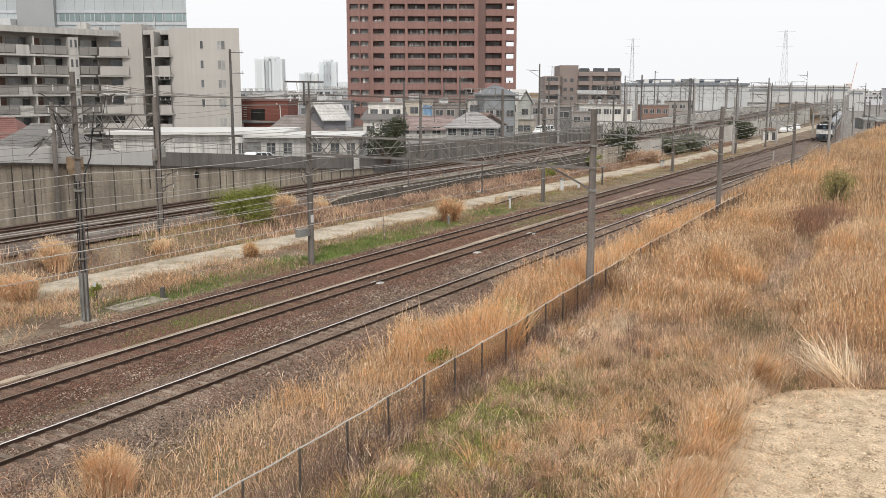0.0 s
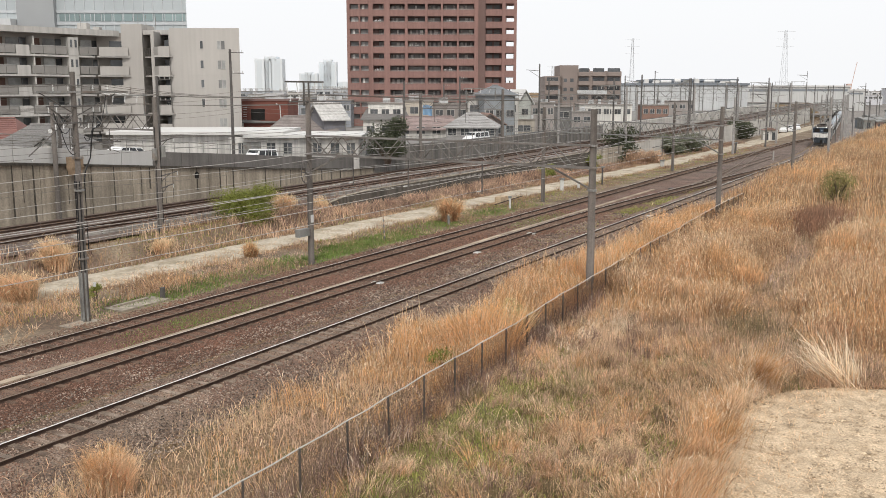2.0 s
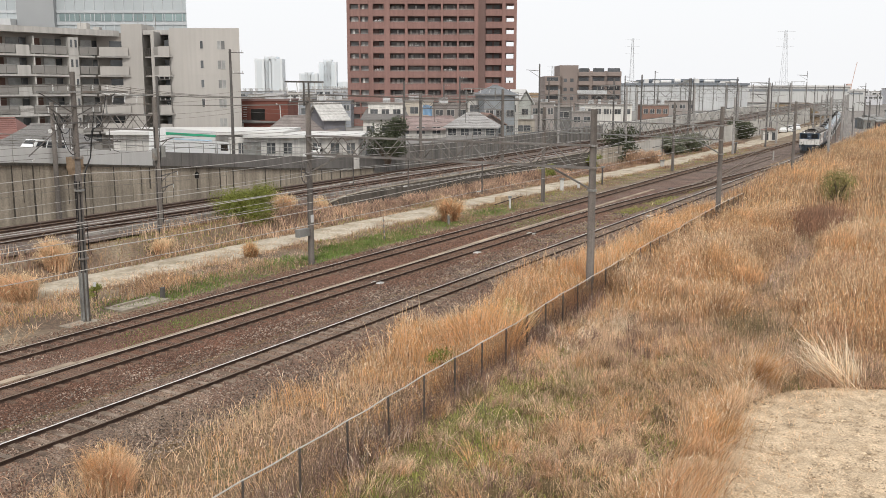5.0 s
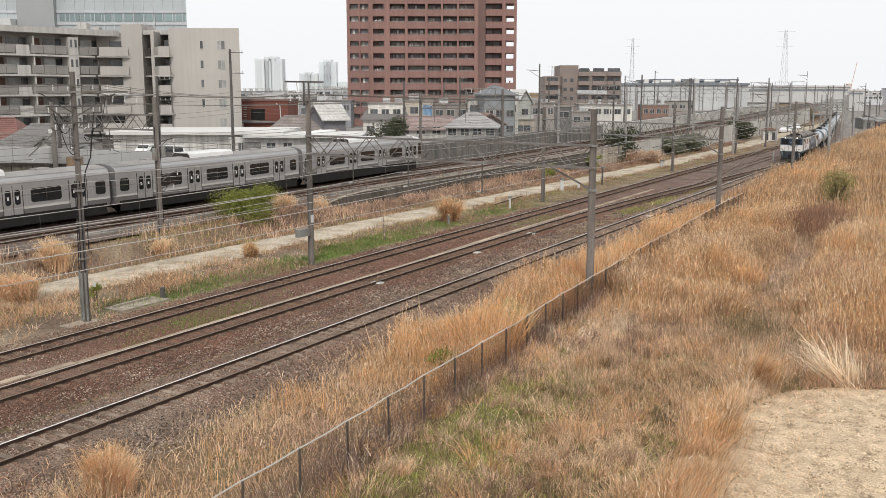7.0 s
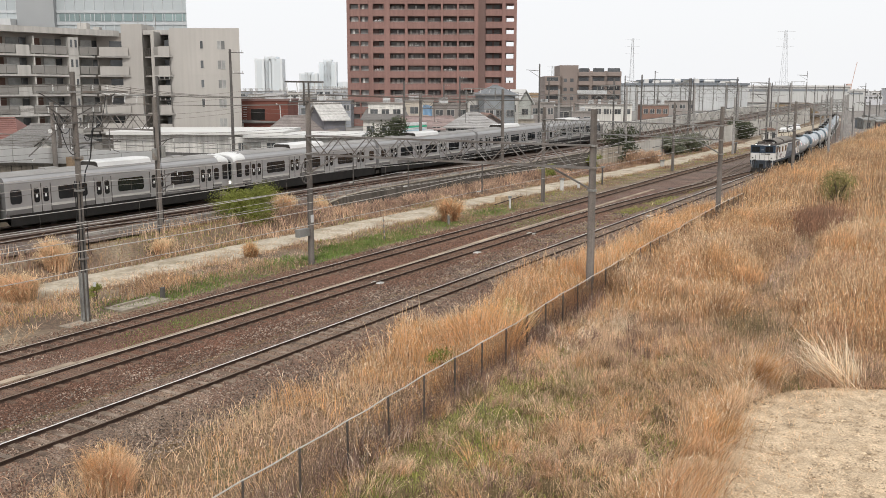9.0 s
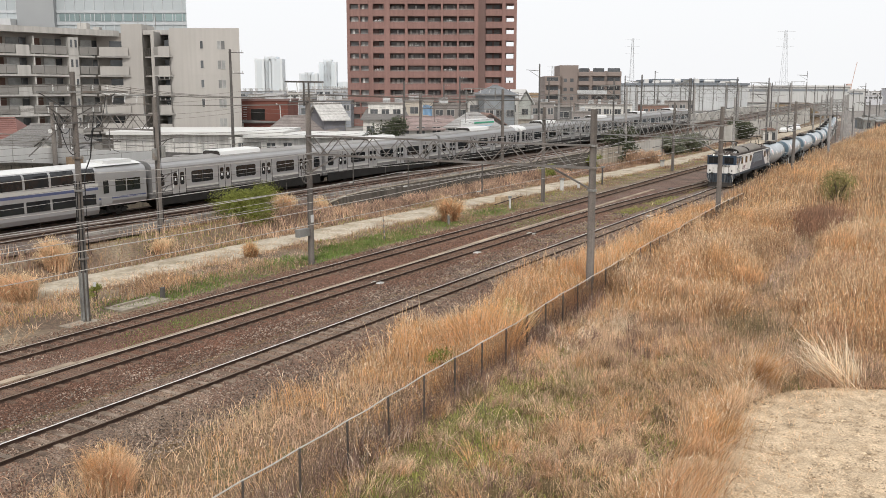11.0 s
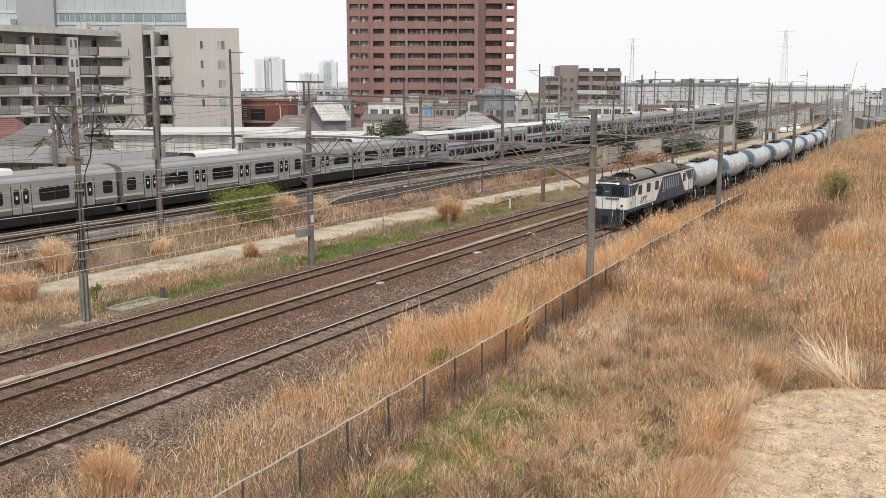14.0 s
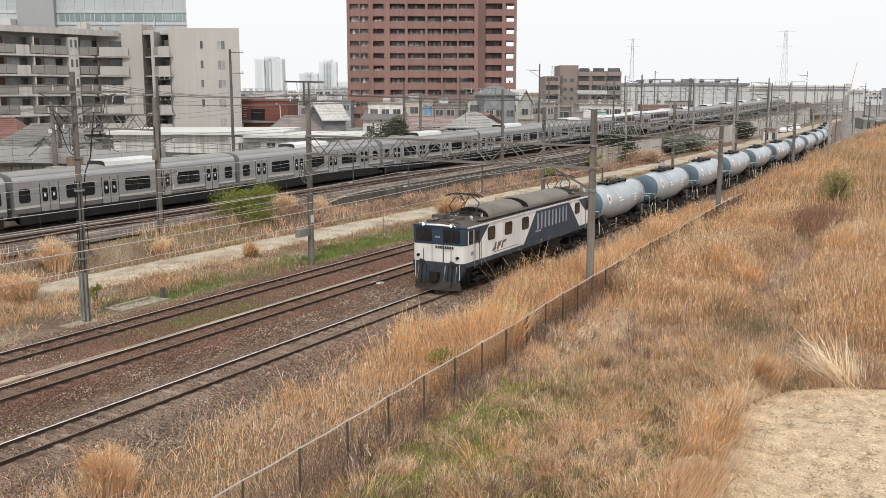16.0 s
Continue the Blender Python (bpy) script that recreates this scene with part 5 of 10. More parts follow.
def build_pole_gear():
    """Crossarms and feeder insulators on the path-side poles."""
    ob = thing("feeder_crossarm", "steel feeder frame with hanging white insulators on a pole", "crossarm")
    x, y = -33.6, 44.0
    s = Solid()
    s.beam((x, y - 1.9, 10.35), (x, y + 1.6, 10.35), 0.09)
    s.beam((x, y - 0.25, 9.0), (x, y - 0.25, 10.35), 0.08)
    s.beam((x, y + 0.2, 9.0), (x, y + 0.2, 10.35), 0.08)
    part("frame", s, M["steel_dark"], ob)
    s = Solid()
    s.beam((x + 0.1, y - 1.7, 9.25), (x + 0.1, y + 1.7, 9.25), 0.08)
    part("lower_arm", s, M["steel_dark"], ob)
    for dy in (-1.8, -0.9, 0.75, 1.5):
        insulator(ob, (x, y + dy, 10.3), (x, y + dy + 0.1, 9.75))
    for dy in (-1.6, -0.8, 0.9, 1.6):
        insulator(ob, (x + 0.1, y + dy, 9.28), (x + 0.1, y + dy, 9.62), 0.07)
    s = Solid()
    s.box(x - 0.16, x + 0.16, y - 1.15, y - 0.15, 1.55, 2.0)
    part("switch_box", s, M["steel"], ob, "grey switch box on the pole")
    s = Solid()
    s.box(x + 0.17, x + 0.22, y - 0.1, y + 0.12, 2.3, 2.75)
    part("plate", s, M["insulator"], ob, "small white plate")
    s = Solid()
    for k in range(20):
        a = 2 * math.pi * k / 20
        b = 2 * math.pi * (k + 1) / 20
        s.tube([(x + 0.5, y - 0.9 + 0.42 * math.cos(a), 5.3 + 0.62 * math.sin(a)), (x + 0.5, y - 0.9 + 0.42 * math.cos(b), 5.3 + 0.62 * math.sin(b))], 0.03, 5)
    part("tension_wheel", s, M["steel_dark"], ob, "spoked tensioning wheel")
    s = Solid()
    for k in range(5):
        a = math.pi * k / 5
        s.tube([(x + 0.5, y - 0.9 - 0.4 * math.cos(a), 5.3 - 0.6 * math.sin(a)), (x + 0.5, y - 0.9 + 0.4 * math.cos(a), 5.3 + 0.6 * math.sin(a))], 0.02, 5)
    part("spokes", s, M["steel_dark"], ob)


build_pole_gear()


def build_front_pole():
    """Tall pole with a cased foot, crossarms, cables and insulators beside the path."""
    x, y = -33.8, 28.05
    ob = thing("feeder_pole", "tall concrete feeder pole with cased cables and a crossarm of insulators", "utility pole")
    concrete_pole(ob, x, y, -0.3, 10.65, 0.14, 0.11)
    for dx, dy in ((-0.15, -0.15), (0.02, -0.19), (0.16, -0.1)):
        s = Solid()
        s.tube([(x + dx, y + dy, -0.3), (x + dx, y + dy, 2.0)], 0.05, 8)
        part("cable_casing", s, M["steel"], ob, "galvanised cable casing")
        s = Solid()
        s.tube([(x + dx, y + dy, 1.95), (x + dx * 0.8, y + dy * 0.8, 4.5), (x + dx * 0.8, y + dy * 0.8, 6.0)], 0.024, 6)
        part("riser_cable", s, M["cable"], ob)
    s = Solid()
    s.beam((x + 0.1, y - 1.9, 9.8), (x + 0.1, y + 2.9, 9.8), 0.07)
    part("crossarm", s, M["steel"], ob)
    for dy in (-1.1, -0.35, 0.95, 1.75):
        insulator(ob, (x + 0.1, y + dy, 9.84), (x + 0.1, y + dy, 10.1), 0.055)
    for dy, dz in ((1.45, -0.05), (2.1, -0.05), (2.5, -0.05)):
        insulator(ob, (x + 0.2, y + dy, 9.78 + dz), (x + 0.35, y + dy + 0.2, 9.72 + dz), 0.05)
    s = Solid()
    s.beam((x + 0.05, y - 0.9, 7.6), (x + 0.05, y + 2.4, 7.6), 0.06)
    s.beam((x + 0.05, y - 0.85, 7.6), (x + 0.05, y - 0.85, 8.8), 0.07)
    s.beam((x, y, 8.9), (x, y - 2.4, 7.2), 0.035)
    part("lower_arm", s, M["steel_dark"], ob)
    for k, (dy, dz) in enumerate(((-1.3, 8.2), (-1.8, 7.6), (-2.2, 7.1), (0.5, 8.3))):
        insulator(ob, (x + 0.1, y + dy, dz), (x + 0.1, y + dy - 0.16, dz - 0.1), 0.032)
    s = Solid()
    s.tube([(x + 0.1, y + 1.2, 8.4), (x + 0.1, y + 0.85, 8.2), (x + 0.1, y + 0.72, 7.7), (x + 0.1, y + 0.62, 7.0), (x + 0.1, y + 0.3, 6.4), (x + 0.1, y + 0.22, 6.0), (x + 0.1, y + 0.22, 3.0)], 0.03, 7)
    part("drop_cable", s, M["cable"], ob, "hanging black cable")
    s = Solid()
    s.tube([(x + 0.22, y + 0.3, 1.32), (x + 0.22, y + 0.3, 1.5)], 0.07, 10)
    part("lamp", s, M["insulator"], ob, "small white lamp")
    for z in (2.6, 4.2, 5.6, 7.0):
        s = Solid()
        s.tube([(x, y, z - 0.04), (x, y, z + 0.04)], 0.215, 12)
        part("pole_band", s, M["steel"], ob)
    for z, a, b in ((9.2, -1.5, 1.3), (8.5, -1.2, 1.0)):
        s = Solid()
        s.beam((x + 0.12, y + a, z), (x + 0.12, y + b, z), 0.06)
        part("crossarm", s, M["steel_dark"], ob)
        for dy in (a + 0.1, a + 0.5, b - 0.4, b - 0.05):
            insulator(ob, (x + 0.12, y + dy, z - 0.02), (x + 0.12, y + dy, z - 0.24), 0.055)
    for y0, z0, y1, z1 in ((-1.8, 9.8, -0.1, 8.9), (2.4, 9.8, 0.1, 8.8), (-1.4, 9.2, -0.05, 8.4)):
        s = Solid()
        s.beam((x + 0.05, y + y0, z0), (x + 0.05, y + y1, z1), 0.035)
        part("brace", s, M["steel_dark"], ob)
    for y0, z0, y1, z1, q in ((-1.2, 8.95, -0.4, 8.3, 0.5), (0.9, 8.95, 0.3, 7.9, 0.6), (-0.9, 8.3, -0.2, 7.2, 0.4), (1.6, 9.7, 0.9, 8.3, 0.5)):
        s = Solid()
        s.tube(sagging((x + 0.16, y + y0, z0), (x + 0.16, y + y1, z1), q, 8), 0.018, 5)
        part("jumper_cable", s, M["cable"], ob, "looping black jumper cable")
    s = Solid()
    s.tube([(x + 0.3, y - 1.55, 8.2), (x + 0.36, y - 1.55, 8.2)], 0.09, 14)
    part("white_disc", s, M["train_white"], ob, "small white disc")
    pad = thing("concrete_pad", "worn concrete foundation pad at the pole's foot", "concrete pad")
    s = Solid()
    s.box(x - 0.35, x + 0.4, y - 1.3, y + 0.4, -0.4, -0.2)
    part("slab", s, M["concrete"], pad)


build_front_pole()


def main_portal(y, name="main_line_portal", detail=True, top=9.3):
    """Portal over the two main line tracks with its own lattice beam."""
    xa, xb = main_x(y) + 7.6, main_x(y) - 2.9
    z = main_z(y)
    ob = thing(name, "lattice beam portal with insulators over the main line", "catenary portal", "main line portals")
    concrete_pole(ob, xa, y, z - 1.2, z + top - 1.0, 0.19, 0.15, material_=M["mast_far"] if y > 120 else None)
    concrete_pole(ob, xb, y + 0.6, z - 0.4, z + top - 1.4, 0.19, 0.15, material_=M["mast_far"] if y > 120 else None)
    truss(ob, (xa, y, z + 7.15), (xb, y + 0.6, z + 7.15), 0.95, 0.5, 5, M["steel_brown"] if detail else M["steel"])
    for x in (main_x(y), main_x(y) + 3.9):
        hanger(ob, x, y + 0.3, z + 6.2, z + 4.6, -1)
    if y < 60:
        for dy, dz in ((-0.3, 4.3), (0.42, 4.45)):
            s = Solid()
            s.tube([(xa + 0.1, y + dy, z + dz), (xa + 0.1, y + dy, z + dz + 0.75)], 0.17, 10)
            part("transformer", s, M["steel"], ob, "grey pole transformer")
        for dz, dy in ((3.2, 1.7), (5.4, 1.5), (2.4, 1.3)):
            s = Solid()
            s.beam((xa, y, z + dz), (xa, y + dy, z + dz + 0.25), 0.06)
            s.beam((xa, y, z + dz - 0.5), (xa, y + dy * 0.6, z + dz + 0.12), 0.04)
            part("bracket", s, M["steel_dark"], ob)
            insulator(ob, (xa, y + dy, z + dz + 0.25), (xa, y + dy, z + dz), 0.06)
        for dy in (-0.22, 0.2):
            s = Solid()
            s.tube([(xa + 0.1, y + dy, z - 0.9), (xa + 0.1, y + dy, z + 6.4)], 0.022, 5)
            part("riser_cable", s, M["cable"], ob)
    # insulator frame standing on the beam
    s = Solid()
    for dx in (0.9, 4.4):
        s.beam((xa - dx, y, z + 7.1), (xa - dx, y, z + 8.4), 0.08)
    s.beam((xa - 0.6, y, z + 8.4), (xa - 4.7, y, z + 8.4), 0.08)
    part("feeder_frame", s, M["steel"], ob)
    for dx in (1.5, 2.6, 3.7):
        insulator(ob, (xa - dx, y, z + 8.36), (xa - dx - 0.08, y, z + 7.95), 0.06)
    return ob


for y in (44.4, 92.0, 131.0, 168.0, 205.0, 243.0, 281.0, 318.0):
    main_portal(y, detail=y < 100)


def build_wires():
    spans = [-34.0, 4.0] + POLE_Y
    rails = ((lambda y: NEAR + bend(y), "freight track"), (mid_x, "middle track"), (far_x, "outer track"))
    for line, label in rails:
        ob = thing("overhead_wire", "thin contact and messenger wires above the " + label, "overhead wire", "overhead wires")
        for k, name, zc, sag, r in ((0, "contact_wire", 4.62, 0.02, 0.013), (1, "messenger_wire", 5.45, 0.3, 0.015)):
            s = Solid()
            pts = []
            for a, b in zip(spans, spans[1:]):
                pts += sagging((line(a), a, zc), (line(b), b, zc), sag)[:-1]
            s.tube(pts, r, 5)
            part(name, s, M["wire_pale"], ob)
        for a, b in zip(spans[:6], spans[1:]):
            for i in range(1, 8):
                y = a + (b - a) * i / 8
                s = Solid()
                s.tube([(line(y), y, 4.62), (line(y), y, 5.45 - 1.2 * (i / 8) * (1 - i / 8))], 0.006, 4)
                part("dropper", s, M["wire"], ob)
    # feeders on the path-side poles
    def run(label, name, pts, sag, r, m_):
        ob = thing(name, label, "cable", "feeder cables")
        s = Solid()
        path = []
        for a, b in zip(pts, pts[1:]):
            path += sagging(a, b, sag)[:-1]
        path.append(pts[-1])
        s.tube(path, r, 5)
        part("cable", s, m_, ob)
    ys = [-30.0, 0.0, 28.05] + POLE_Y
    for k, (dx, z, r, m_) in enumerate(((0.35, 6.35, 0.015, "wire_pale"), (0.6, 6.0, 0.0105, "wire_pale"), (0.2, 5.75, 0.0090, "wire"), (-0.2, 5.2, 0.0090, "wire_pale"), (0.75, 4.1, 0.0097, "wire_pale"), (-0.4, 3.6, 0.0090, "wire_pale"))):
        run("taut cable strung between the path-side poles", "feeder_cable", [(-33.7 + dx + bend(y), y, z + (0.0 if y < 60 else -0.05)) for y in ys], 0.18, r, M[m_])
    for k, dy in enumerate((-1.1, -0.35, 0.95, 1.75)):
        run("thin high feeder wire on white insulators", "feeder_cable", [(-36 + k, -30, 9.7), (-33.7, 28.05 + dy, 10.12), (-33.5, 44.0 + dy, 9.66), (-34 + k * 0.2, 119, 8.9), (-38 - k * 0.3, 230, 9.0)], 0.35, 0.011, M["wire"])
    for x_of, label in ((main_x, "wall-side main track"), (lambda y: main_x(y) + 3.9, "path-side main track")):
        ob = thing("overhead_wire", "thin contact and messenger wires above the " + label, "overhead wire", "overhead wires")
        py = [-60, -2.0, 44.4, 92.0, 131.0, 168.0, 205.0, 243.0, 281.0, 318.0]
        for name, zc, sag, r in (("contact_wire", 4.6, 0.0, 0.014), ("messenger_wire", 5.5, 0.35, 0.016)):
            s = Solid()
            pts = []
            for a, b in zip(py, py[1:]):
                pts += sagging((x_of(a), a, main_z(a) + zc), (x_of(b), b, main_z(b) + zc), sag)[:-1]
            s.tube(pts, r, 5)
            part(name, s, M["wire"], ob)
    for k in range(4):
        run("thin feeder wire above the main line", "feeder_cable", [(main_x(y) + 6.2 - 1.15 * k, y, main_z(y) + 7.8) for y in (-60, -2, 44.4, 92, 131, 168, 205, 243, 281)], 0.45, 0.013, M["wire"])
    for z, dx in ((7.6, -9.2), (7.2, -9.2), (8.6, -9.3), (9.1, -9.3)):
        run("thin street cable behind the wall", "street_cable", [(wall_x(y) + dx + 4, y, z + road_z(60) - 3.0) for y in (-40, 10, 47, 70, 100, 140, 190)], 0.5, 0.012, M["wire"])


build_wires()


def street_pole(x, y, z0, z1, arm=True):
    ob = thing("street_pole", "slim grey utility pole with small crossarms by the road", "utility pole", "street poles")
    s = Solid()
    s.tube([(x, y, z0 - 0.3), (x, y, z1)], 0.16, 10, 0.11)
    part("pole", s, M["steel_dark"], ob)
    if arm:
        for k, z in enumerate((z1 - 0.3, z1 - 2.2)):
            s = Solid()
            s.beam((x - 0.1, y - 0.1, z), (x + 0.5, y + 1.3, z), 0.07)
            part("crossarm", s, M["steel_dark"], ob)
            for i in range(3):
                insulator(ob, (x + 0.1 + i * 0.18, y + 0.3 + i * 0.42, z), (x + 0.1 + i * 0.18, y + 0.3 + i * 0.42, z + 0.22), 0.05)


street_pole(-62.0, 69.6, 3.4, 13.7)
street_pole(-66.5, 64.6, 3.6, 11.2)
street_pole(-58.4, 47.0, 5.2, 8.2, False)
for x, y, z in ((-64, 104, 11), (-70, 130, 12), (-68, 160, 12), (-66, 196, 13), (-62, 236, 13), (-76, 250, 15), (-90, 190, 12), (-84, 150, 11)):
    street_pole(x, y, 3.0, z)


def build_wall_box():
    """Weathered plywood hood fixed high on a post by the wall."""
    x, y = wall_x(46.5) + 0.5, 46.3
    ob = thing("timber_hood", "weathered brown plywood hood hung on the wall", "timber box")
    for i in range(5):
        s = Solid()
        a = -0.5 + 0.2 * i
        s.prism([(a, 0.0), (a + 0.19, 0.0), (a + 0.2, 0.85), (a + 0.01, 0.85)], "x", -0.3, 0.3 + 0.006 * (i % 2))
        part("board", s, M["timber"], ob)
    for z in (0.1, 0.7):
        s = Solid()
        s.box(0.3, 0.34, -0.52, 0.52, z, z + 0.08)
        part("batten", s, M["timber"], ob)
    s = Solid()
    s.prism([(-0.42, -0.4), (0.36, -0.4), (0.5, 0.0), (-0.5, 0.0)], "x", -0.25, 0.25)
    part("lower_board", s, M["timber"], ob)
    s = Solid()
    s.tube([(-0.1, 0.0, -0.45), (-0.1, 0.0, -3.8)], 0.04, 6)
    s.tube([(-0.1, 0.0, 1.25), (-0.1, 0.0, 3.0)], 0.06, 6)
    part("post", s, M["steel_dark"], ob)
    ob.matrix_basis = pose(x + 0.1, y + 0.1, 4.35)


build_wall_box()


# ---------------------------------------------------------------- the town beyond the wall, set along the camera's aim and shaped to fit its view
TOWN = pose(0, 0, 0, 0, 0, AIM)


class Face:
    """A facade line: a runs along it, b outwards from it."""

    def __init__(self, x0, y0, x1, y1):
        d = Vector((x1 - x0, y1 - y0))
        self.o, self.length = Vector((x0, y0)), d.length
        self.e = d.normalized()
        self.n = Vector((self.e.y, -self.e.x))

    def at(self, a, b, z):
        p = self.o + self.e * a + self.n * b
        return (p.x, p.y, z)

    def box(self, a0, a1, b0, b1, z0, z1, s=None):
        s = s or Solid()
        p = [self.at(a, b, z) for z in (z0, z1) for a, b in ((a0, b0), (a1, b0), (a1, b1), (a0, b1))]
        return s.add(p, [(3, 2, 1, 0), (4, 5, 6, 7), (0, 1, 5, 4), (1, 2, 6, 5), (2, 3, 7, 6), (3, 0, 4, 7)])


def window(owner, face, a0, a1, z0, z1, frame_m, pane_m=None, split=1, proud=0.05):
    """A framed window set in a wall: frame bars and panes, the glass set back from the frame."""
    s = Solid()
    t = 0.07
    for q in ((a0 - t, a1 + t, z0 - t, z0), (a0 - t, a1 + t, z1, z1 + t), (a0 - t, a0, z0, z1), (a1, a1 + t, z0, z1)):
        face.box(q[0], q[1], -0.02, proud, q[2], q[3], s)
    for i in range(1, split):
        c = a0 + (a1 - a0) * i / split
        face.box(c - 0.03, c + 0.03, -0.02, proud, z0, z1, s)
    w = part("window", s, frame_m, owner)
    for i in range(split):
        c0, c1 = a0 + (a1 - a0) * i / split, a0 + (a1 - a0) * (i + 1) / split
        part("pane", face.box(c0 + 0.01, c1 - 0.01, -0.01, 0.015, z0, z1), pane_m or M["pane"], w)
    return w


def build_apartment():
    """Five-storey apartment slab: glazed access balconies, stair tower, end block with small windows."""
    ob = thing("apartment_building", "warm grey rendered apartment block with glazed balconies", "apartment building", m=TOWN)
    F = Face(-64.5, 92.8, -41.0, 121.9)
    base_a = 22.0     # position along the facade of the first visible bay
    L = F.length
    levels = [2.42 + 2.33 * k for k in range(7)]
    part("wing_wall", F.box(0, L, -10, -1.5, 0.5, 17.0), M["recess"], ob, "recessed wall of the wing, shade put into its colour")
    part("roof_slab", F.box(-0.3, L + 0.2, -10.3, 0.35, 16.55, 17.25), M["apartment_slab"], ob, "pale projecting roof slab")
    rail = mat("balcony_rail", (0.4, 0.385, 0.36), 0.6, vary=0.1)
    door_m = mat("brown_door", (0.11, 0.06, 0.045), 0.6, vary=0.2, objrand=0.2)
    curtain = mat("pale_curtain_glass", (0.3, 0.3, 0.29), 0.3, vary=0.3, objrand=0.4)
    for k, z in enumerate(levels[:-1]):
        b = part("balcony", F.box(-0.2, L - 3.2, -1.5, 0.15, z - 0.2, z + 0.02), M["apartment_slab"], ob, "long balcony slab")
        for a0 in (-14.5, -9.6, -4.8, 0.0, 4.5, 9.4):
            a = base_a + a0
            if a < 0.3:
                continue
            part("partition", F.box(a - 0.08, a + 0.08, -1.5, 0.05, z, z + 2.13), M["apartment_slab"], b)
            w = 2.6
            for i, (o, ww, m_) in enumerate(((0.55, 1.0, door_m), (1.9, 1.5, curtain), (3.5, 0.8, M["pane"]))):
                part("glazing", F.box(a + o, a + o + ww, -1.5, -1.45, z + 0.12, z + 1.95), m_, b)
        a = 0.2
        for a0, a1, kind in ((0.2, 9.0, 1), (9.2, 11.0, 0), (11.2, 16.2, 1), (16.4, 19.2, 0), (19.4, base_a + 2.2, 1), (base_a + 2.3, base_a + 3.9, 0), (base_a + 4.1, base_a + 8.6, 1), (base_a + 10.2, base_a + 12.6, 1)):
            if kind:
                n = max(1, int((a1 - a0) / 1.15))
                for i in range(n):
                    part("glass_panel", F.box(a0 + (a1 - a0) * i / n + 0.03, a0 + (a1 - a0) * (i + 1) / n - 0.03, 0.08, 0.11, z + 0.12, z + 1.02), M["balcony_glass"], b, "smoked glass panel")
                part("hand_rail", F.box(a0, a1, 0.05, 0.14, z + 1.02, z + 1.08), rail, b)
            else:
                part("solid_panel", F.box(a0, a1, 0.0, 0.14, z + 0.02, z + 1.06), M["apartment_slab"], b, "pale solid balcony panel")
        part("pier", F.box(base_a + 8.75, base_a + 10.05, -1.5, 0.2, z, z + 2.15), M["apartment_slab"], b, "balcony pier with meter boxes")
        for o in (0.25, 0.85):
            part("meter_box", F.box(base_a + 8.75 + o, base_a + 8.98 + o, 0.2, 0.28, z + 0.95, z + 1.85), M["pane"], b)
    # end loggias beside the stair tower
    G = Face(-42.6, 119.2, -38.9, 120.4)
    for z in levels[1:-1]:
        b = part("loggia", G.box(0, G.length, -1.9, 0.0, z - 0.15, z + 0.02), M["apartment_slab"], ob)
        part("parapet", G.box(0.3, G.length - 0.2, -0.1, 0.05, z, z + 1.1), M["apartment"], b, "solid pale parapet")
        part("loggia_window", G.box(1.5, G.length - 0.4, -1.9, -1.85, z + 0.2, z + 1.9), M["pane"], b)
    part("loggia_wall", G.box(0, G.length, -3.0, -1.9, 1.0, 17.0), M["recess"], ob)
    s = Solid()
    s.box(-39.95, -37.35, 120.6, 126, 0.5, 18.0)
    part("stair_tower", s, M["apartment"], ob, "plain rendered stair tower")
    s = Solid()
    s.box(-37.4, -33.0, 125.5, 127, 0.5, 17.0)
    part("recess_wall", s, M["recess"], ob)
    s = Solid()
    s.box(-37.4, -33.2, 120.9, 134, 16.75, 17.3)
    part("link_roof", s, M["apartment_slab"], ob)
    for z in levels[:-1]:
        s = Solid()
        s.box(-37.35, -35.25, 121.4, 125.5, z - 0.15, z + 0.02)
        b = part("landing", s, M["apartment_slab"], ob)
        s = Solid()
        for i in range(9):
            x = -37.3 + i * 0.25
            s.box(x, x + 0.04, 121.4, 121.44, z, z + 1.0)
        s.box(-37.35, -35.25, 121.38, 121.46, z + 1.0, z + 1.06)
        part("railing", s, M["steel_dark"], b)
        H = Face(-35.2, 118.0, -33.1, 117.3)
        c = part("corner_balcony", H.box(0, H.length, -3.0, 0.1, z - 0.18, z + 0.02), M["apartment_slab"], ob)
        part("parapet", H.box(0.65, H.length, -0.05, 0.1, z, z + 1.1), M["apartment"], c, "solid pale parapet")
        part("side_rail", H.box(0.0, 0.62, -0.02, 0.05, z, z + 1.05), M["balcony_glass"], c)
        part("glazing", H.box(0.5, H.length - 0.2, -1.55, -1.5, z + 0.1, z + 1.9), M["pane"], c)
    s = Solid()
    s.box(-35.6, -35.2, 118.2, 125, 0.5, 17.0)
    part("fin_wall", s, M["apartment"], ob)
    s = Solid()
    s.box(-33.6, -33.2, 118.9, 121.0, 0.5, 17.2)
    s.prism([(-33.2, 118.0), (-24.75, 118.0), (-28.2, 133.0), (-33.2, 133.0)], "z", 0.5, 17.35)
    end = part("end_block", s, M["apartment"], ob, "plain rendered end block")
    E_ = Face(-33.2, 118.0, -24.75, 118.0)
    for k, z in enumerate(levels[:-1]):
        window(end, E_, 5.75, 6.65, z + 0.75, z + 1.75, M["apartment_slab"], curtain, split=2)
        if k > 1:
            window(end, E_, 3.65, 4.0, z + 0.85, z + 1.75, M["apartment_slab"])
        s = E_.box(0, E_.length, 0, 0.015, z - 0.03, z + 0.0)
        part("string_course", s, M["apartment_slab"], end)
    s = Solid()
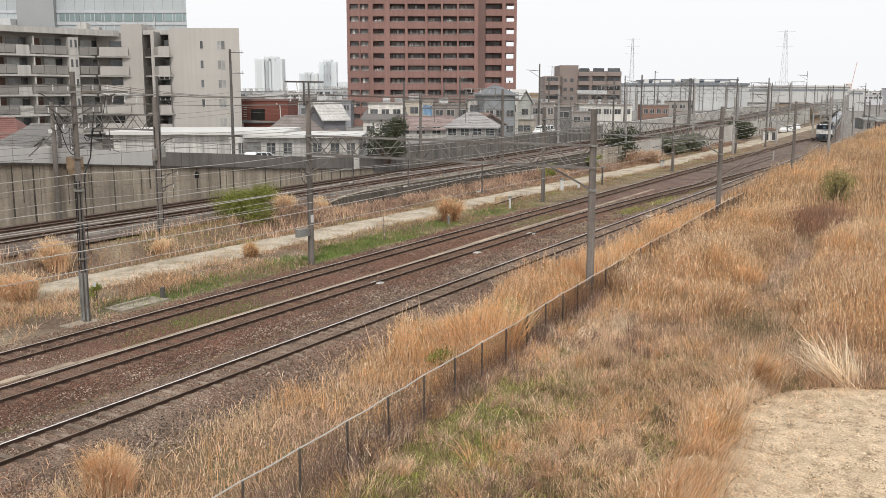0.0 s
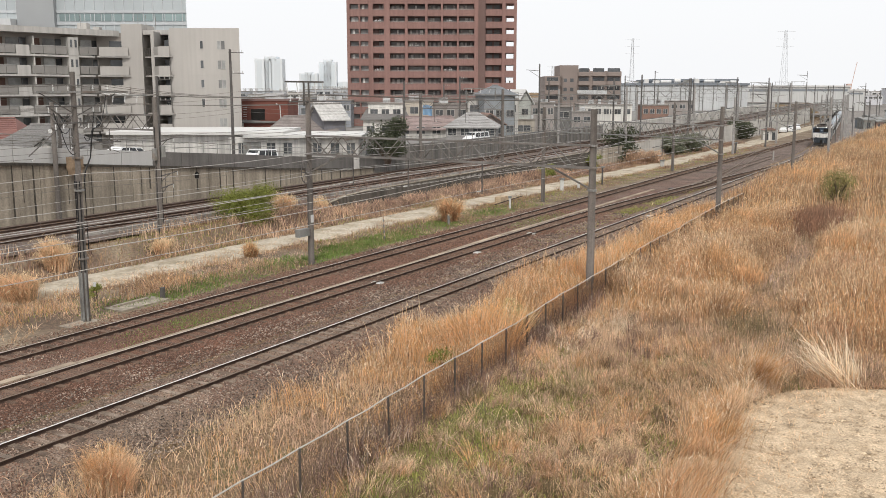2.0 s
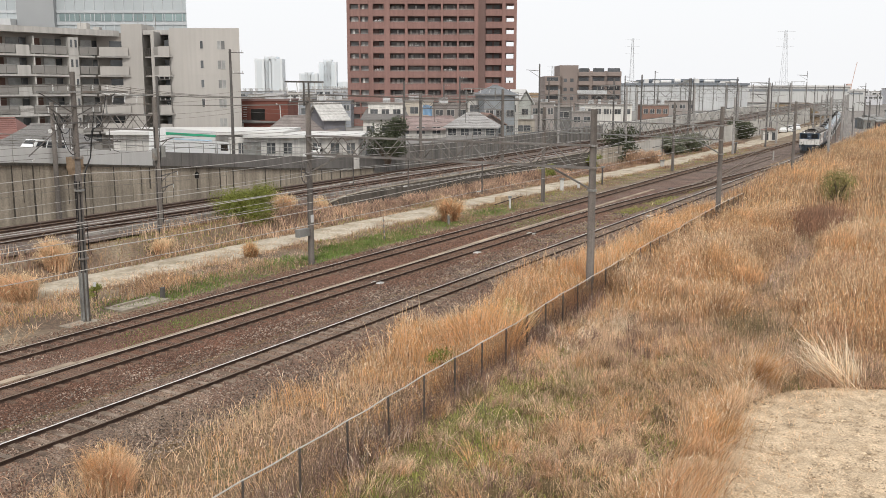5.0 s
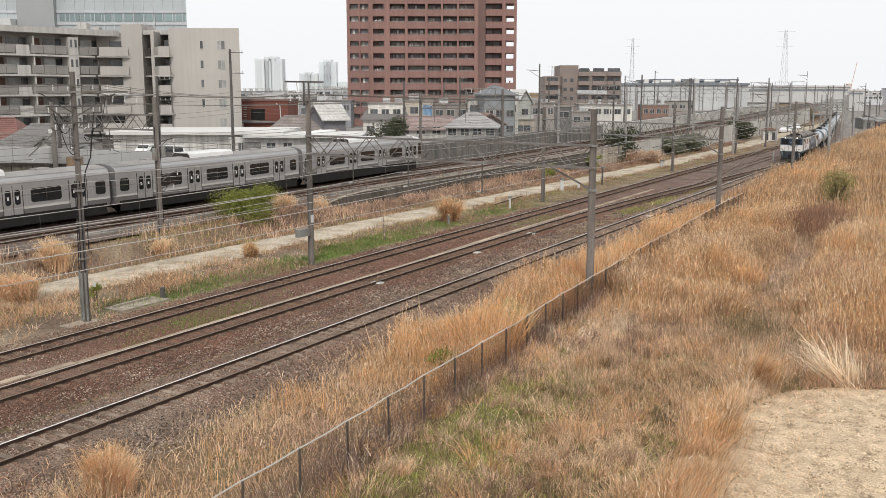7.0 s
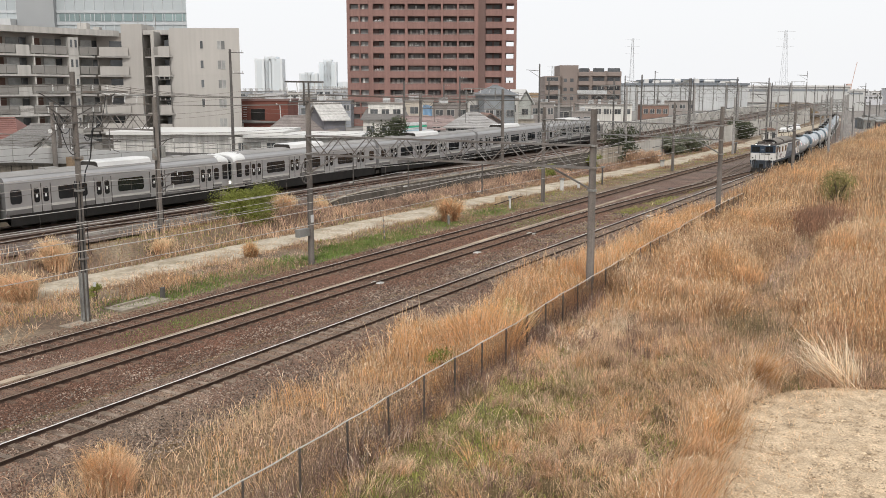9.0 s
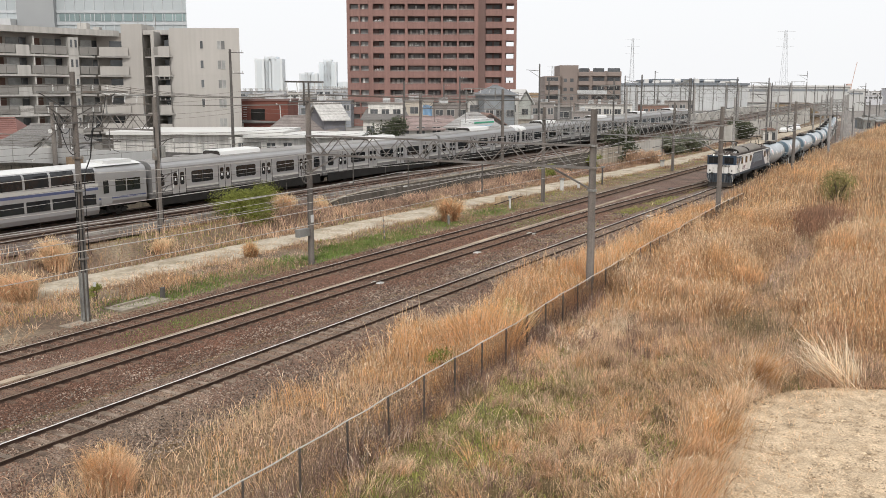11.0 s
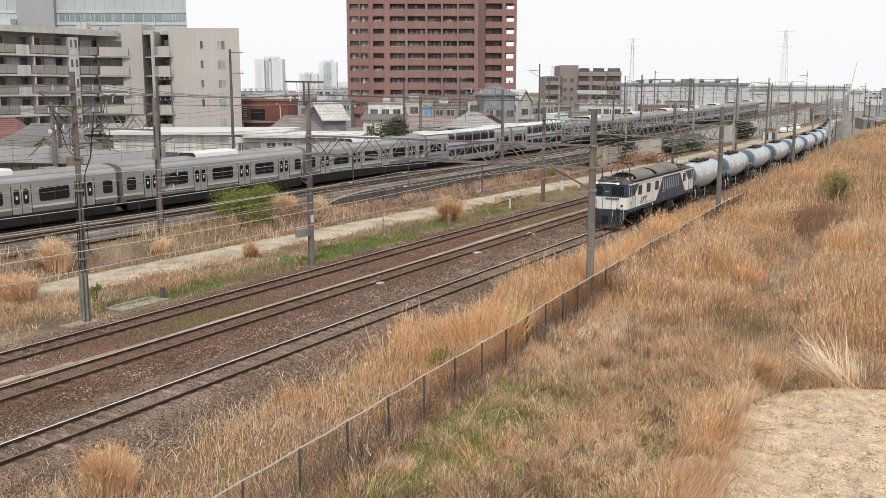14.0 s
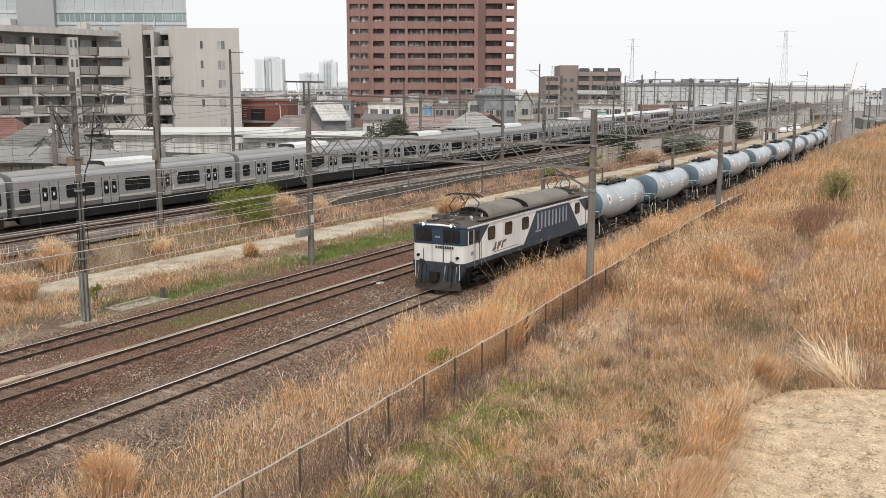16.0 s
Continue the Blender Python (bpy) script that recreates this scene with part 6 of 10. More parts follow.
    for x0, x1, y0, h in ((-46.6, -45.4, 124, 1.1), (-45.0, -44.2, 125, 0.7), (-30.6, -29.9, 124, 0.3)):
        s.box(x0, x1, y0, y0 + 1.2, 17.2, 17.25 + h)
    part("roof_tank", s, M["apartment_slab"], ob)
    s = Solid()
    for x in (-38.2, -37.2, -36.0, -45.4):
        s.tube([(x, 122, 17.2), (x, 122, 19.2)], 0.03, 5)
    part("aerial", s, M["steel"], ob)


build_apartment()


def build_glass_hall():
    ob = thing("glazed_hall", "pale glass-walled industrial building behind the apartments", "building", m=TOWN)
    s = Solid()
    s.prism([(-100, 200), (-52.6, 200), (-60.0, 226), (-100, 226)], "z", 1, 28.6)
    w = part("glass_wall", s, M["glass_hall"], ob)
    s = Solid()
    s.box(-120, -87.0, 196, 240, 1, 24.2)
    part("lower_hall", s, M["shed_white"], ob)
    for i in range(24):
        s = Solid()
        x = -99.5 + i * 2.0
        s.box(x, x + 0.14, 199.85, 200, 18, 28.6)
        part("mullion", s, M["steel_pale"], w)
    end_m = mat("grey_hall_end", (0.33, 0.34, 0.345), 0.6, vary=0.06, size=0.1, grain=0.04)
    s = Solid()
    s.box(-86.8, -79.2, 198.6, 199.8, 1, 30.2)
    part("end_wall", s, end_m, ob, "plain grey end wall")
    strip_m = mat("teal_strip_glass", (0.24, 0.31, 0.31), 0.25, vary=0.15, size=0.1, grain=0.04, objrand=0.2)
    for i in range(12):
        s = Solid()
        s.box(-78.6 + i * 2.17, -76.7 + i * 2.17, 199.86, 199.98, 24.0, 25.4)
        part("strip_window", s, strip_m, w)
    for z in (23.2, 25.6):
        s = Solid()
        s.box(-100, -52.6, 199.8, 199.95, z, z + 0.5)
        part("sill_band", s, M["steel_pale"], w)
    s = Solid()
    for x in range(-86, -54, 4):
        s.tube([(x, 205, 28.6), (x, 205, 29.8)], 0.05, 5)
    s.tube([(-87, 205, 29.8), (-54, 205, 29.8)], 0.05, 5)
    part("roof_railing", s, M["steel"], ob)


build_glass_hall()


def build_brick_tower():
    """Tall red-brown tiled residential tower, balconies recessed between brick piers."""
    ob = thing("residential_tower", "tall red-brown tiled residential tower with rows of recessed balconies", "apartment tower", m=TOWN)
    P, Z0, N = 2.43, 3.3, 15
    Y = 196.0
    TP = mat("tower_pane", (0.25, 0.245, 0.24), 0.3, vary=0.3, size=0.4, objrand=0.5)
    rail = mat("tower_rail_glass", (0.22, 0.185, 0.17), 0.3, vary=0.2, objrand=0.3)
    net = mat("net_curtain", (0.62, 0.6, 0.57), 0.6, vary=0.2, objrand=0.35)
    laundry = mat("white_laundry", (0.6, 0.6, 0.6), 0.8, vary=0.15)
    # inner walls darker brown than the piers, deepening the recesses in colour
    s = Solid()
    s.box(-14.0, 8.0, Y + 1.7, Y + 22, 1, Z0 + P * N + 1)
    s.box(-19.3, -13.0, Y + 1.0, Y + 20, 1, Z0 + P * N + 1)
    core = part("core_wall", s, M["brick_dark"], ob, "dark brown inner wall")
    # (x0, x1, depth of recess) of each bay from the narrow wing to the far end
    bays = [(-14.1, -11.9, 0), (-10.7, -7.7, 1), (-7.1, -3.6, 1), (-3.1, -0.4, 1), (0.0, 2.8, 1), (3.2, 6.3, 1)]
    for x0, x1 in ((-14.6, -14.1), (-11.9, -10.7), (-7.7, -7.1), (-3.6, -3.1), (-0.4, 0.0), (2.8, 3.2), (6.3, 7.1)):
        s = Solid()
        s.box(x0, x1, Y - 0.25, Y + 1.8, 1, Z0 + P * N + 0.6)
        part("pier", s, M["brick"], ob)
    for k in range(N):
        z = Z0 + P * k
        for i, (x0, x1, d) in enumerate(bays):
            s = Solid()
            s.box(x0, x1, Y - 0.1, Y + 0.1, z - 0.55, z + 0.72)
            s.box(x0, x1, Y, Y + 1.7, z - 0.3, z - 0.1)
            sp = part("balcony_front", s, M["brick"], ob)
            s = Solid()
            s.box(x0 + 0.15, x1 - 0.15, Y + 1.6, Y + 1.68, z - 0.05, z + 1.7)
            part("glazing", s, TP, sp)
            for j in range(3):
                if (k * 5 + i * 3 + j * 4 + (k * i) % 5) % 7 < 5:
                    s = Solid()
                    a = x0 + 0.2 + (x1 - x0) * (0.04 + 0.29 * j + 0.03 * ((k + j) % 3))
                    s.box(a, a + (x1 - x0) * (0.1 + 0.05 * ((k + i + j) % 3)), Y + 1.55, Y + 1.6, z - 0.05, z + 1.65)
                    part("curtain", s, net, sp, "pale net curtain")
            s = Solid()
            s.box(x0 + 0.02, x1 - 0.02, Y - 0.06, Y - 0.02, z + 0.74, z + 0.92)
            part("hand_rail", s, rail, sp)
            if (k * 7 + i * 5 + k * i) % 4 == 0:
                s = Solid()
                for j in range(4):
                    a = x0 + 0.3 + 0.33 * j * (1 + 0.3 * ((k * 3 + i) % 3)) + 0.1 * ((k + i) % 4)
                    s.box(a, a + 0.12 + 0.07 * ((k + i + j) % 3), Y + 0.5, Y + 0.53, z + 0.72 - 0.12 * ((j + k) % 3), z + 1.2 + 0.1 * (j % 2))
                part("laundry", s, laundry, sp, "white laundry hung to dry")
        # the narrow wing
        s = Solid()
        s.box(-19.35, -14.6, Y + 0.3, Y + 0.5, z - 0.55, z + 0.85)
        wing = part("wing_spandrel", s, M["brick"], ob)
        for a in (-18.6, -16.6):
            s = Solid()
            s.box(a, a + 1.5, Y + 0.95, Y + 1.0, z + 0.85, z + 1.75)
            part("window_pane", s, TP, wing)
            if (k + int(a)) % 3:
                s = Solid()
                s.box(a + 0.3, a + 0.75, Y + 0.9, Y + 0.94, z + 0.85, z + 1.75)
                part("curtain", s, net, wing)
        # the far end: galleries open to the sky at the corner
        s = Solid()
        s.box(8.6, 14.85, Y + 0.2, Y + 0.38, z - 0.45, z + 0.85)
        s.box(8.6, 14.85, Y + 0.3, Y + 6, z - 0.45, z - 0.25)
        g = part("gallery_front", s, M["brick"], ob)
        for a in (8.9, 10.4):
            s = Solid()
            s.box(a, a + 1.1, Y + 1.9, Y + 1.96, z + 0.1, z + 1.75)
            part("glazing", s, TP, g)
    s = Solid()
    s.box(8.6, 12.9, Y + 2.0, Y + 20, 1, Z0 + P * N + 1)
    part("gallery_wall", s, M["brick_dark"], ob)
    for x0, x1 in ((-19.4, -18.8), (-17.0, -16.7), (-15.1, -14.6)):
        s = Solid()
        s.box(x0, x1, Y + 0.25, Y + 1.1, 1, Z0 + P * N + 0.6)
        part("pier", s, M["brick"], ob)
    for x0, x1 in ((11.9, 12.6), (14.3, 14.85)):
        s = Solid()
        s.box(x0, x1, Y + 0.1, Y + 0.7, 1, Z0 + P * N + 0.6)
        part("pier", s, M["brick"], ob)
    s = Solid()
    s.box(7.1, 8.6, Y + 0.9, Y + 20, 1, Z0 + P * N + 1)
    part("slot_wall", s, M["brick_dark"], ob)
    s = Solid()
    s.box(-19.4, 14.9, Y, Y + 22, Z0 + P * N + 0.6, Z0 + P * N + 1.5)
    part("roof", s, M["brick"], ob)


build_brick_tower()


def far_tower(x, y, w, top, steps, label):
    ob = thing("distant_tower", label, "tower block", "distant towers", m=TOWN)
    for i, (dx0, dx1, h) in enumerate(steps):
        s = Solid()
        s.box(x + dx0 * w, x + dx1 * w, y, y + w * 0.7, 0, top * h)
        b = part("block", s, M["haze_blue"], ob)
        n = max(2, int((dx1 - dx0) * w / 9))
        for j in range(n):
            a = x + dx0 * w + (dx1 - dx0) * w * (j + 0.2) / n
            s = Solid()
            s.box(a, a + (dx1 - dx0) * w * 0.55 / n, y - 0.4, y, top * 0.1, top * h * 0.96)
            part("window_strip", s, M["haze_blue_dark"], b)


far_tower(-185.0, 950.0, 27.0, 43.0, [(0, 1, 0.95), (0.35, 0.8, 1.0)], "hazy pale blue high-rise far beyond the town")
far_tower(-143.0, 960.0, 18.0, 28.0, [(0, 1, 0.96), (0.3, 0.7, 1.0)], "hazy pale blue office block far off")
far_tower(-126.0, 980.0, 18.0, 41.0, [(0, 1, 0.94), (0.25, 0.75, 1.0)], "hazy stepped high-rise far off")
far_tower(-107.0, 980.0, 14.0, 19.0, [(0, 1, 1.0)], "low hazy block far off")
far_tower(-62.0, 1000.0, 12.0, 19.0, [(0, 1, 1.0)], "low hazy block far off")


def build_taupe_block():
    ob = thing("mid_rise_block", "taupe tiled mid-rise block with stepped roof and balconies", "apartment building", m=TOWN)
    Y = 250.0
    for x0, x1, z in ((26.6, 31.2, 13.6), (30.4, 35.2, 16.4), (35.0, 38.2, 15.4), (38.2, 46.4, 14.9)):
        s = Solid()
        s.box(x0, x1, Y + 1.2, Y + 14, 0, z)
        part("block", s, M["brown_tile"], ob)
    F = Face(26.6, Y, 46.4, Y)
    for k in range(6):
        z = 2.0 + 2.35 * k
        for a0, a1 in ((0.2, 3.6), (8.6, 11.5), (12.2, 15.5), (16.0, 19.6)):
            if k == 5 and a0 < 5:
                continue
            b = part("balcony", F.box(a0, a1, -1.2, 0.1, z - 0.12, z + 0.0), M["brown_tile"], ob)
            part("parapet", F.box(a0, a1, 0.0, 0.1, z, z + 0.95), M["brown_tile"], b)
            part("glazing", F.box(a0 + 0.2, a1 - 0.2, -1.2, -1.14, z + 0.1, z + 1.9), M["pane"], b)
        for a in (4.6, 6.3):
            if k < 5:
                window(ob, Face(31.2, Y + 1.2, 46, Y + 1.2), a - 4.4, a - 3.5, z + 0.7, z + 1.6, M["brown_tile"])


build_taupe_block()


def shed(x0, x1, y, depth, top, wall_m, roof_m, label, ribs=0, band=0.0, roof_over=0.4):
    ob = thing("warehouse", label, "warehouse", "warehouses", m=TOWN)
    s = Solid()
    s.box(x0, x1, y, y + depth, 0, top)
    w = part("wall", s, wall_m, ob)
    s = Solid()
    s.box(x0 - roof_over, x1 + roof_over, y - roof_over, y + depth + roof_over, top, top + 0.7)
    part("roof", s, roof_m, ob)
    for i in range(ribs):
        a = x0 + (x1 - x0) * (i + 0.5) / ribs
        s = Solid()
        s.box(a, a + 0.25, y - 0.12, y, 0, top)
        part("rib", s, M["steel"], w)
    if band:
        s = Solid()
        s.box(x0 + 1, x1 - 1, y - 0.05, y, top - band - 1, top - 1)
        part("window_band", s, M["shed_blue"], w)
    return ob


def roof_clutter(ob):
    """White ducts, vents and a stair head along the warehouse's front edge."""
    r = random.Random(31)
    x = 57.0
    while x < 93.0:
        w, h = r.uniform(1.0, 3.4), r.uniform(0.5, 1.5)
        s = Solid()
        if r.random() < 0.45:
            s.tube([(x, 301.2, 12.3 + h * 0.4), (x + w, 301.2, 12.3 + h * 0.4)], h * 0.5, 10)
            part("roof_duct", s, M["train_white"], ob, "round white duct")
        else:
            s.prism([(x, 12.2), (x + w, 12.2), (x + w, 12.2 + h * 0.8), (x + w * 0.8, 12.2 + h), (x + w * 0.2, 12.2 + h)], "y", 300.4, 302.2)
            part("roof_unit", s, M["roof_white"] if r.random() < 0.7 else M["steel"], ob)
        x += w + r.uniform(0.4, 2.2)
    for i in range(5):
        s = Solid()
        a = 60.0 + 7.0 * i
        s.tube([(a, 299.7, 0.0), (a, 299.7, 10.6), (a + 0.4, 300.3, 12.4)], 0.12, 6)
        part("down_pipe", s, M["steel"], ob)


roof_clutter(shed(56.0, 95.0, 300.0, 40, 11.5, M["shed_white"], M["shed_blue"], "long white clad warehouse with ducts along its roof edge", 9))
shed(70.0, 97.0, 318.0, 30, 13.0, M["shed_blue"], M["shed_blue"], "blue-grey clad warehouse behind the white one", 6)
# cladding paled so the haze lies in its colour
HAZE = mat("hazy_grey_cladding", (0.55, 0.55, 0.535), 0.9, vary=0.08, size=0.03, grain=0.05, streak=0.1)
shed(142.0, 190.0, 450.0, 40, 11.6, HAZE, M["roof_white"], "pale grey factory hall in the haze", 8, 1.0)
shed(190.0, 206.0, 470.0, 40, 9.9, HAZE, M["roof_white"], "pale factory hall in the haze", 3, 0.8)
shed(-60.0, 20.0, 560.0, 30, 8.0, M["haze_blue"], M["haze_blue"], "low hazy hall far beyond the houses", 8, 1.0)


def house(x, y, w, d, z0, eave, ridge, wall_m, roof_m, label, turn=0.0, hip=0.0, windows=2, along=True):
    """Small dwelling: four walls, overhanging pitched roof, framed windows, a door hood."""
    ob = thing("house", label, "house", "houses", m=TOWN @ pose(x, y, 0, 0, 0, turn))
    s = Solid()
    s.box(-w / 2, w / 2, 0, d, z0, eave)
    if not hip:
        if along:
            s.prism([(-0.0, eave), (d, eave), (d / 2, ridge - 0.1)], "x", -w / 2, w / 2)
        else:
            s.prism([(-w / 2, eave), (w / 2, eave), (0, ridge - 0.1)], "y", 0, d)
    body = part("wall", s, wall_m, ob)
    s = Solid()
    o = 0.45
    if along:
        a, b = -w / 2 - o, w / 2 + o
        h = hip * d / 2
        P = [(a, -o, eave - 0.15), (b, -o, eave - 0.15), (b, d + o, eave - 0.15), (a, d + o, eave - 0.15), (a + h, d / 2, ridge), (b - h, d / 2, ridge)]
        P += [(p[0], p[1], p[2] - 0.16) for p in P]
        flat = [(0, 1, 5, 4), (2, 3, 4, 5), (7, 6, 10, 11), (9, 8, 11, 10), (6, 7, 1, 0), (8, 9, 3, 2)]
        ends = [(1, 2, 5), (3, 0, 4), (7, 8, 2, 1), (9, 6, 0, 3)] if hip else [(7, 1, 5, 11), (11, 5, 2, 8), (9, 3, 4, 10), (10, 4, 0, 6)]
        s.add(P, flat + ends)
    else:
        P = [(-w / 2 - o, -o, eave - 0.15), (-w / 2 - o, d + o, eave - 0.15), (w / 2 + o, d + o, eave - 0.15), (w / 2 + o, -o, eave - 0.15), (0, -o + hip * w / 2, ridge), (0, d + o - hip * w / 2, ridge)]
        P += [(p[0], p[1], p[2] - 0.16) for p in P]
        flat = [(0, 4, 5, 1), (2, 5, 4, 3), (6, 7, 11, 10), (8, 9, 10, 11), (6, 0, 1, 7), (8, 2, 3, 9)]
        ends = [(1, 5, 2), (3, 4, 0), (7, 1, 2, 8), (9, 3, 0, 6)] if hip else [(9, 3, 4, 10), (10, 4, 0, 6), (7, 1, 5, 11), (11, 5, 2, 8)]
        s.add(P, flat + ends)
    roof = part("roof", s, roof_m, ob)
    n = int(math.hypot(d / 2, ridge - eave) / 0.4)
    if along and n > 2:
        s = Solid()
        s.tube([(-w / 2 - 0.4 + hip * d / 2, d / 2, ridge + 0.03), (w / 2 + 0.4 - hip * d / 2, d / 2, ridge + 0.03)], 0.12, 6)
        part("ridge_cap", s, roof_m, roof)
        for i in range(1, n):
            f = i / n
            s = Solid()
            yy, zz = -o + (d / 2 + o) * f, eave - 0.15 + (ridge - eave + 0.15) * f
            hh = hip * d / 2 * f
            s.beam((-w / 2 - o + hh + 0.05, yy, zz + 0.01), (w / 2 + o - hh - 0.05, yy, zz + 0.01), 0.07, 0.06)
            part("tile_course", s, roof_m, roof)
    f = Face(-w / 2, 0, w / 2, 0)
    for i in range(windows):
        c = w * (i + 0.5) / windows
        for k in range(max(1, int((eave - z0) / 2.4))):
            window(body, f, c - 0.6, c + 0.6, z0 + 0.9 + 2.4 * k, z0 + 1.9 + 2.4 * k, M["apartment_slab"], split=2)
    s = Solid()
    s.tube([(w / 2 - 0.1, -0.08, z0), (w / 2 - 0.1, -0.08, eave - 0.2)], 0.05, 6)
    part("downpipe", s, M["steel"], ob)
    return ob


W, B, T, TB, RW = M["house_white"], M["house_beige"], M["roof_tile"], M["roof_brown"], M["roof_white"]
house(-34.4, 80.0, 6.4, 8.0, 2.5, 5.3, 6.9, W, T, "pale house with a grey tiled hip roof", 8, 0.6, 3)
house(-32.6, 78.4, 3.4, 5.0, 2.5, 4.7, 6.2, W, T, "small white gabled annexe", 0, 0, 1, False)
house(-42.4, 85.0, 8.0, 8.0, 2.5, 5.7, 7.3, B, mat("red_sheet_roof", (0.2, 0.1, 0.085), 0.7, vary=0.15), "house with a faded red roof", 10, 0.3, 3)
house(-13.3, 118.0, 3.0, 4.2, 2.5, 6.5, 8.3, mat("grey_gable", (0.2, 0.195, 0.21), 0.85, vary=0.1), mat("worn_sheet_roof", (0.52, 0.505, 0.48), 0.7, vary=0.15, size=0.5, streak=0.2), "grey gabled house with a worn pale sheet roof", 33, 0, 2)
house(-17.0, 117.0, 8.0, 8.0, 2.5, 5.1, 6.7, B, mat("grey_brown_tile", (0.24, 0.21, 0.195), 0.8, vary=0.15, fine=7), "low house with a grey-brown tiled roof", 10, 0.5, 3)
house(-26.0, 125.0, 9.0, 7.0, 2.5, 6.0, 8.0, W, T, "white house with a grey tiled roof", 4, 0.3, 3)
house(-2.2, 146.0, 9.6, 8.0, 2.5, 4.2, 5.9, W, mat("faded_pink_tile", (0.29, 0.225, 0.21), 0.8, vary=0.15, fine=7), "low house with a faded pink-brown tiled roof", 5, 0.3, 4)
house(4.1, 140.0, 7.4, 7.0, 2.5, 4.75, 6.6, mat("grey_wall_house", (0.3, 0.29, 0.28), 0.85, vary=0.1), mat("pale_grey_tile", (0.33, 0.32, 0.31), 0.8, vary=0.12, fine=7), "grey house with a pale grey hip roof", -6, 0.9, 4)
house(-9.0, 150.0, 7.0, 8.0, 2.5, 5.6, 6.9, W, T, "pale house with a grey roof behind others", 3, 0.2, 3)
house(9.0, 152.0, 5.0, 7.0, 2.5, 9.4, 10.7, mat("grey_blue_house", (0.27, 0.29, 0.3), 0.7, vary=0.1), mat("slate_roof", (0.2, 0.21, 0.22), 0.6, vary=0.1), "tall grey house with a slate roof", 10, 0.7, 3)
house(7.2, 147.0, 4.4, 5.0, 2.5, 4.9, 6.5, mat("brown_gable", (0.22, 0.185, 0.17), 0.85, vary=0.1), TB, "small brown gabled house behind the wall", 12, 0, 2, False)
house(14.0, 164.0, 2.4, 5.0, 2.5, 7.8, 10.1, mat("pale_green_wall", (0.42, 0.43, 0.4), 0.85, vary=0.1), RW, "narrow pale house with a steep sheet roof", 20, 0, 1, False)


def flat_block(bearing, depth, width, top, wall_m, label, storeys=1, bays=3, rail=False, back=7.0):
    """Flat-roofed block with a coping, window rows and a few rooftop boxes; bearing is the tangent of its direction
    from the camera's aim, chosen to fit its view.
    """
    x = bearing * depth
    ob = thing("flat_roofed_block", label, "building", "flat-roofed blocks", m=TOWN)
    s = Solid()
    s.box(x - width / 2, x + width / 2, depth, depth + back, 2.0, top)
    w = part("wall", s, wall_m, ob)
    s = Solid()
    s.box(x - width / 2 - 0.15, x + width / 2 + 0.15, depth - 0.15, depth + back + 0.15, top, top + 0.22)
    part("coping", s, M["recess"], ob)
    f = Face(x - width / 2, depth, x + width / 2, depth)
    for k in range(storeys):
        for i in range(bays):
            c = width * (i + 0.5) / bays
            z = top - 1.9 - 2.3 * k
            window(w, f, c - 0.32 * width / bays, c + 0.32 * width / bays, z, z + 1.05, M["apartment_slab"], split=2)
    s = Solid()
    r = random.Random(int(bearing * 1e4))
    for i in range(3):
        a = x + width * r.uniform(-0.4, 0.3)
        s.box(a, a + r.uniform(0.5, 1.2), depth + 1.5, depth + 2.5, top + 0.2, top + 0.2 + r.uniform(0.4, 1.0))
    part("roof_box", s, M["shed_white"], ob)
    if rail:
        s = Solid()
        n = int(width / 0.9)
        for i in range(n + 1):
            a = x - width / 2 + width * i / n
            s.box(a - 0.025, a + 0.025, depth, depth + 0.05, top + 0.2, top + 1.2)
        for z in (0.65, 1.15):
            s.box(x - width / 2, x + width / 2, depth, depth + 0.05, top + z, top + z + 0.06)
        part("roof_rail", s, M["steel"], ob)
    return ob


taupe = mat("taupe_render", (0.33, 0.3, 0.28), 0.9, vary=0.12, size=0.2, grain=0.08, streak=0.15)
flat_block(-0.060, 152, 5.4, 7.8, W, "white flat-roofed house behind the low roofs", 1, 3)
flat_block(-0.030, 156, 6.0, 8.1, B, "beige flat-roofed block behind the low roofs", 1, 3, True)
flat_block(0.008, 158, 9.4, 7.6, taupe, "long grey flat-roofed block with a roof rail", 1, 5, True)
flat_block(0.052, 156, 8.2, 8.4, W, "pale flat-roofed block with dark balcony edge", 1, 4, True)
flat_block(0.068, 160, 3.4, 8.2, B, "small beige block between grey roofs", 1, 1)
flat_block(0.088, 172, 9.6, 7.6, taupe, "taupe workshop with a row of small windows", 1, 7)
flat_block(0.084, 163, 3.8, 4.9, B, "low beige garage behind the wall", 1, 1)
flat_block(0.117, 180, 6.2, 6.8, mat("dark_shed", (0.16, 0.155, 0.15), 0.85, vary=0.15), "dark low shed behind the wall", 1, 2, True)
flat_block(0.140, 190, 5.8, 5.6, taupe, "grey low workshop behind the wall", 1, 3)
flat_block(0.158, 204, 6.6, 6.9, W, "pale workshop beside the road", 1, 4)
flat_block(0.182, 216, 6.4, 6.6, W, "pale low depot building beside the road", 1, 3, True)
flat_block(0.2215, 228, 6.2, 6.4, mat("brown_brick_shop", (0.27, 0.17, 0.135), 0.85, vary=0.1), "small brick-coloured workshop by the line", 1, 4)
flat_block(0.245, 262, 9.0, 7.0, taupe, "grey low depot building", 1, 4)


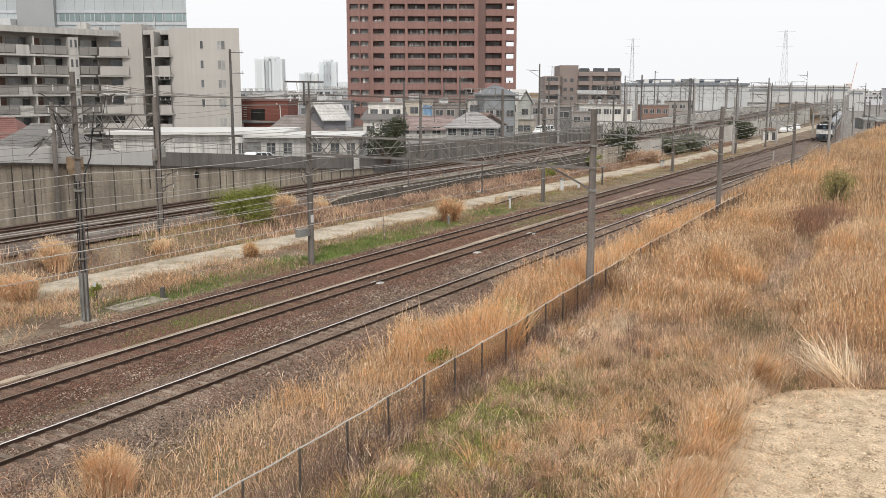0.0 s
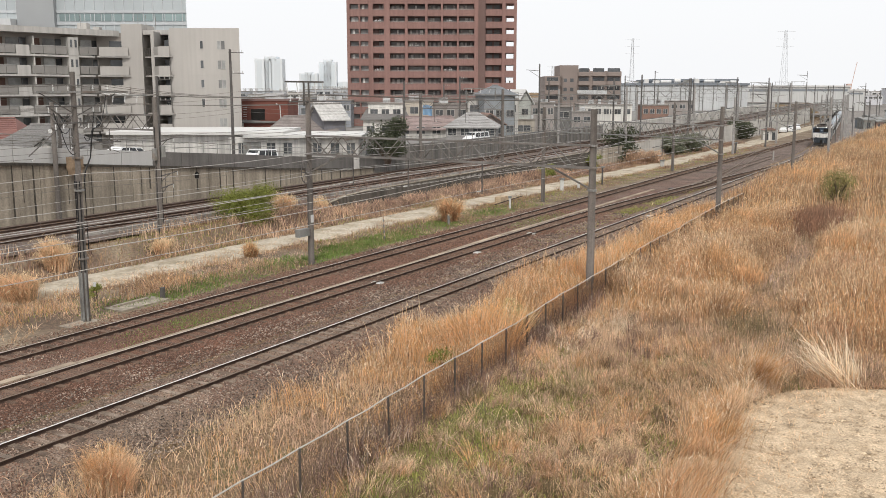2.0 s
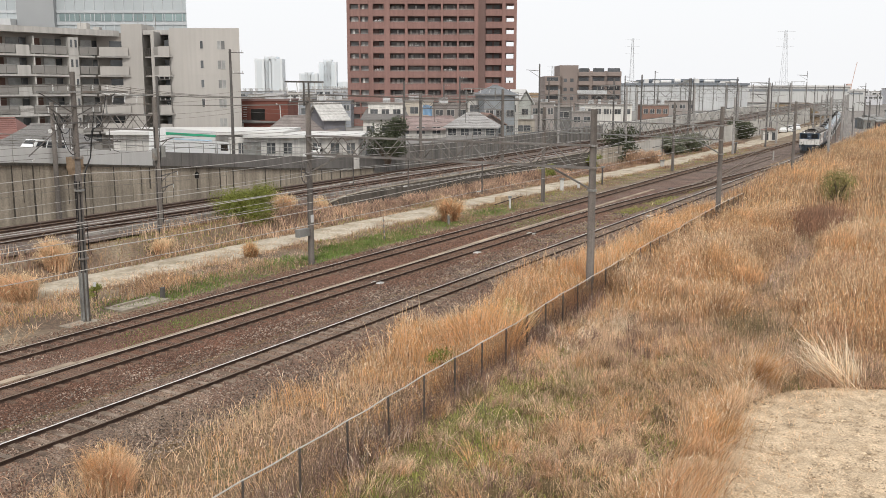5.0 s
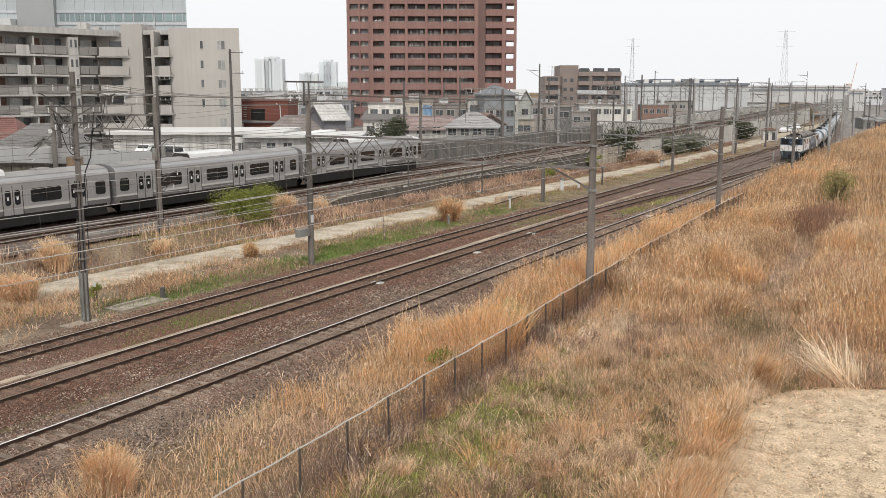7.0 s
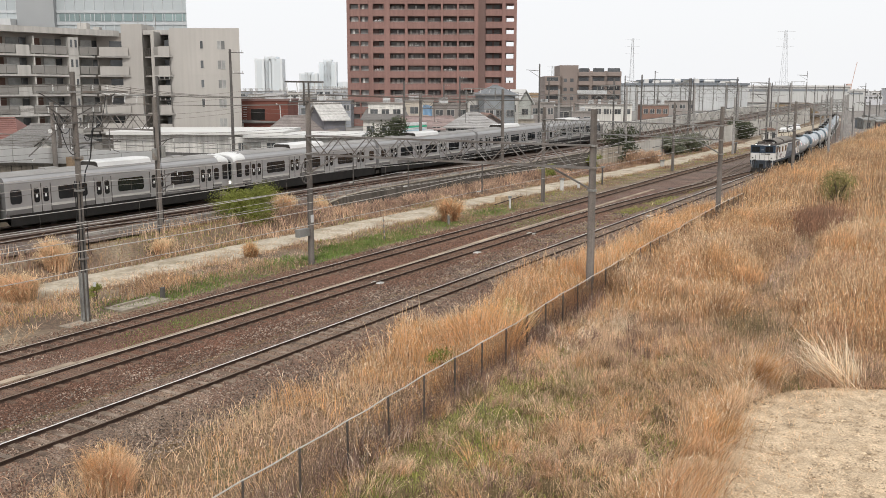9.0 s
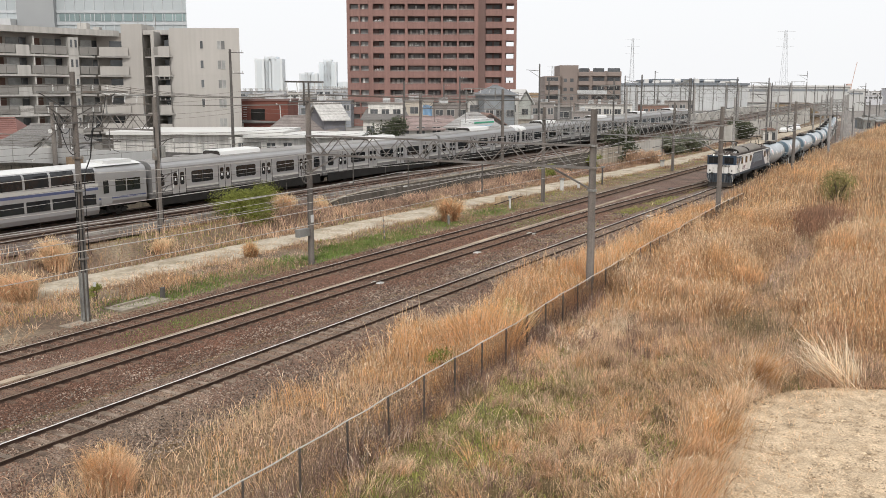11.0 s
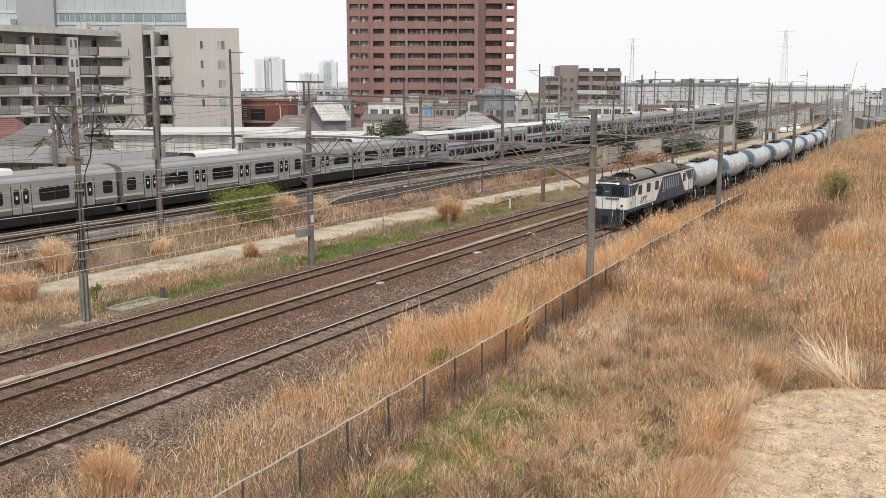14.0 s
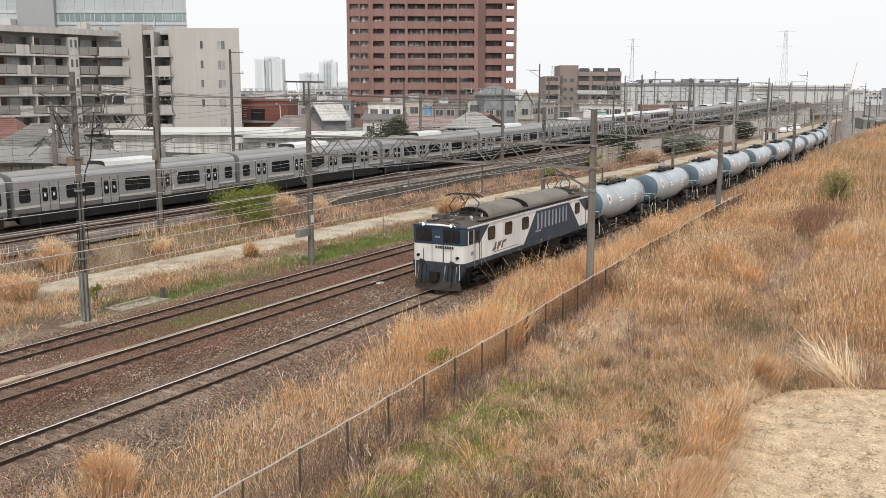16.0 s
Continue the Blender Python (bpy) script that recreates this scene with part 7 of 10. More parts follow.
# both block colours have the far haze painted in
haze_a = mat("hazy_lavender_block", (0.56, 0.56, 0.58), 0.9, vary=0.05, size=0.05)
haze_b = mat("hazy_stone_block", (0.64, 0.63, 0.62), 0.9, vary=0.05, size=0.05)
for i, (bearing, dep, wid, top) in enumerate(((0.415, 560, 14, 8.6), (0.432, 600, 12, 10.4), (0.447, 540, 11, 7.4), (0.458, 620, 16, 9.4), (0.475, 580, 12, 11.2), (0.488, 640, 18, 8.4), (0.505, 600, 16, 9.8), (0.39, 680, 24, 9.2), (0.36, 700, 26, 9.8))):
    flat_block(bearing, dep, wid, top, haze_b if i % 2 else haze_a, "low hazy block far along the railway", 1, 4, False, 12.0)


def build_sign_board():
    ob = thing("rooftop_board", "long white board on a roof before the taupe block", "sign board", m=TOWN)
    s = Solid()
    s.box(30.0, 36.6, 215.0, 215.2, 9.1, 10.0)
    part("board", s, M["shed_white"], ob)
    for i in range(5):
        s = Solid()
        s.box(30.4 + i * 1.4, 30.5 + i * 1.4, 215.2, 215.3, 4.0, 10.0)
        part("post", s, M["steel_dark"], ob)


build_sign_board()


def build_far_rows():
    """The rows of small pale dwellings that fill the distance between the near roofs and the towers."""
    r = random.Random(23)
    # wall colours lightened to carry the distance haze
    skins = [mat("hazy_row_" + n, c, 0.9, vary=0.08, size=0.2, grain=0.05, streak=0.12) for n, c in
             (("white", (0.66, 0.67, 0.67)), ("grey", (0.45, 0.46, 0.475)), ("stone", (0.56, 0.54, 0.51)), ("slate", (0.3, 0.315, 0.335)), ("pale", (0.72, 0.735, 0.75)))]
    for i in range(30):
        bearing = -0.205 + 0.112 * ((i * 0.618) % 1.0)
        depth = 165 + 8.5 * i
        # drop: rows below the camera's horizon, so roofs fit its view
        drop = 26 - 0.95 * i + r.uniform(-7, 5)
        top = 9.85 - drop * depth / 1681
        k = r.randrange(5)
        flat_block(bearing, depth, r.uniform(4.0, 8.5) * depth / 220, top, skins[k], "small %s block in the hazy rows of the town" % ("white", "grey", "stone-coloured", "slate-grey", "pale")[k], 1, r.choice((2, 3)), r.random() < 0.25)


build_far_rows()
HALL = mat("dusty_hall_wall", (0.58, 0.56, 0.53), 0.9, vary=0.12, size=0.2, grain=0.08, streak=0.25)


def build_long_hall():
    """Long single-storey pale hall with a broad white roof slab, beside the road."""
    ob = thing("long_hall", "long white single-storey building with a flat white roof", "building", m=TOWN)
    s = Solid()
    s.box(-21.8, -8.6, 97.0, 106, 2.0, 5.15)
    w = part("wall", s, HALL, ob)
    s = Solid()
    s.box(-20.2, -8.2, 96.4, 106.5, 5.15, 5.42)
    part("roof", s, M["roof_white"], ob, "white flat roof slab")
    s = Solid()
    s.box(-34.0, -17.0, 98.5, 110, 2.0, 5.4)
    w2 = part("rear_wall", s, HALL, ob)
    s = Solid()
    s.box(-34.5, -16.4, 97.8, 110.5, 5.4, 5.72)
    part("rear_roof", s, M["roof_white"], ob, "white flat roof slab")
    F = Face(-21.8, 97.0, -8.6, 97.0)
    for a in (1.0, 3.9, 5.6, 8.6, 10.4, 12.0):
        window(w, F, a, a + (0.6 if a < 1.5 else 0.85), 3.55, 4.6, M["apartment_slab"], split=2)
    s = Solid()
    s.box(-20.3, -18.5, 96.9, 97.0, 2.4, 4.75)
    part("shutter", s, M["steel"], w)
    s = Solid()
    for i in range(14):
        x = -19.5 + i * 0.85
        s.box(x, x + 0.05, 95.9, 95.95, 2.2, 3.6)
    s.box(-19.6, -8.0, 95.88, 95.96, 3.55, 3.62)
    part("yard_fence", s, M["steel"], ob)


build_long_hall()


def build_brick_annexe():
    ob = thing("brick_building", "brick-red flat-roofed building with a dark loading opening and white pipes", "building", m=TOWN)
    s = Solid()
    s.box(-26.2, -20.2, 125.0, 134, 2, 8.55)
    w = part("wall", s, M["brick_red"], ob)
    s = Solid()
    s.box(-26.3, -20.1, 124.9, 134.1, 8.55, 8.8)
    part("coping", s, M["brick_dark"], ob)
    # no hole is cut: a black panel paints the opening's inner shade
    s = Solid()
    s.box(-25.0, -23.2, 124.93, 125.0, 6.1, 7.5)
    part("loading_opening", s, M["black"], w, "black panel for the opening's inner shade")
    s = Solid()
    s.tube([(-21.7, 124.85, 8.2), (-21.2, 124.85, 8.0), (-21.1, 124.85, 5.9)], 0.07, 6)
    part("pipe", s, M["train_white"], w, "white pipe")
    s = Solid()
    for i in range(8):
        s.box(-26.0, -25.5, 124.86, 124.9, 5.9 + i * 0.3, 5.95 + i * 0.3)
    part("ladder", s, M["train_white"], w)
    s = Solid()
    s.box(-23.5, -21.0, 127, 130, 8.8, 9.6)
    part("roof_unit", s, M["shed_white"], ob)


build_brick_annexe()


# pale lattice colour stands in for the haze before it
PYLON = mat("hazy_galvanised_lattice", (0.62, 0.64, 0.66), 0.8, vary=0.05, size=0.02, grain=0.03)


def pylon(x, y, h, w, label):
    ob = thing("power_pylon", label, "pylon", "power pylons", m=TOWN)
    m_ = PYLON
    for sx in (-1, 1):
        for sy in (-1, 1):
            s = Solid()
            s.beam((x + sx * w / 2, y + sy * w / 2, 0), (x + sx * w * 0.12, y + sy * w * 0.12, h), 0.2)
            part("leg", s, m_, ob)
    s = Solid()
    n = 9
    for i in range(n):
        z0, z1 = h * i / n, h * (i + 1) / n
        q0, q1 = w / 2 * (1 - 0.76 * i / n), w / 2 * (1 - 0.76 * (i + 1) / n)
        s.beam((x - q0, y - q0, z0), (x + q1, y - q1, z1), 0.14)
        s.beam((x + q0, y - q0, z0), (x - q1, y - q1, z1), 0.14)
        s.beam((x - q1, y - q1, z1), (x + q1, y - q1, z1), 0.14)
    tagged(part("bracing", s, m_, ob), kind="stuff")
    for f in (0.78, 0.88, 0.98):
        s = Solid()
        s.beam((x - w * 1.25, y, h * f), (x + w * 1.25, y, h * f), 0.2)
        part("crossarm", s, m_, ob)


pylon(129.0, 660.0, 45.0, 3.8, "hazy lattice power pylon in the distance")
pylon(247.0, 700.0, 53.0, 5.4, "hazy lattice power pylon beyond the depot")
pylon(68.0, 600.0, 25.0, 2.6, "small hazy lattice mast in the distance")


def build_crane():
    ob = thing("mobile_crane", "haze-paled orange crane with a thin raised jib far off", "crane", m=TOWN)
    # orange greyed: distance haze put into the paint colour
    hazy = mat("hazy_orange", (0.62, 0.44, 0.38), 0.7, vary=0.1)
    s = Solid()
    s.box(252.0, 254.4, 600, 603, 0.0, 14.2)
    part("mast", s, hazy, ob)
    s = Solid()
    s.beam((254.0, 600, 12.0), (256.8, 600, 27.5), 0.28)
    part("jib", s, hazy, ob)


build_crane()


# ---------------------------------------------------------------- vegetation
RNG = np.random.default_rng(7)


def waves(x, y, k, seed):
    """Smooth pseudo-random field in -1..1 for arrays."""
    r = np.random.default_rng(seed)
    out = np.zeros_like(x)
    for i in range(6):
        a, f, p = r.uniform(0, 2 * np.pi), k * r.uniform(0.5, 1.9), r.uniform(0, 2 * np.pi)
        out += np.sin((x * np.cos(a) + y * np.sin(a)) * f + p)
    return out / 3.2


def ground_arr(x, y):
    return np.array([ground_z(float(a), float(b)) for a, b in zip(x, y)])


def blades(name, x, y, h, width, material_, label, lean=0.25, plume=0.0, droop=0.35, z=None, tilt=None, category="grass", lite=False, seed=0.0, seed_len=0.2, seed_w=0.035):
    """One object of many tapering curved blades; plume widens the upper part into a seed head."""
    n = len(x)
    z = ground_arr(x, y) if z is None else z
    a = RNG.uniform(0, 2 * np.pi, n)
    la = RNG.uniform(0, 2 * np.pi, n)
    lm = np.abs(RNG.normal(0, lean, n))
    lx, ly = np.cos(la) * lm, np.sin(la) * lm
    if tilt is not None:
        lx, ly = lx + tilt[0], ly + tilt[1]
    cx, cy = np.cos(a) * width / 2, np.sin(a) * width / 2
    lev = ((0.0, 0.9, 0.0), (0.45, 0.8, 0.3), (0.8, 0.55 + plume, 0.72), (1.0, 0.0, 1.0))
    V = np.zeros((n, 7, 3))
    for i, (t, w, b) in enumerate(lev):
        px, py = x + lx * h * b, y + ly * h * b
        pz = z + h * t * np.sqrt(np.clip(1 - (np.hypot(lx, ly) * b) ** 2 * droop, 0.1, 1)) - 0.03
        if i < 3:
            V[:, 2 * i] = np.stack([px - cx * w, py - cy * w, pz], 1)
            V[:, 2 * i + 1] = np.stack([px + cx * w, py + cy * w, pz], 1)
        else:
            V[:, 6] = np.stack([px, py, pz], 1)
    if seed:
        q = RNG.uniform(0, 1, n) < seed
        m = int(q.sum())
        tip, mid = V[q, 6], (V[q, 4] + V[q, 5]) / 2
        u = tip - mid
        u /= np.linalg.norm(u, axis=1)[:, None] + 1e-6
        hang = np.stack([RNG.normal(0, 0.5, m), RNG.normal(0, 0.5, m), RNG.uniform(-0.6, 0.3, m)], 1)
        u = u * 0.8 + hang * 0.6
        L = (seed_len * RNG.uniform(0.5, 1.3, m))[:, None]
        b = RNG.uniform(0, np.pi, m)
        c = np.stack([np.cos(b), np.sin(b), np.zeros(m)], 1) * seed_w / 2
        S = np.stack([tip - u * L * 0.3, tip + u * L * 0.2 + c, tip + u * L * 0.9, tip + u * L * 0.2 - c], 1).reshape(-1, 3)
        sm = bpy.data.meshes.new("seed_heads")
        sm.from_pydata(S.tolist(), [], (np.arange(m * 4).reshape(-1, 4)).tolist())
        sm.materials.append(M["seed_head"])
        tagged(new("seed_heads", sm), "pale fluffy seed heads of the dry grass", category, kind="stuff")
    if lite:
        V = np.concatenate([V[:, :2], (V[:, 2:4] + V[:, 4:6]) / 2, V[:, 6:]], 1)
    nv, nq = (5, 1) if lite else (7, 2)
    base = (np.arange(n) * nv)[:, None]
    quads = np.concatenate([base + np.array([[2 * i, 2 * i + 1, 2 * i + 3, 2 * i + 2]]) for i in range(nq)], 0)
    tris = base + np.array([[nv - 3, nv - 2, nv - 1]])
    me = bpy.data.meshes.new(name)
    me.vertices.add(n * nv)
    me.vertices.foreach_set("co", V.ravel())
    loops = np.concatenate([quads.ravel(), tris.ravel()])
    me.loops.add(len(loops))
    me.loops.foreach_set("vertex_index", loops)
    me.polygons.add(n * (nq + 1))
    starts = np.concatenate([np.arange(n * nq) * 4, n * nq * 4 + np.arange(n) * 3])
    me.polygons.foreach_set("loop_start", starts)
    me.update(calc_edges=True)
    me.validate()
    me.materials.append(material_)
    return tagged(new(name, me), label, category, kind="stuff")


def scatter(n, x0, x1, y0, y1, keep):
    x, y = RNG.uniform(x0, x1, n), RNG.uniform(y0, y1, n)
    k = RNG.uniform(0, 1, n) < keep(x, y)
    return x[k], y[k]


def fence_arr(y):
    return -np.interp(y, [p[0] for p in FENCE], [p[1] for p in FENCE])


def dirt_edge(y):
    """x beyond which the bare trodden earth begins, for each y."""
    return np.interp(y, [0, 22.3, 24.4, 27.2, 28.8, 30.7, 32.3, 33.4, 34.3, 36], [-5.3, -5.25, -5.3, -5.5, -5.95, -5.6, -4.85, -3.55, -2.0, 1.5])


def build_dirt():
    s = Solid()
    ys = [4 + 0.12 * i for i in range(266)]
    cuts = 130
    for y in ys:
        e = float(dirt_edge(np.array([y]))[0]) + 0.4 * noise.noise((y * 0.8, 0, 9)) + 0.22 * noise.noise((y * 2.3, 0, 4))
        for i in range(cuts):
            x = e + (14 - e) * (i / (cuts - 1)) ** 1.5
            s.v.append((x, y, ground_z(x, y) + 0.05 * smooth_step(0, 0.4, x - e) + (0.07 * noise.noise((x * 0.9, y * 0.9, 2)) + 0.05 * noise.noise((x * 3.1, y * 3.1, 4)) + 0.03 * noise.noise((x * 7.3, y * 7.3, 6))) * smooth_step(0, 1, x - e) - 0.03 * (i == 0)))
    for j in range(len(ys) - 1):
        for i in range(cuts - 1):
            s.f.append((j * cuts + i, j * cuts + i + 1, (j + 1) * cuts + i + 1, (j + 1) * cuts + i))
    single("dirt_patch", s, M["dirt"], "bare trodden sandy earth with scattered clods", "bare earth", kind="structure", smooth=True)
    st = Solid()
    r = random.Random(5)
    for _ in range(5200):
        y = r.uniform(14, 34)
        x = float(dirt_edge(np.array([y]))[0]) + abs(r.gauss(0, 4.5)) + 0.1
        q = r.uniform(0.014, 0.045) * (2.6 if r.random() < 0.06 else 1)
        z = ground_z(x, y) + 0.05
        pts = [(x + q * r.uniform(0.7, 1.2) * a, y + q * r.uniform(0.7, 1.2) * b, z + q * 0.7 * c) for a, b, c in ((1, 0, 0), (0, 1, 0), (-1, 0, 0), (0, -1, 0), (0.1, 0.1, 0.9), (0, 0, -0.6))]
        st.add(pts, [(0, 1, 4), (1, 2, 4), (2, 3, 4), (3, 0, 4), (1, 0, 5), (2, 1, 5), (3, 2, 5), (0, 3, 5)])
    for _ in range(260):
        y = r.uniform(15, 33.5)
        x = float(dirt_edge(np.array([y]))[0]) + r.uniform(0.3, 9)
        for _ in range(r.randint(5, 14)):
            a, b, q = x + r.gauss(0, 0.13), y + r.gauss(0, 0.18), r.uniform(0.02, 0.05)
            z = ground_z(a, b) + 0.06
            pts = [(a + q * r.uniform(0.7, 1.4) * e, b + q * r.uniform(0.7, 1.4) * f, z + q * 0.8 * g) for e, f, g in ((1, 0, 0), (0, 1, 0), (-1, 0, 0), (0, -1, 0), (0.1, 0.1, 0.9), (0, 0, -0.6))]
            st.add(pts, [(0, 1, 4), (1, 2, 4), (2, 3, 4), (3, 0, 4), (1, 0, 5), (2, 1, 5), (3, 2, 5), (0, 3, 5)])
    clod = mat("earth_clod", (0.46, 0.36, 0.25), 0.95, vary=0.2, size=2.0, grain=0.2, island=0.5)
    n = 2200
    y = RNG.uniform(15, 34.5, n)
    x = dirt_edge(y) + np.abs(RNG.normal(0, 1.3, n)) - 0.1
    blades("straw_litter", x, y, RNG.uniform(0.08, 0.3, n), 0.014, M["straw"], "loose straw litter at the edge of the bare earth", 1.6, 0.0, 0.9, ground_arr(x, y) + 0.05)
    single("clods", st, clod, "small clods and stones on the bare earth", "stones", kind="stuff")


build_dirt()


def trough_w(x, y):
    """Middle line of the low trough through the field, as a distance towards the tracks."""
    return 8.3 + 0.07 * (y - 50) + 0.5 * waves(x, y, 0.3, 120)


def reed_height(x, y):
    """Tallness 0..1 of the standing reeds over the field."""
    w = -x
    side = np.clip((y - 36 - 2.0 * waves(x, y, 0.35, 3)) / 7, 0, 1)                  # starts past the low foreground
    hollow = np.exp(-((w - trough_w(x, y)) / 1.4) ** 2) * np.clip((84 - y) / 16, 0, 1)  # a lower trough through the middle
    return np.clip(side * (1 - 0.9 * hollow) * (0.82 + 0.3 * waves(x, y, 0.5, 4)), 0, 1)


def sway(x, y, k=0.22, f=0.8):
    """Shared lean of neighbouring stalks."""
    return k * waves(x, y, f, 51), k * waves(x, y, f, 52)


def clumps(name, cx, cy, each, h, spread, width, material_, label, seed=0.2, lift=0.0, root=0.12):
    """Many shaggy tufts: blades springing outwards from each root, in one object."""
    m = len(cx)
    k = np.repeat(np.arange(m), each)
    n = len(k)
    size = RNG.uniform(0.6, 1.25, m)[k]
    a = RNG.uniform(0, 2 * np.pi, n)
    d = np.abs(RNG.normal(0, root, n)) * size
    out = RNG.uniform(0.15, 1.0, n) * spread
    wind = RNG.normal(0, 0.3, (m, 2))[k]
    x, y = cx[k] + np.cos(a) * d, cy[k] + np.sin(a) * d
    return blades(name, x, y, h * size * RNG.uniform(0.5, 1.1, n), width, material_, label, 0.12, 0.0, 0.6,
                  ground_arr(x, y) + lift, (np.cos(a) * out + wind[:, 0], np.sin(a) * out + wind[:, 1]), "grass", lite=False, seed=seed, seed_len=0.1, seed_w=0.022)


def leaves(name, x, y, h, share, length, width, material_, label):
    """Short curling leaves springing from the upper stalks of a stand."""
    q = RNG.uniform(0, 1, len(x)) < share
    n = int(q.sum())
    z = ground_arr(x[q], y[q]) + h[q] * RNG.uniform(0.45, 0.98, n)
    a, k = RNG.uniform(0, 2 * np.pi, n), RNG.uniform(0.5, 1.3, n)
    blades(name, x[q] + RNG.normal(0, 0.05, n), y[q] + RNG.normal(0, 0.05, n), length * RNG.uniform(0.5, 1.2, n), width, material_, label, 0.1, 0.15, 0.75, z, (np.cos(a) * k, np.sin(a) * k), "reeds", lite=True)


def thicket_at(x, y):
    """How far the twiggy thicket crowds out the reeds."""
    return np.exp(-((x + 10.0) / 1.2) ** 2 - ((y - 73) / 4.0) ** 2)


def build_field():
    near_edge = lambda x, y: (x < np.minimum(dirt_edge(y) - 0.05, 6 - 0.055 * y + 4))
    # standing reeds beside the fence
    def keep_reed(x, y):
        h = reed_height(x, y)
        return np.where(near_edge(x, y) & (x > fence_arr(y) + 0.2) & (h > 0.25), np.clip(h * 1.1 * (0.6 + 0.9 * waves(x, y, 1.3, 61)), 0.04, 1) * (1 - 0.85 * thicket_at(x, y)), 0)
    x, y = scatter(190000, -17, 6, 34, 75, keep_reed)
    h = (0.7 + 0.75 * reed_height(x, y)) * RNG.uniform(0.65, 1.15, len(x))
    h *= (1 + 0.3 * waves(x, y, 0.9, 31)) * (1 + 0.18 * waves(x, y, 2.6, 36))
    pick = RNG.uniform(0, 1, len(x)) + 0.6 * waves(x, y, 0.38, 62)
    for a, b, m_, lab, nm, ln, sd in ((-9, 0.62, "reed", "dense stand of dry orange-brown reeds", "reeds", 0.3, 0.25), (0.62, 0.78, "straw", "pale seed-headed reeds among the orange stand", "pale_reeds", 0.34, 0.4), (0.78, 9, "reed_dull", "dull brown reed stalks in the stand", "brown_reeds", 0.4, 0.15)):
        q = (pick >= a) & (pick < b)
        blades(nm, x[q], y[q], h[q], 0.02, M[m_], lab, ln, 0.2, tilt=sway(x[q], y[q]), seed=sd, seed_len=0.16, seed_w=0.035)
    leaves("reed_leaves", x, y, h, 0.4, 0.3, 0.026, M["reed"], "curled orange leaves on the reed stalks")
    q = RNG.uniform(0, 1, len(x)) < 0.05
    blades("tall_reeds", x[q], y[q], h[q] * RNG.uniform(1.15, 1.5, q.sum()), 0.02, M["straw"], "taller pale seed-headed stalks over the reed stand", 0.22, 0.2, tilt=sway(x[q], y[q], 0.3, 0.9), seed=0.85, seed_len=0.2, seed_w=0.045)
    # pale leaves paint the light that curled tips catch
    q = waves(x, y, 0.5, 114) > 0.05
    leaves("pale_reed_leaves", x[q], y[q], h[q], 0.26, 0.26, 0.028, M["bleached"], "curled reed leaves, caught light put into their pale colour")
    # low broken stalks and brush in the trough between the stands
    x, y = scatter(60000, -16, 4, 34, 78, lambda x, y: np.where(near_edge(x, y) & (x > fence_arr(y) + 0.2), np.clip(0.9 - reed_height(x, y), 0, 1), 0))
    blades("trough_brush", x, y, RNG.uniform(0.2, 0.75, len(x)) * (1 + 0.4 * waves(x, y, 1.2, 63)), 0.02, M["brush"], "dull pinkish-brown brush in the low trough", 0.6, 0.1, seed=0.3, seed_len=0.12, seed_w=0.035, lite=True)
    x, y = scatter(42000, -13, -4, 37, 84, lambda x, y: np.exp(-((x + trough_w(x, y)) / 1.2) ** 2) * np.clip(0.55 + 0.8 * waves(x, y, 0.9, 130), 0.1, 1))
    q = RNG.uniform(0, 1, len(x)) + 0.4 * waves(x, y, 0.6, 131) < 0.5
    blades("trough_stalks", x[q], y[q], RNG.uniform(0.3, 0.8, q.sum()), 0.018, M["olive_stalk"], "olive-brown stalks in the low trough", 0.5, 0.0, lite=True)
    blades("trough_twigs", x[~q], y[~q], RNG.uniform(0.3, 0.7, (~q).sum()), 0.018, M["twig_grey"], "grey-brown dead twigs in the low trough", 0.6, 0.0, lite=True)
    far = lambda x, y: np.where((x > -19.4 - 1.7 * np.clip((y - 84) / 14, 0, 1) - 1.2 * np.clip((y - 140) / 40, 0, 1) + 0.4 * waves(x, y, 0.3, 8)) & (x < 6 - 0.075 * y + 4), np.clip(0.75 + 0.4 * waves(x, y, 0.25, 9), 0.15, 1) * (1 - 0.65 * np.exp(-((x + trough_w(x, y)) / 1.5) ** 2) * np.clip((105 - y) / 20, 0, 1)) * (1 - 0.85 * thicket_at(x, y)), 0)
    x, y = scatter(150000, -24, 4, 75, 330, far)
    h = RNG.uniform(0.8, 1.6, len(x)) * (0.9 + 0.25 * waves(x, y, 0.2, 10))
    h *= (1 + 0.25 * waves(x, y, 0.9, 32)) * np.interp(y, [130, 220], [1, 1.35])
    pick = RNG.uniform(0, 1, len(x)) + 0.5 * waves(x, y, 0.22, 64)
    for a, b, m_, nm, lab, sd in ((-9, 0.6, "reed", "far_reeds", "dry orange-brown reed bank along the line", 0.25), (0.6, 0.7, "straw", "far_pale_reeds", "pale seed heads over the reed bank", 0.35), (0.7, 9, "reed_dull", "far_brush", "dull pinkish-brown patches in the reed bank", 0.2)):
        q = (pick >= a) & (pick < b)
        blades(nm, x[q], y[q], h[q], 0.05, M[m_], lab, 0.25, 0.3, lite=True, tilt=sway(x[q], y[q], 0.15, 0.4), seed=sd, seed_len=0.22, seed_w=0.07)
    # purple-brown thicket on the far side of the trough
    a = RNG.normal(0, 1, (7000, 2))
    x, y = -9.8 + a[:, 0] * 1.0, 73.0 + a[:, 1] * 3.0
    blades("brown_thicket", x, y, RNG.uniform(0.7, 1.6, len(x)), 0.03, M["twig_red"], "dark red-brown twiggy thicket among the reeds", 0.45, 0.0)
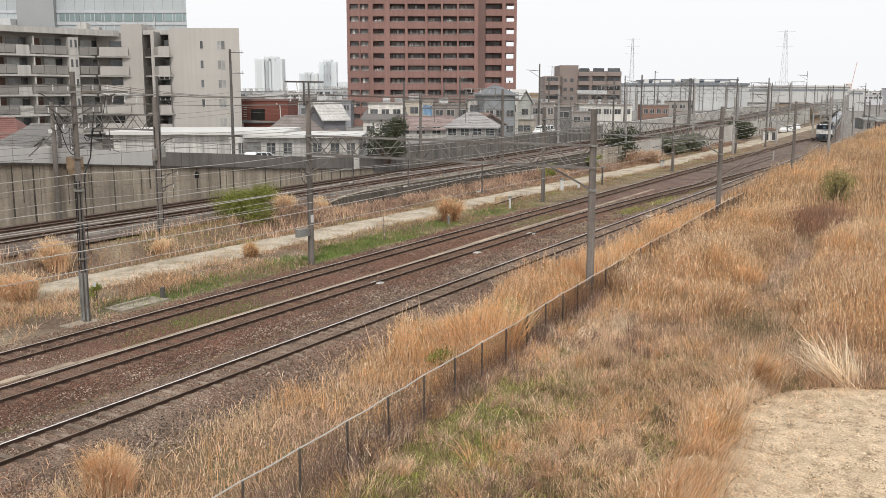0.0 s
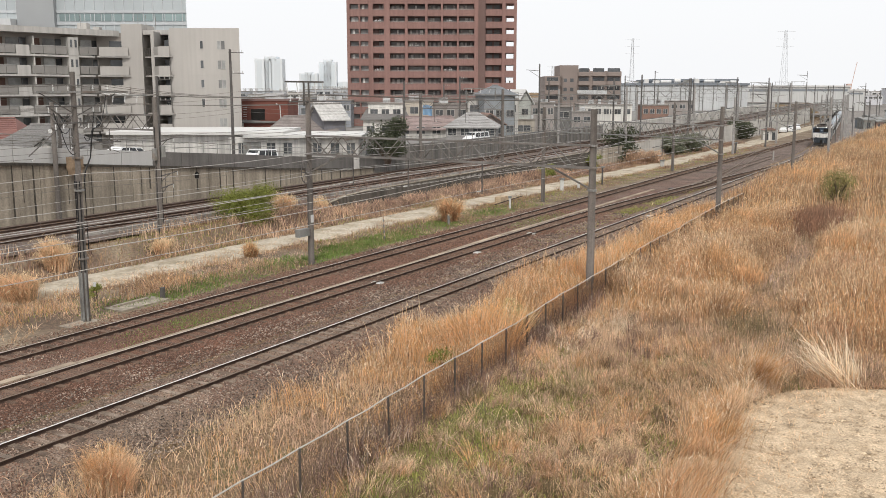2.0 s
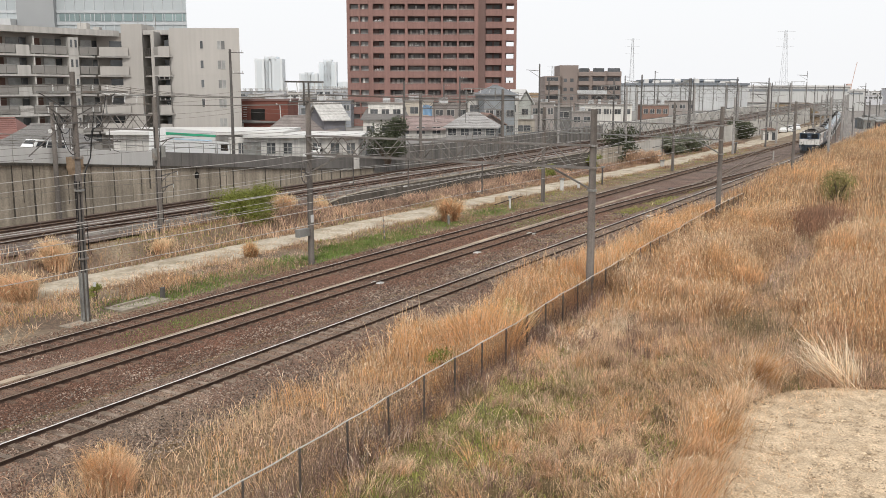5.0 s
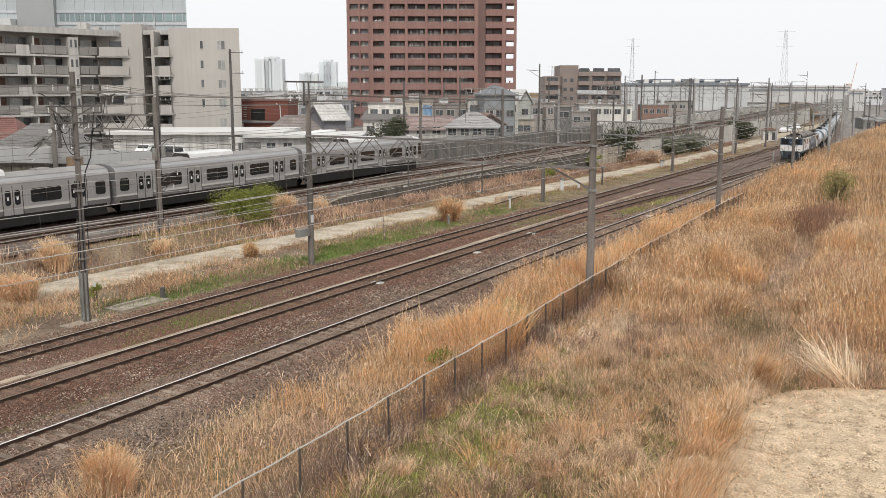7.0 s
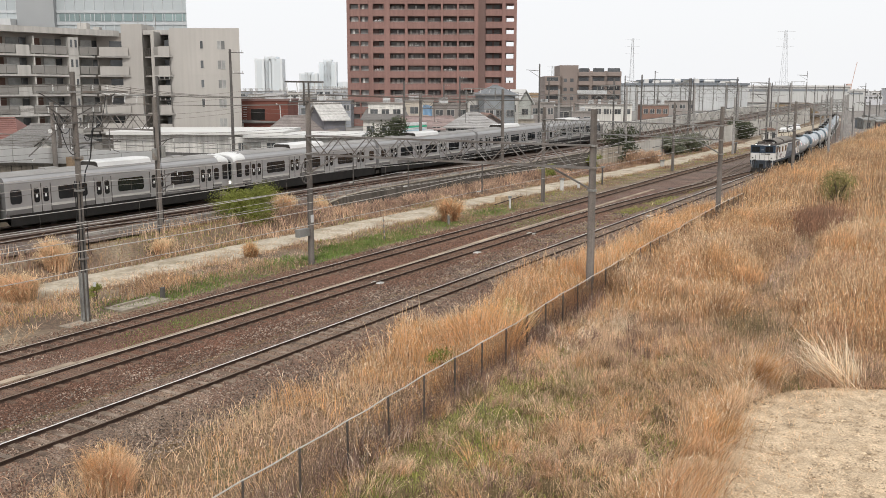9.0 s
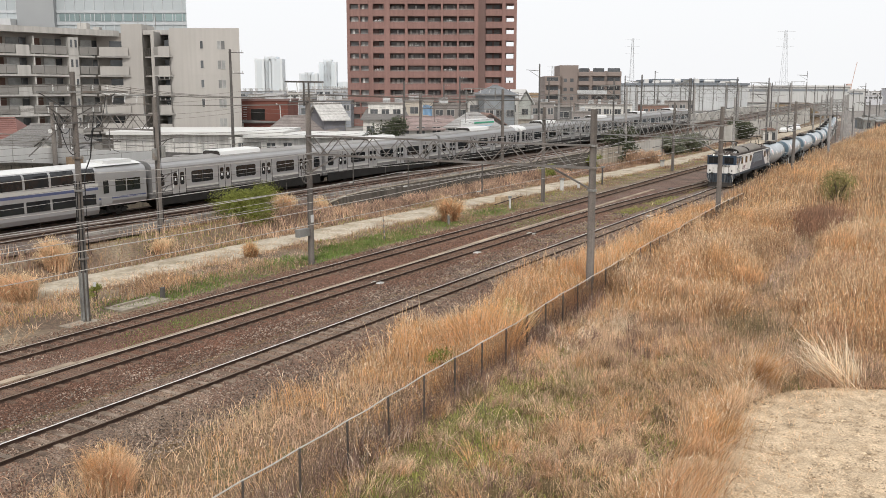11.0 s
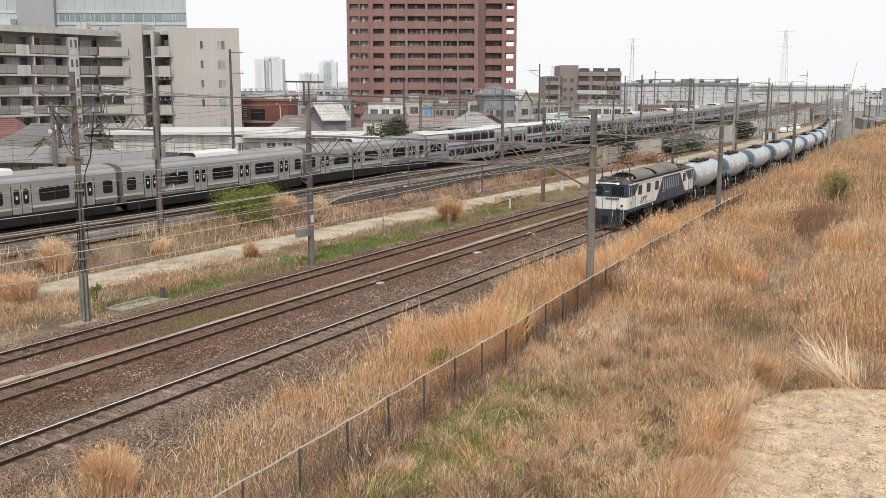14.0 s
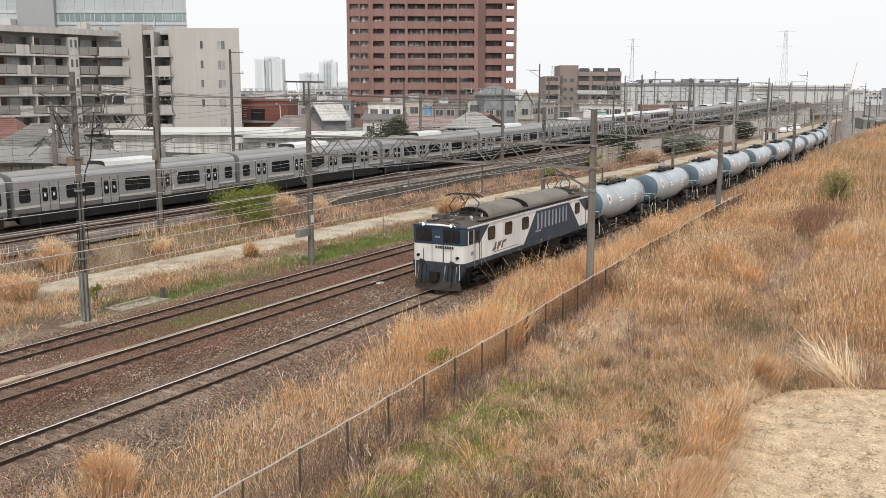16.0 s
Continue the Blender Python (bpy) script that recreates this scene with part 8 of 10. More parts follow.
    # strip of reeds between fence and track
    def keep_strip(x, y):
        d = (fence_arr(y) - x)
        top = np.interp(y, [10, 21, 26, 40, 60, 80], [0.02, 0.05, 0.5, 1, 0.75, 0.5])
        wide = np.interp(y, [10, 22, 30, 42, 60, 80, 100], [3.9, 4.5, 4.7, 4.4, 3.2, 2.6, 2.4])
        return np.where((d > 0.15) & (d < wide + 0.8 * waves(x, y, 0.9, 11)), top * np.clip(0.55 + 1.0 * waves(x, y, 0.9, 12), 0.04, 1), 0)
    x, y = scatter(170000, -20.6, -12.5, 8, 80, keep_strip)
    top = np.interp(y, [10, 22, 28, 40, 60, 80], [0.5, 0.8, 1.4, 1.6, 1.25, 1.0])
    h = top * RNG.uniform(0.55, 1.15, len(x)) * (0.9 + 0.3 * waves(x, y, 0.7, 13))
    h *= (1 + 0.4 * waves(x, y, 1.5, 33)) * (1 + 0.2 * waves(x, y, 3.1, 37))
    pick = RNG.uniform(0, 1, len(x)) + 0.2 * waves(x, y, 0.7, 65)
    for a, b, m_, nm, lab, sd in ((-9, 0.8, "reed_gold", "trackside_reeds", "tall dry orange reeds between fence and freight track", 0.15), (0.8, 9, "straw", "trackside_pale_reeds", "pale dry reeds between fence and track", 0.3)):
        q = (pick >= a) & (pick < b)
        blades(nm, x[q], y[q], h[q], 0.017, M[m_], lab, 0.2, 0.2, tilt=sway(x[q], y[q], 0.28, 1.1), seed=sd, seed_len=0.13, seed_w=0.026)
    leaves("trackside_leaves", x, y, h, 0.4, 0.28, 0.022, M["reed_gold"], "curled orange leaves on the trackside reeds")
    # here too the pale colour is light on the leaf tips
    leaves("trackside_pale_leaves", x, y, h, 0.12, 0.25, 0.022, M["bleached"], "curled trackside reed leaves, caught light put into their pale colour")
    q = (RNG.uniform(0, 1, len(x)) < 0.06) & (waves(x, y, 1.1, 132) > -0.1)
    blades("tall_trackside_reeds", x[q], y[q], h[q] * RNG.uniform(1.15, 1.55, q.sum()), 0.019, M["straw"], "taller pale seed-headed stalks beside the track", 0.22, 0.2, tilt=sway(x[q], y[q], 0.35, 1.1), seed=0.85, seed_len=0.18, seed_w=0.035)
    q = RNG.uniform(0, 1, len(x)) < 0.03
    k = RNG.uniform(0.35, 0.95, q.sum())
    a = np.pi + RNG.normal(0.3, 0.8, q.sum())
    blades("arching_stalks", x[q], y[q], h[q] * RNG.uniform(1.2, 1.6, q.sum()), 0.016, M["straw"], "long pale arching reed stalks beside the track", 0.1, 0.0, 0.55, tilt=(np.cos(a) * k, np.sin(a) * k))
    x, y = scatter(120000, -21.6, -12.5, 6, 86, lambda x, y: np.where((fence_arr(y) - x > 0.1) & (x > -20.6 + 0.9 * waves(x, y, 1.2, 66)), (0.75 + 0.6 * waves(x, y, 0.8, 14)) * np.clip((x + 21.4) / 2.2, 0.15, 1), 0))
    q = RNG.uniform(0, 1, len(x)) + 0.3 * waves(x, y, 0.9, 112) < np.interp(y, [8, 24, 32], [0.2, 0.3, 0.42])
    blades("trackside_straw", x[q], y[q], RNG.uniform(0.15, 0.55, q.sum()), 0.02, M["straw"], "low bleached straw between fence and track", 0.8, 0.1, seed=0.3, seed_len=0.12, seed_w=0.03)
    blades("trackside_brush", x[~q], y[~q], RNG.uniform(0.1, 0.4, (~q).sum()), 0.02, M["brush"], "low dull brush between fence and track", 0.7, 0.1, lite=True)
    # dark brush tangled in the fence
    def keep_fence(x, y):
        d = np.abs(fence_arr(y) - x - 0.15)
        return np.where(d < 0.75, np.clip(1.1 - d / 0.8 + 0.4 * waves(x, y, 1.4, 67), 0, 1), 0)
    x, y = scatter(64000, -18.2, -12.0, 8, 80, keep_fence)
    h = RNG.uniform(0.3, 1.1, len(x)) * np.interp(y, [10, 25, 45], [0.75, 1, 1]) * (1 + 0.35 * waves(x, y, 1.3, 68))
    blades("fence_brush", x, y, h, 0.014, M["thicket"], "purple-brown tangled brush grown through the fence", 0.35, 0.1, seed=0.12, seed_len=0.1, seed_w=0.03, lite=True)
    x, y = scatter(26000, -18.2, -11.6, 8, 60, lambda x, y: np.where((x - fence_arr(y) > -0.9) & (x - fence_arr(y) < 0.6), np.clip(0.4 + 0.8 * waves(x, y, 1.5, 113), 0, 1), 0))
    a, k = RNG.uniform(0, 2 * np.pi, len(x)), RNG.uniform(0.3, 1.3, len(x))
    q = RNG.uniform(0, 1, len(x)) < 0.35
    z = ground_arr(x, y) + RNG.uniform(0.0, 0.7, len(x))
    blades("fence_curls", x[q], y[q], RNG.uniform(0.12, 0.4, q.sum()), 0.02, M["bleached"], "pale curled leaves caught in the fence", 0.1, 0.1, 0.7, z[q], (np.cos(a[q]) * k[q], np.sin(a[q]) * k[q]), lite=True)
    blades("fence_twigs", x[~q], y[~q], RNG.uniform(0.2, 0.6, (~q).sum()), 0.018, M["twig_grey"], "grey-pink dead twigs in the fence", 0.1, 0.1, 0.7, z[~q] * 0.6, (np.cos(a[~q]) * k[~q] * 0.6, np.sin(a[~q]) * k[~q] * 0.6), lite=True)
    # low weeds and litter in the foreground
    low = lambda x, y: np.where(near_edge(x, y) & (x > fence_arr(y) - 0.4), 0.95 * (1 - 0.5 * (reed_height(x, y) > 0.4)), 0)
    lush = lambda x, y: np.clip(1.5 * np.exp(-((x - fence_arr(y) - 1.9) / 1.3) ** 2) * np.clip((35 - y) / 5, 0, 1) * (0.9 + 0.55 * waves(x, y, 0.9, 69)), 0, 1)
    for m_, nm, lab, cnt, hh, sp, wv in (("straw", "straw_tufts", "shaggy bleached straw tufts over the field", 330, 0.5, 0.9, 81), ("reed", "orange_shaggy_tufts", "shaggy orange grass tufts over the field", 260, 0.6, 0.7, 82), ("brush", "brown_tufts", "brown tangled tufts over the field", 330, 0.5, 0.9, 83), ("weed_dark", "dark_tufts", "dark brown stalk tufts over the field", 200, 0.55, 0.5, 84)):
        x, y = scatter(cnt * 5, -16, 2, 13, 46, lambda x, y: low(x, y) * np.clip(0.35 + 0.7 * waves(x, y, 0.8, wv), 0, 1) * (1 - 0.7 * lush(x, y)))
        clumps(nm, x, y, 42, hh, sp, 0.015, M[m_], lab, root=0.2)
    x, y = scatter(150, -15.5, -8, 33, 46, lambda x, y: np.clip(np.exp(-((x - fence_arr(y) - 1.6 - 0.14 * (y - 30)) / 0.8) ** 2), 0, 1))
    clumps("bleached_fringe", x, y, 40, 0.6, 1.3, 0.016, M["straw"], "bleached curling grass fringe along the reed edge", 0.35)
    # lodged tufts: every tuft lies over in its own direction
    def lodged(name, cx, cy, each, h, width, material_, label, way=None, bend_by=0.9, root=0.16, seed=0.1, spin=0.9):
        m = len(cx)
        k = np.repeat(np.arange(m), each)
        n = len(k)
        size = (RNG.uniform(0.55, 1.3, m) * (1 + 0.25 * waves(cx, cy, 0.8, 92)))[k]
        a0 = (waves(cx, cy, 0.35, 93) * 2.2 + RNG.normal(0, spin, m)) if way is None else way + RNG.normal(0, spin, m)
        a = a0[k] + RNG.normal(0, 0.55, n)
        q = RNG.uniform(0.25, 1.0, n) * (bend_by * RNG.uniform(0.5, 1.3, m))[k]
        d = np.abs(RNG.normal(0, root, n)) * size
        b = RNG.uniform(0, 2 * np.pi, n)
        x, y = cx[k] + np.cos(b) * d, cy[k] + np.sin(b) * d
        blades(name, x, y, h * size * RNG.uniform(0.45, 1.1, n), width, material_, label, 0.1, 0.0, 0.62, ground_arr(x, y), (np.cos(a) * q, np.sin(a) * q), "grass", seed=seed, seed_len=0.09, seed_w=0.02)
    for m_, nm, lab, cnt, hh, bb, wv in (("straw", "lodged_straw", "lodged bleached straw tufts over the field", 620, 0.5, 1.3, 94), ("weed", "lodged_weeds", "lodged light brown weed tufts over the field", 620, 0.42, 1.1, 95), ("brush", "lodged_brush", "lodged pink-brown tufts over the field", 520, 0.46, 1.0, 96),
                                         ("reed", "lodged_reed", "lodged orange grass tufts over the field", 420, 0.6, 0.8, 97), ("thicket", "twig_tufts", "dark purple-brown twig tufts over the field", 260, 0.5, 0.5, 98), ("olive_stalk", "olive_tufts", "olive green-brown stalk tufts over the field", 320, 0.55, 0.5, 99)):
        x, y = scatter(cnt * 4, -16, 2.5, 12, 47, lambda x, y: low(x, y) * np.clip(0.15 + 0.95 * waves(x, y, 0.6, wv), 0, 1) * (1 - 0.75 * lush(x, y)) * (np.clip((y - 25) / 8, 0.12, 1) if m_ == "reed" else 1.0))
        lodged(nm, x, y, 44, hh, 0.014, M[m_], lab, bend_by=bb)
    # bleached curling fringe where the reeds end along the fence
    x, y = scatter(700, -16.5, -9, 33, 46, lambda x, y: np.clip(np.exp(-((x - fence_arr(y) - 1.1 - 0.1 * np.clip(y - 30, 0, 20)) / 0.7) ** 2) * (0.5 + 0.8 * waves(x, y, 1.2, 101)), 0, 1))
    lodged("curled_straw", x, y, 40, 0.6, 0.016, M["bleached"], "bleached curling grass along the reed edge", bend_by=1.6, root=0.22, spin=1.4)
    # tall tufts rooted along the bare earth's edge, falling out over it
    y = np.concatenate([RNG.uniform(14, 31.5, 70), RNG.uniform(21, 26.5, 34)])
    x = dirt_edge(y) - np.abs(RNG.normal(0.45, 0.4, len(y)))
    lodged("edge_tufts", x[::2], y[::2], 75, 1.0, 0.014, M["reed"], "tall orange grass tufts hanging over the bare earth's edge", way=-0.5, bend_by=0.75, root=0.3, spin=0.75)
    lodged("straw_edge_tufts", x[1::4], y[1::4], 120, 0.95, 0.0115, M["straw"], "straw-coloured grass tufts standing at the bare earth's edge", way=-0.2, bend_by=0.5, root=0.3, spin=0.9)
    lodged("pale_edge_tufts", x[3::4] + 0.25, y[3::4], 110, 0.75, 0.0115, M["bleached"], "bleached grass tufts spilling over the bare earth's edge", way=-0.5, bend_by=1.4, root=0.26, spin=0.7)
    x, y = scatter(80000, -16, 3, 9, 62, lambda x, y: low(x, y) * (1 - 0.8 * lush(x, y)) * np.clip(0.55 + 0.8 * waves(x, y, 1.1, 91), 0.08, 1))
    h = RNG.uniform(0.1, 0.36, len(x)) * (1 + 0.6 * waves(x, y, 0.75, 15))
    pick = RNG.uniform(0, 1, len(x)) + 0.5 * waves(x, y, 0.7, 41)
    for a, b, m_, nm, lab, ln, g in ((-9, 0.62, "weed", "dry_weeds", "matted light brown dead weeds in the field", 0.9, 1.0), (0.62, 0.85, "brush", "pink_weeds", "pinkish-brown brushy weeds in the field", 0.7, 1.15), (0.85, 9, "weed_dark", "dark_weeds", "dark upright weed stalks in the field", 0.45, 1.5)):
        q = (pick >= a) & (pick < b)
        blades(nm, x[q], y[q], np.clip(h[q] * g, 0.06, 1.0), 0.017, M[m_], lab, ln, 0.1, tilt=sway(x[q], y[q], 0.4, 1.3), seed=0.2, seed_len=0.08, seed_w=0.018)
    x, y = scatter(14000, -14, 1, 12, 50, lambda x, y: low(x, y) * (waves(x, y, 1.3, 42) > 0.4) * np.clip((y - 24) / 8, 0.15, 1))
    blades("orange_tufts", x, y, RNG.uniform(0.3, 0.75, len(x)), 0.015, M["reed"], "orange grass tufts scattered in the field", 0.4, 0.1, tilt=sway(x, y, 0.4, 1.5))
    x, y = scatter(9000, -12, -2, 18, 46, lambda x, y: low(x, y) * (waves(x, y, 1.1, 43) > 0.62))
    blades("olive_stalks", x, y, RNG.uniform(0.4, 0.95, len(x)), 0.014, M["olive_stalk"], "dark olive stalk clumps standing in the field", 0.3, 0.0)
    x, y = scatter(45000, -16, 3, 9, 62, lambda x, y: low(x, y) * np.clip(0.4 + 0.9 * waves(x, y, 0.7, 16), 0, 1) * (1 - 0.8 * lush(x, y)))
    blades("pale_straw", x, y, RNG.uniform(0.12, 0.5, len(x)), 0.018, M["straw"], "bleached straw lying over the field", 0.95, 0.1, tilt=sway(x, y, 0.5, 1.7))
    green = lambda x, y: low(x, y) * np.clip(np.maximum(lush(x, y), 0.45 * (waves(x, y, 0.7, 17) + 0.1) * np.clip((37 - y) / 4, 0.15, 1)) + 0.4 * np.exp(-((x + 10.2) / 2.4) ** 2 - ((y - 27.5) / 5.5) ** 2) * (0.6 + 0.8 * waves(x, y, 1.1, 121)) + 0.16 * np.exp(-((x + 10.8) / 1.7) ** 2) * np.clip((y - 33) / 5, 0, 1) * (0.6 + 0.9 * waves(x, y, 0.9, 122)), 0, 1)
    x, y = scatter(230000, -16, 3, 12, 48, green)
    blades("green_grass", x, y, RNG.uniform(0.07, 0.27, len(x)), 0.026, M["grass"], "patches of fresh spring grass by the fence", 0.95, 0.0, lite=True)
    x, y = scatter(26000, -13.5, -5.5, 26, 38, lambda x, y: low(x, y) * np.clip(0.4 + 0.9 * waves(x, y, 1.0, 134), 0, 1))
    blades("pale_litter", x, y, RNG.uniform(0.15, 0.4, len(x)), 0.018, M["weed"], "pale brown litter lying over the field", 1.0, 0.0, tilt=sway(x, y, 0.6, 1.7), lite=True)
    # long grass round the bare earth: stems rooted at its edge, leaning back in clumps
    x, y = scatter(90000, -10, 2, 14, 40, lambda x, y: np.where(near_edge(x, y), np.exp(-((dirt_edge(y) - x - 0.55) / 0.65) ** 2) * np.clip(0.45 + 1.0 * waves(x, y, 1.2, 18), 0, 1), 0))
    h = RNG.uniform(0.45, 1.15, len(x)) * (1 + 0.3 * waves(x, y, 1.1, 70))
    tx, ty = -0.35 + 0.4 * waves(x, y, 1.4, 71), 0.15 + 0.4 * waves(x, y, 1.4, 72)
    q = RNG.uniform(0, 1, len(x)) < 0.62
    blades("long_grass", x[q], y[q], h[q], 0.014, M["reed"], "long orange grass in clumps round the bare earth", 0.5, 0.0, tilt=(tx[q], ty[q]), seed=0.15, seed_len=0.12, seed_w=0.02)
    blades("long_pale_grass", x[~q], y[~q], h[~q] * 0.9, 0.014, M["straw"], "long bleached grass in clumps round the bare earth", 0.45, 0.0, tilt=(tx[~q], ty[~q]))
    leaves("edge_curls", x, y, h, 0.22, 0.24, 0.02, M["bleached"], "pale curled leaves on the long grass round the bare earth")
    x, y = scatter(16000, -8, 2, 14, 38, lambda x, y: np.where((dirt_edge(y) - x > -0.45) & (dirt_edge(y) - x < 0.5), np.clip(0.4 + 0.9 * waves(x, y, 1.2, 18), 0, 1), 0))
    blades("spilled_straw", x, y, RNG.uniform(0.3, 0.7, len(x)), 0.013, M["bleached"], "bleached stems spilling out over the bare earth", 0.5, 0.0, 0.7, tilt=(np.full(len(x), 0.75), np.full(len(x), -0.65)))
    # weeds along the path and the slope of the main line
    verge = lambda x, y: (x > np.array([main_x(float(v)) for v in y]) + 6.75) & ((x < -35.3) | (y < 29.6) | (y > 33.4))
    mid_path = lambda y: -41.85 + 0.03 * np.minimum(y, 130)
    side = lambda x, y: np.where(verge(x, y) & (np.abs(x - mid_path(y)) > 1.45 + 0.5 * waves(x, y, 1.3, 77)), 1.0, 0.03 * verge(x, y))
    x, y = scatter(190000, -48.5, -33.6, 14, 190, lambda x, y: side(x, y) * np.clip(0.62 + 0.8 * waves(x, y, 0.5, 19), 0.4, 1))
    h = RNG.uniform(0.08, 0.36, len(x)) * (1 + 0.7 * waves(x, y, 0.5, 20)) * np.where(x < mid_path(y), 1.25, 1.0)
    q = RNG.uniform(0, 1, len(x)) + 0.3 * waves(x, y, 0.4, 73) < 0.55
    blades("path_weeds", x[q], y[q], np.clip(h[q], 0.06, 1.0), 0.03, M["reed_dull"], "brown dead weeds along the service path", 0.7, 0.1, seed=0.06, seed_len=0.1, seed_w=0.035, lite=True)
    blades("path_brush", x[~q], y[~q], np.clip(h[~q], 0.06, 1.0), 0.028, M["thicket"], "dark purple-brown brush along the service path", 0.5, 0.2, lite=True)
    x, y = scatter(20000, -48.5, -42.4, 14, 130, lambda x, y: np.clip(0.3 + 1.0 * waves(x, y, 0.5, 21), 0, 1) * verge(x, y))
    blades("slope_reeds", x, y, RNG.uniform(0.3, 0.85, len(x)), 0.04, M["weed"], "thin dry reeds on the main line slope", 0.35, 0.2, seed=0.2, seed_len=0.2, seed_w=0.06, lite=True)
    x, y = scatter(110000, -47.5, -33.3, 14, 170, lambda x, y: side(x, y) * np.clip(0.22 + 0.5 * np.clip((y - 50) / 20, 0, 1) * (x > -38.5) + 0.8 * waves(x, y, 0.4, 22) + 0.25 * np.exp(-((x + 38.2) / 0.8) ** 2), 0, 1))
    blades("path_grass", x, y, RNG.uniform(0.08, 0.24, len(x)), 0.05, M["grass"], "green grass beside the service path", 0.5, 0.0, lite=True)
    x, y = scatter(70000, -37.4, -33.3, 28, 84, lambda x, y: np.clip(np.exp(-((x + 34.8) / 1.2) ** 2) * (1.5 * np.exp(-((y - 51) / 8) ** 2) + 0.55 * np.exp(-((y - 36) / 5) ** 2) + 0.6 * np.exp(-((y - 70) / 8) ** 2)) * (0.8 + 0.8 * waves(x, y, 0.8, 74)), 0, 1))
    blades("verge_grass", x, y, RNG.uniform(0.14, 0.3, len(x)), 0.06, M["grass_fresh"], "bright fresh grass beside the outer track", 0.5, 0.0, lite=True)
    # low brown growth on the sandy ground between path and outer track, and ragged path edges
    for m_, nm, lab, cnt, hh, wv in (("reed_dull", "sandy_orange_weeds", "low orange-brown dead weeds on the sandy verge", 420, 0.42, 123), ("weed", "sandy_brown_weeds", "low light brown dead weeds on the sandy verge", 620, 0.36, 124), ("brush", "sandy_brush", "low pink-brown brush on the sandy verge", 520, 0.36, 125), ("straw", "sandy_straw", "bleached straw tufts on the sandy verge", 130, 0.4, 126)):
        x, y = scatter(cnt * 3, -40.2, -33.2, 16, 74, lambda x, y: np.clip(0.25 + 0.9 * waves(x, y, 0.6, wv), 0, 1) * np.interp(y, [16, 36, 46, 74], [1, 0.7, 0.3, 0.15]) * ((x < -35.5) | (y < 29.5) | (y > 34)))
        clumps(nm, x, y, 22, hh, 0.9, 0.024, M[m_], lab, root=0.3)
    for m_, nm, lab, cnt, wv in (("reed_dull", "edge_weeds", "brown weeds creeping over the path edges", 330, 127), ("straw", "edge_straw", "pale grass creeping over the path edges", 110, 128)):
        y = RNG.uniform(16, 130, cnt * 2)
        x = -41.8 + 0.03 * y + np.where(RNG.uniform(0, 1, len(y)) < 0.5, 1.95, -2.3) + RNG.normal(0, 0.26, len(y)) + 0.35 * waves(y * 0, y, 0.5, wv)
        clumps(nm, x, y, 18, 0.27, 0.9, 0.03, M[m_], lab, root=0.3)
    # brown growth along the foot of the low wall
    y = RNG.uniform(50, 122, 900)
    x = np.array([main_x(float(v)) for v in y]) + 8.2 + np.abs(RNG.normal(0, 0.9, len(y)))
    clumps("wall_foot_weeds", x[::2], y[::2], 22, 0.7, 0.7, 0.04, M["brush"], "tall brown weeds along the foot of the low wall", root=0.35)
    clumps("wall_foot_brush", x[1::2], y[1::2], 22, 0.6, 0.7, 0.04, M["thicket"], "dark twiggy brush along the foot of the low wall", root=0.35)
    x, y = scatter(9000, -39.2, -35.4, 22, 44, lambda x, y: np.clip(0.3 + 0.9 * waves(x, y, 0.9, 133), 0, 1))
    q = RNG.uniform(0, 1, len(x)) < 0.5
    blades("verge_stalks", x[q], y[q], RNG.uniform(0.3, 0.7, q.sum()), 0.018, M["reed"], "thin orange-brown stalks on the sandy verge", 0.4, 0.0, seed=0.3, seed_len=0.12, seed_w=0.03)
    blades("verge_twigs", x[~q], y[~q], RNG.uniform(0.25, 0.6, (~q).sum()), 0.018, M["brush"], "thin pink-brown dead twigs on the sandy verge", 0.5, 0.0, seed=0.2, seed_len=0.1, seed_w=0.03)
    # green between the running tracks
    x, y = scatter(40000, -30.4, -28.5, 18, 80, lambda x, y: np.clip(np.exp(-((y - 31) / 4.5) ** 2) * (0.8 + 0.6 * waves(x, y, 1.0, 75)) + 0.7 * np.exp(-((y - 68) / 5) ** 2) - 0.1, 0, 1))
    blades("track_grass", x, y, RNG.uniform(0.06, 0.2, len(x)), 0.05, M["grass_fresh"], "green weeds between two running tracks", 0.5, 0.0, z=np.full(len(x), -0.19), lite=True)
    x, y = scatter(16000, -26.2, -24.5, 46, 110, lambda x, y: np.clip(np.exp(-((y - 76) / 14) ** 2) * (0.7 + 0.7 * waves(x, y, 0.7, 76)), 0, 1))
    blades("track_moss", x, y, RNG.uniform(0.05, 0.15, len(x)), 0.05, M["grass"], "low green weeds beside the freight track", 0.4, 0.0, z=np.full(len(x), -0.2), lite=True)

build_field()


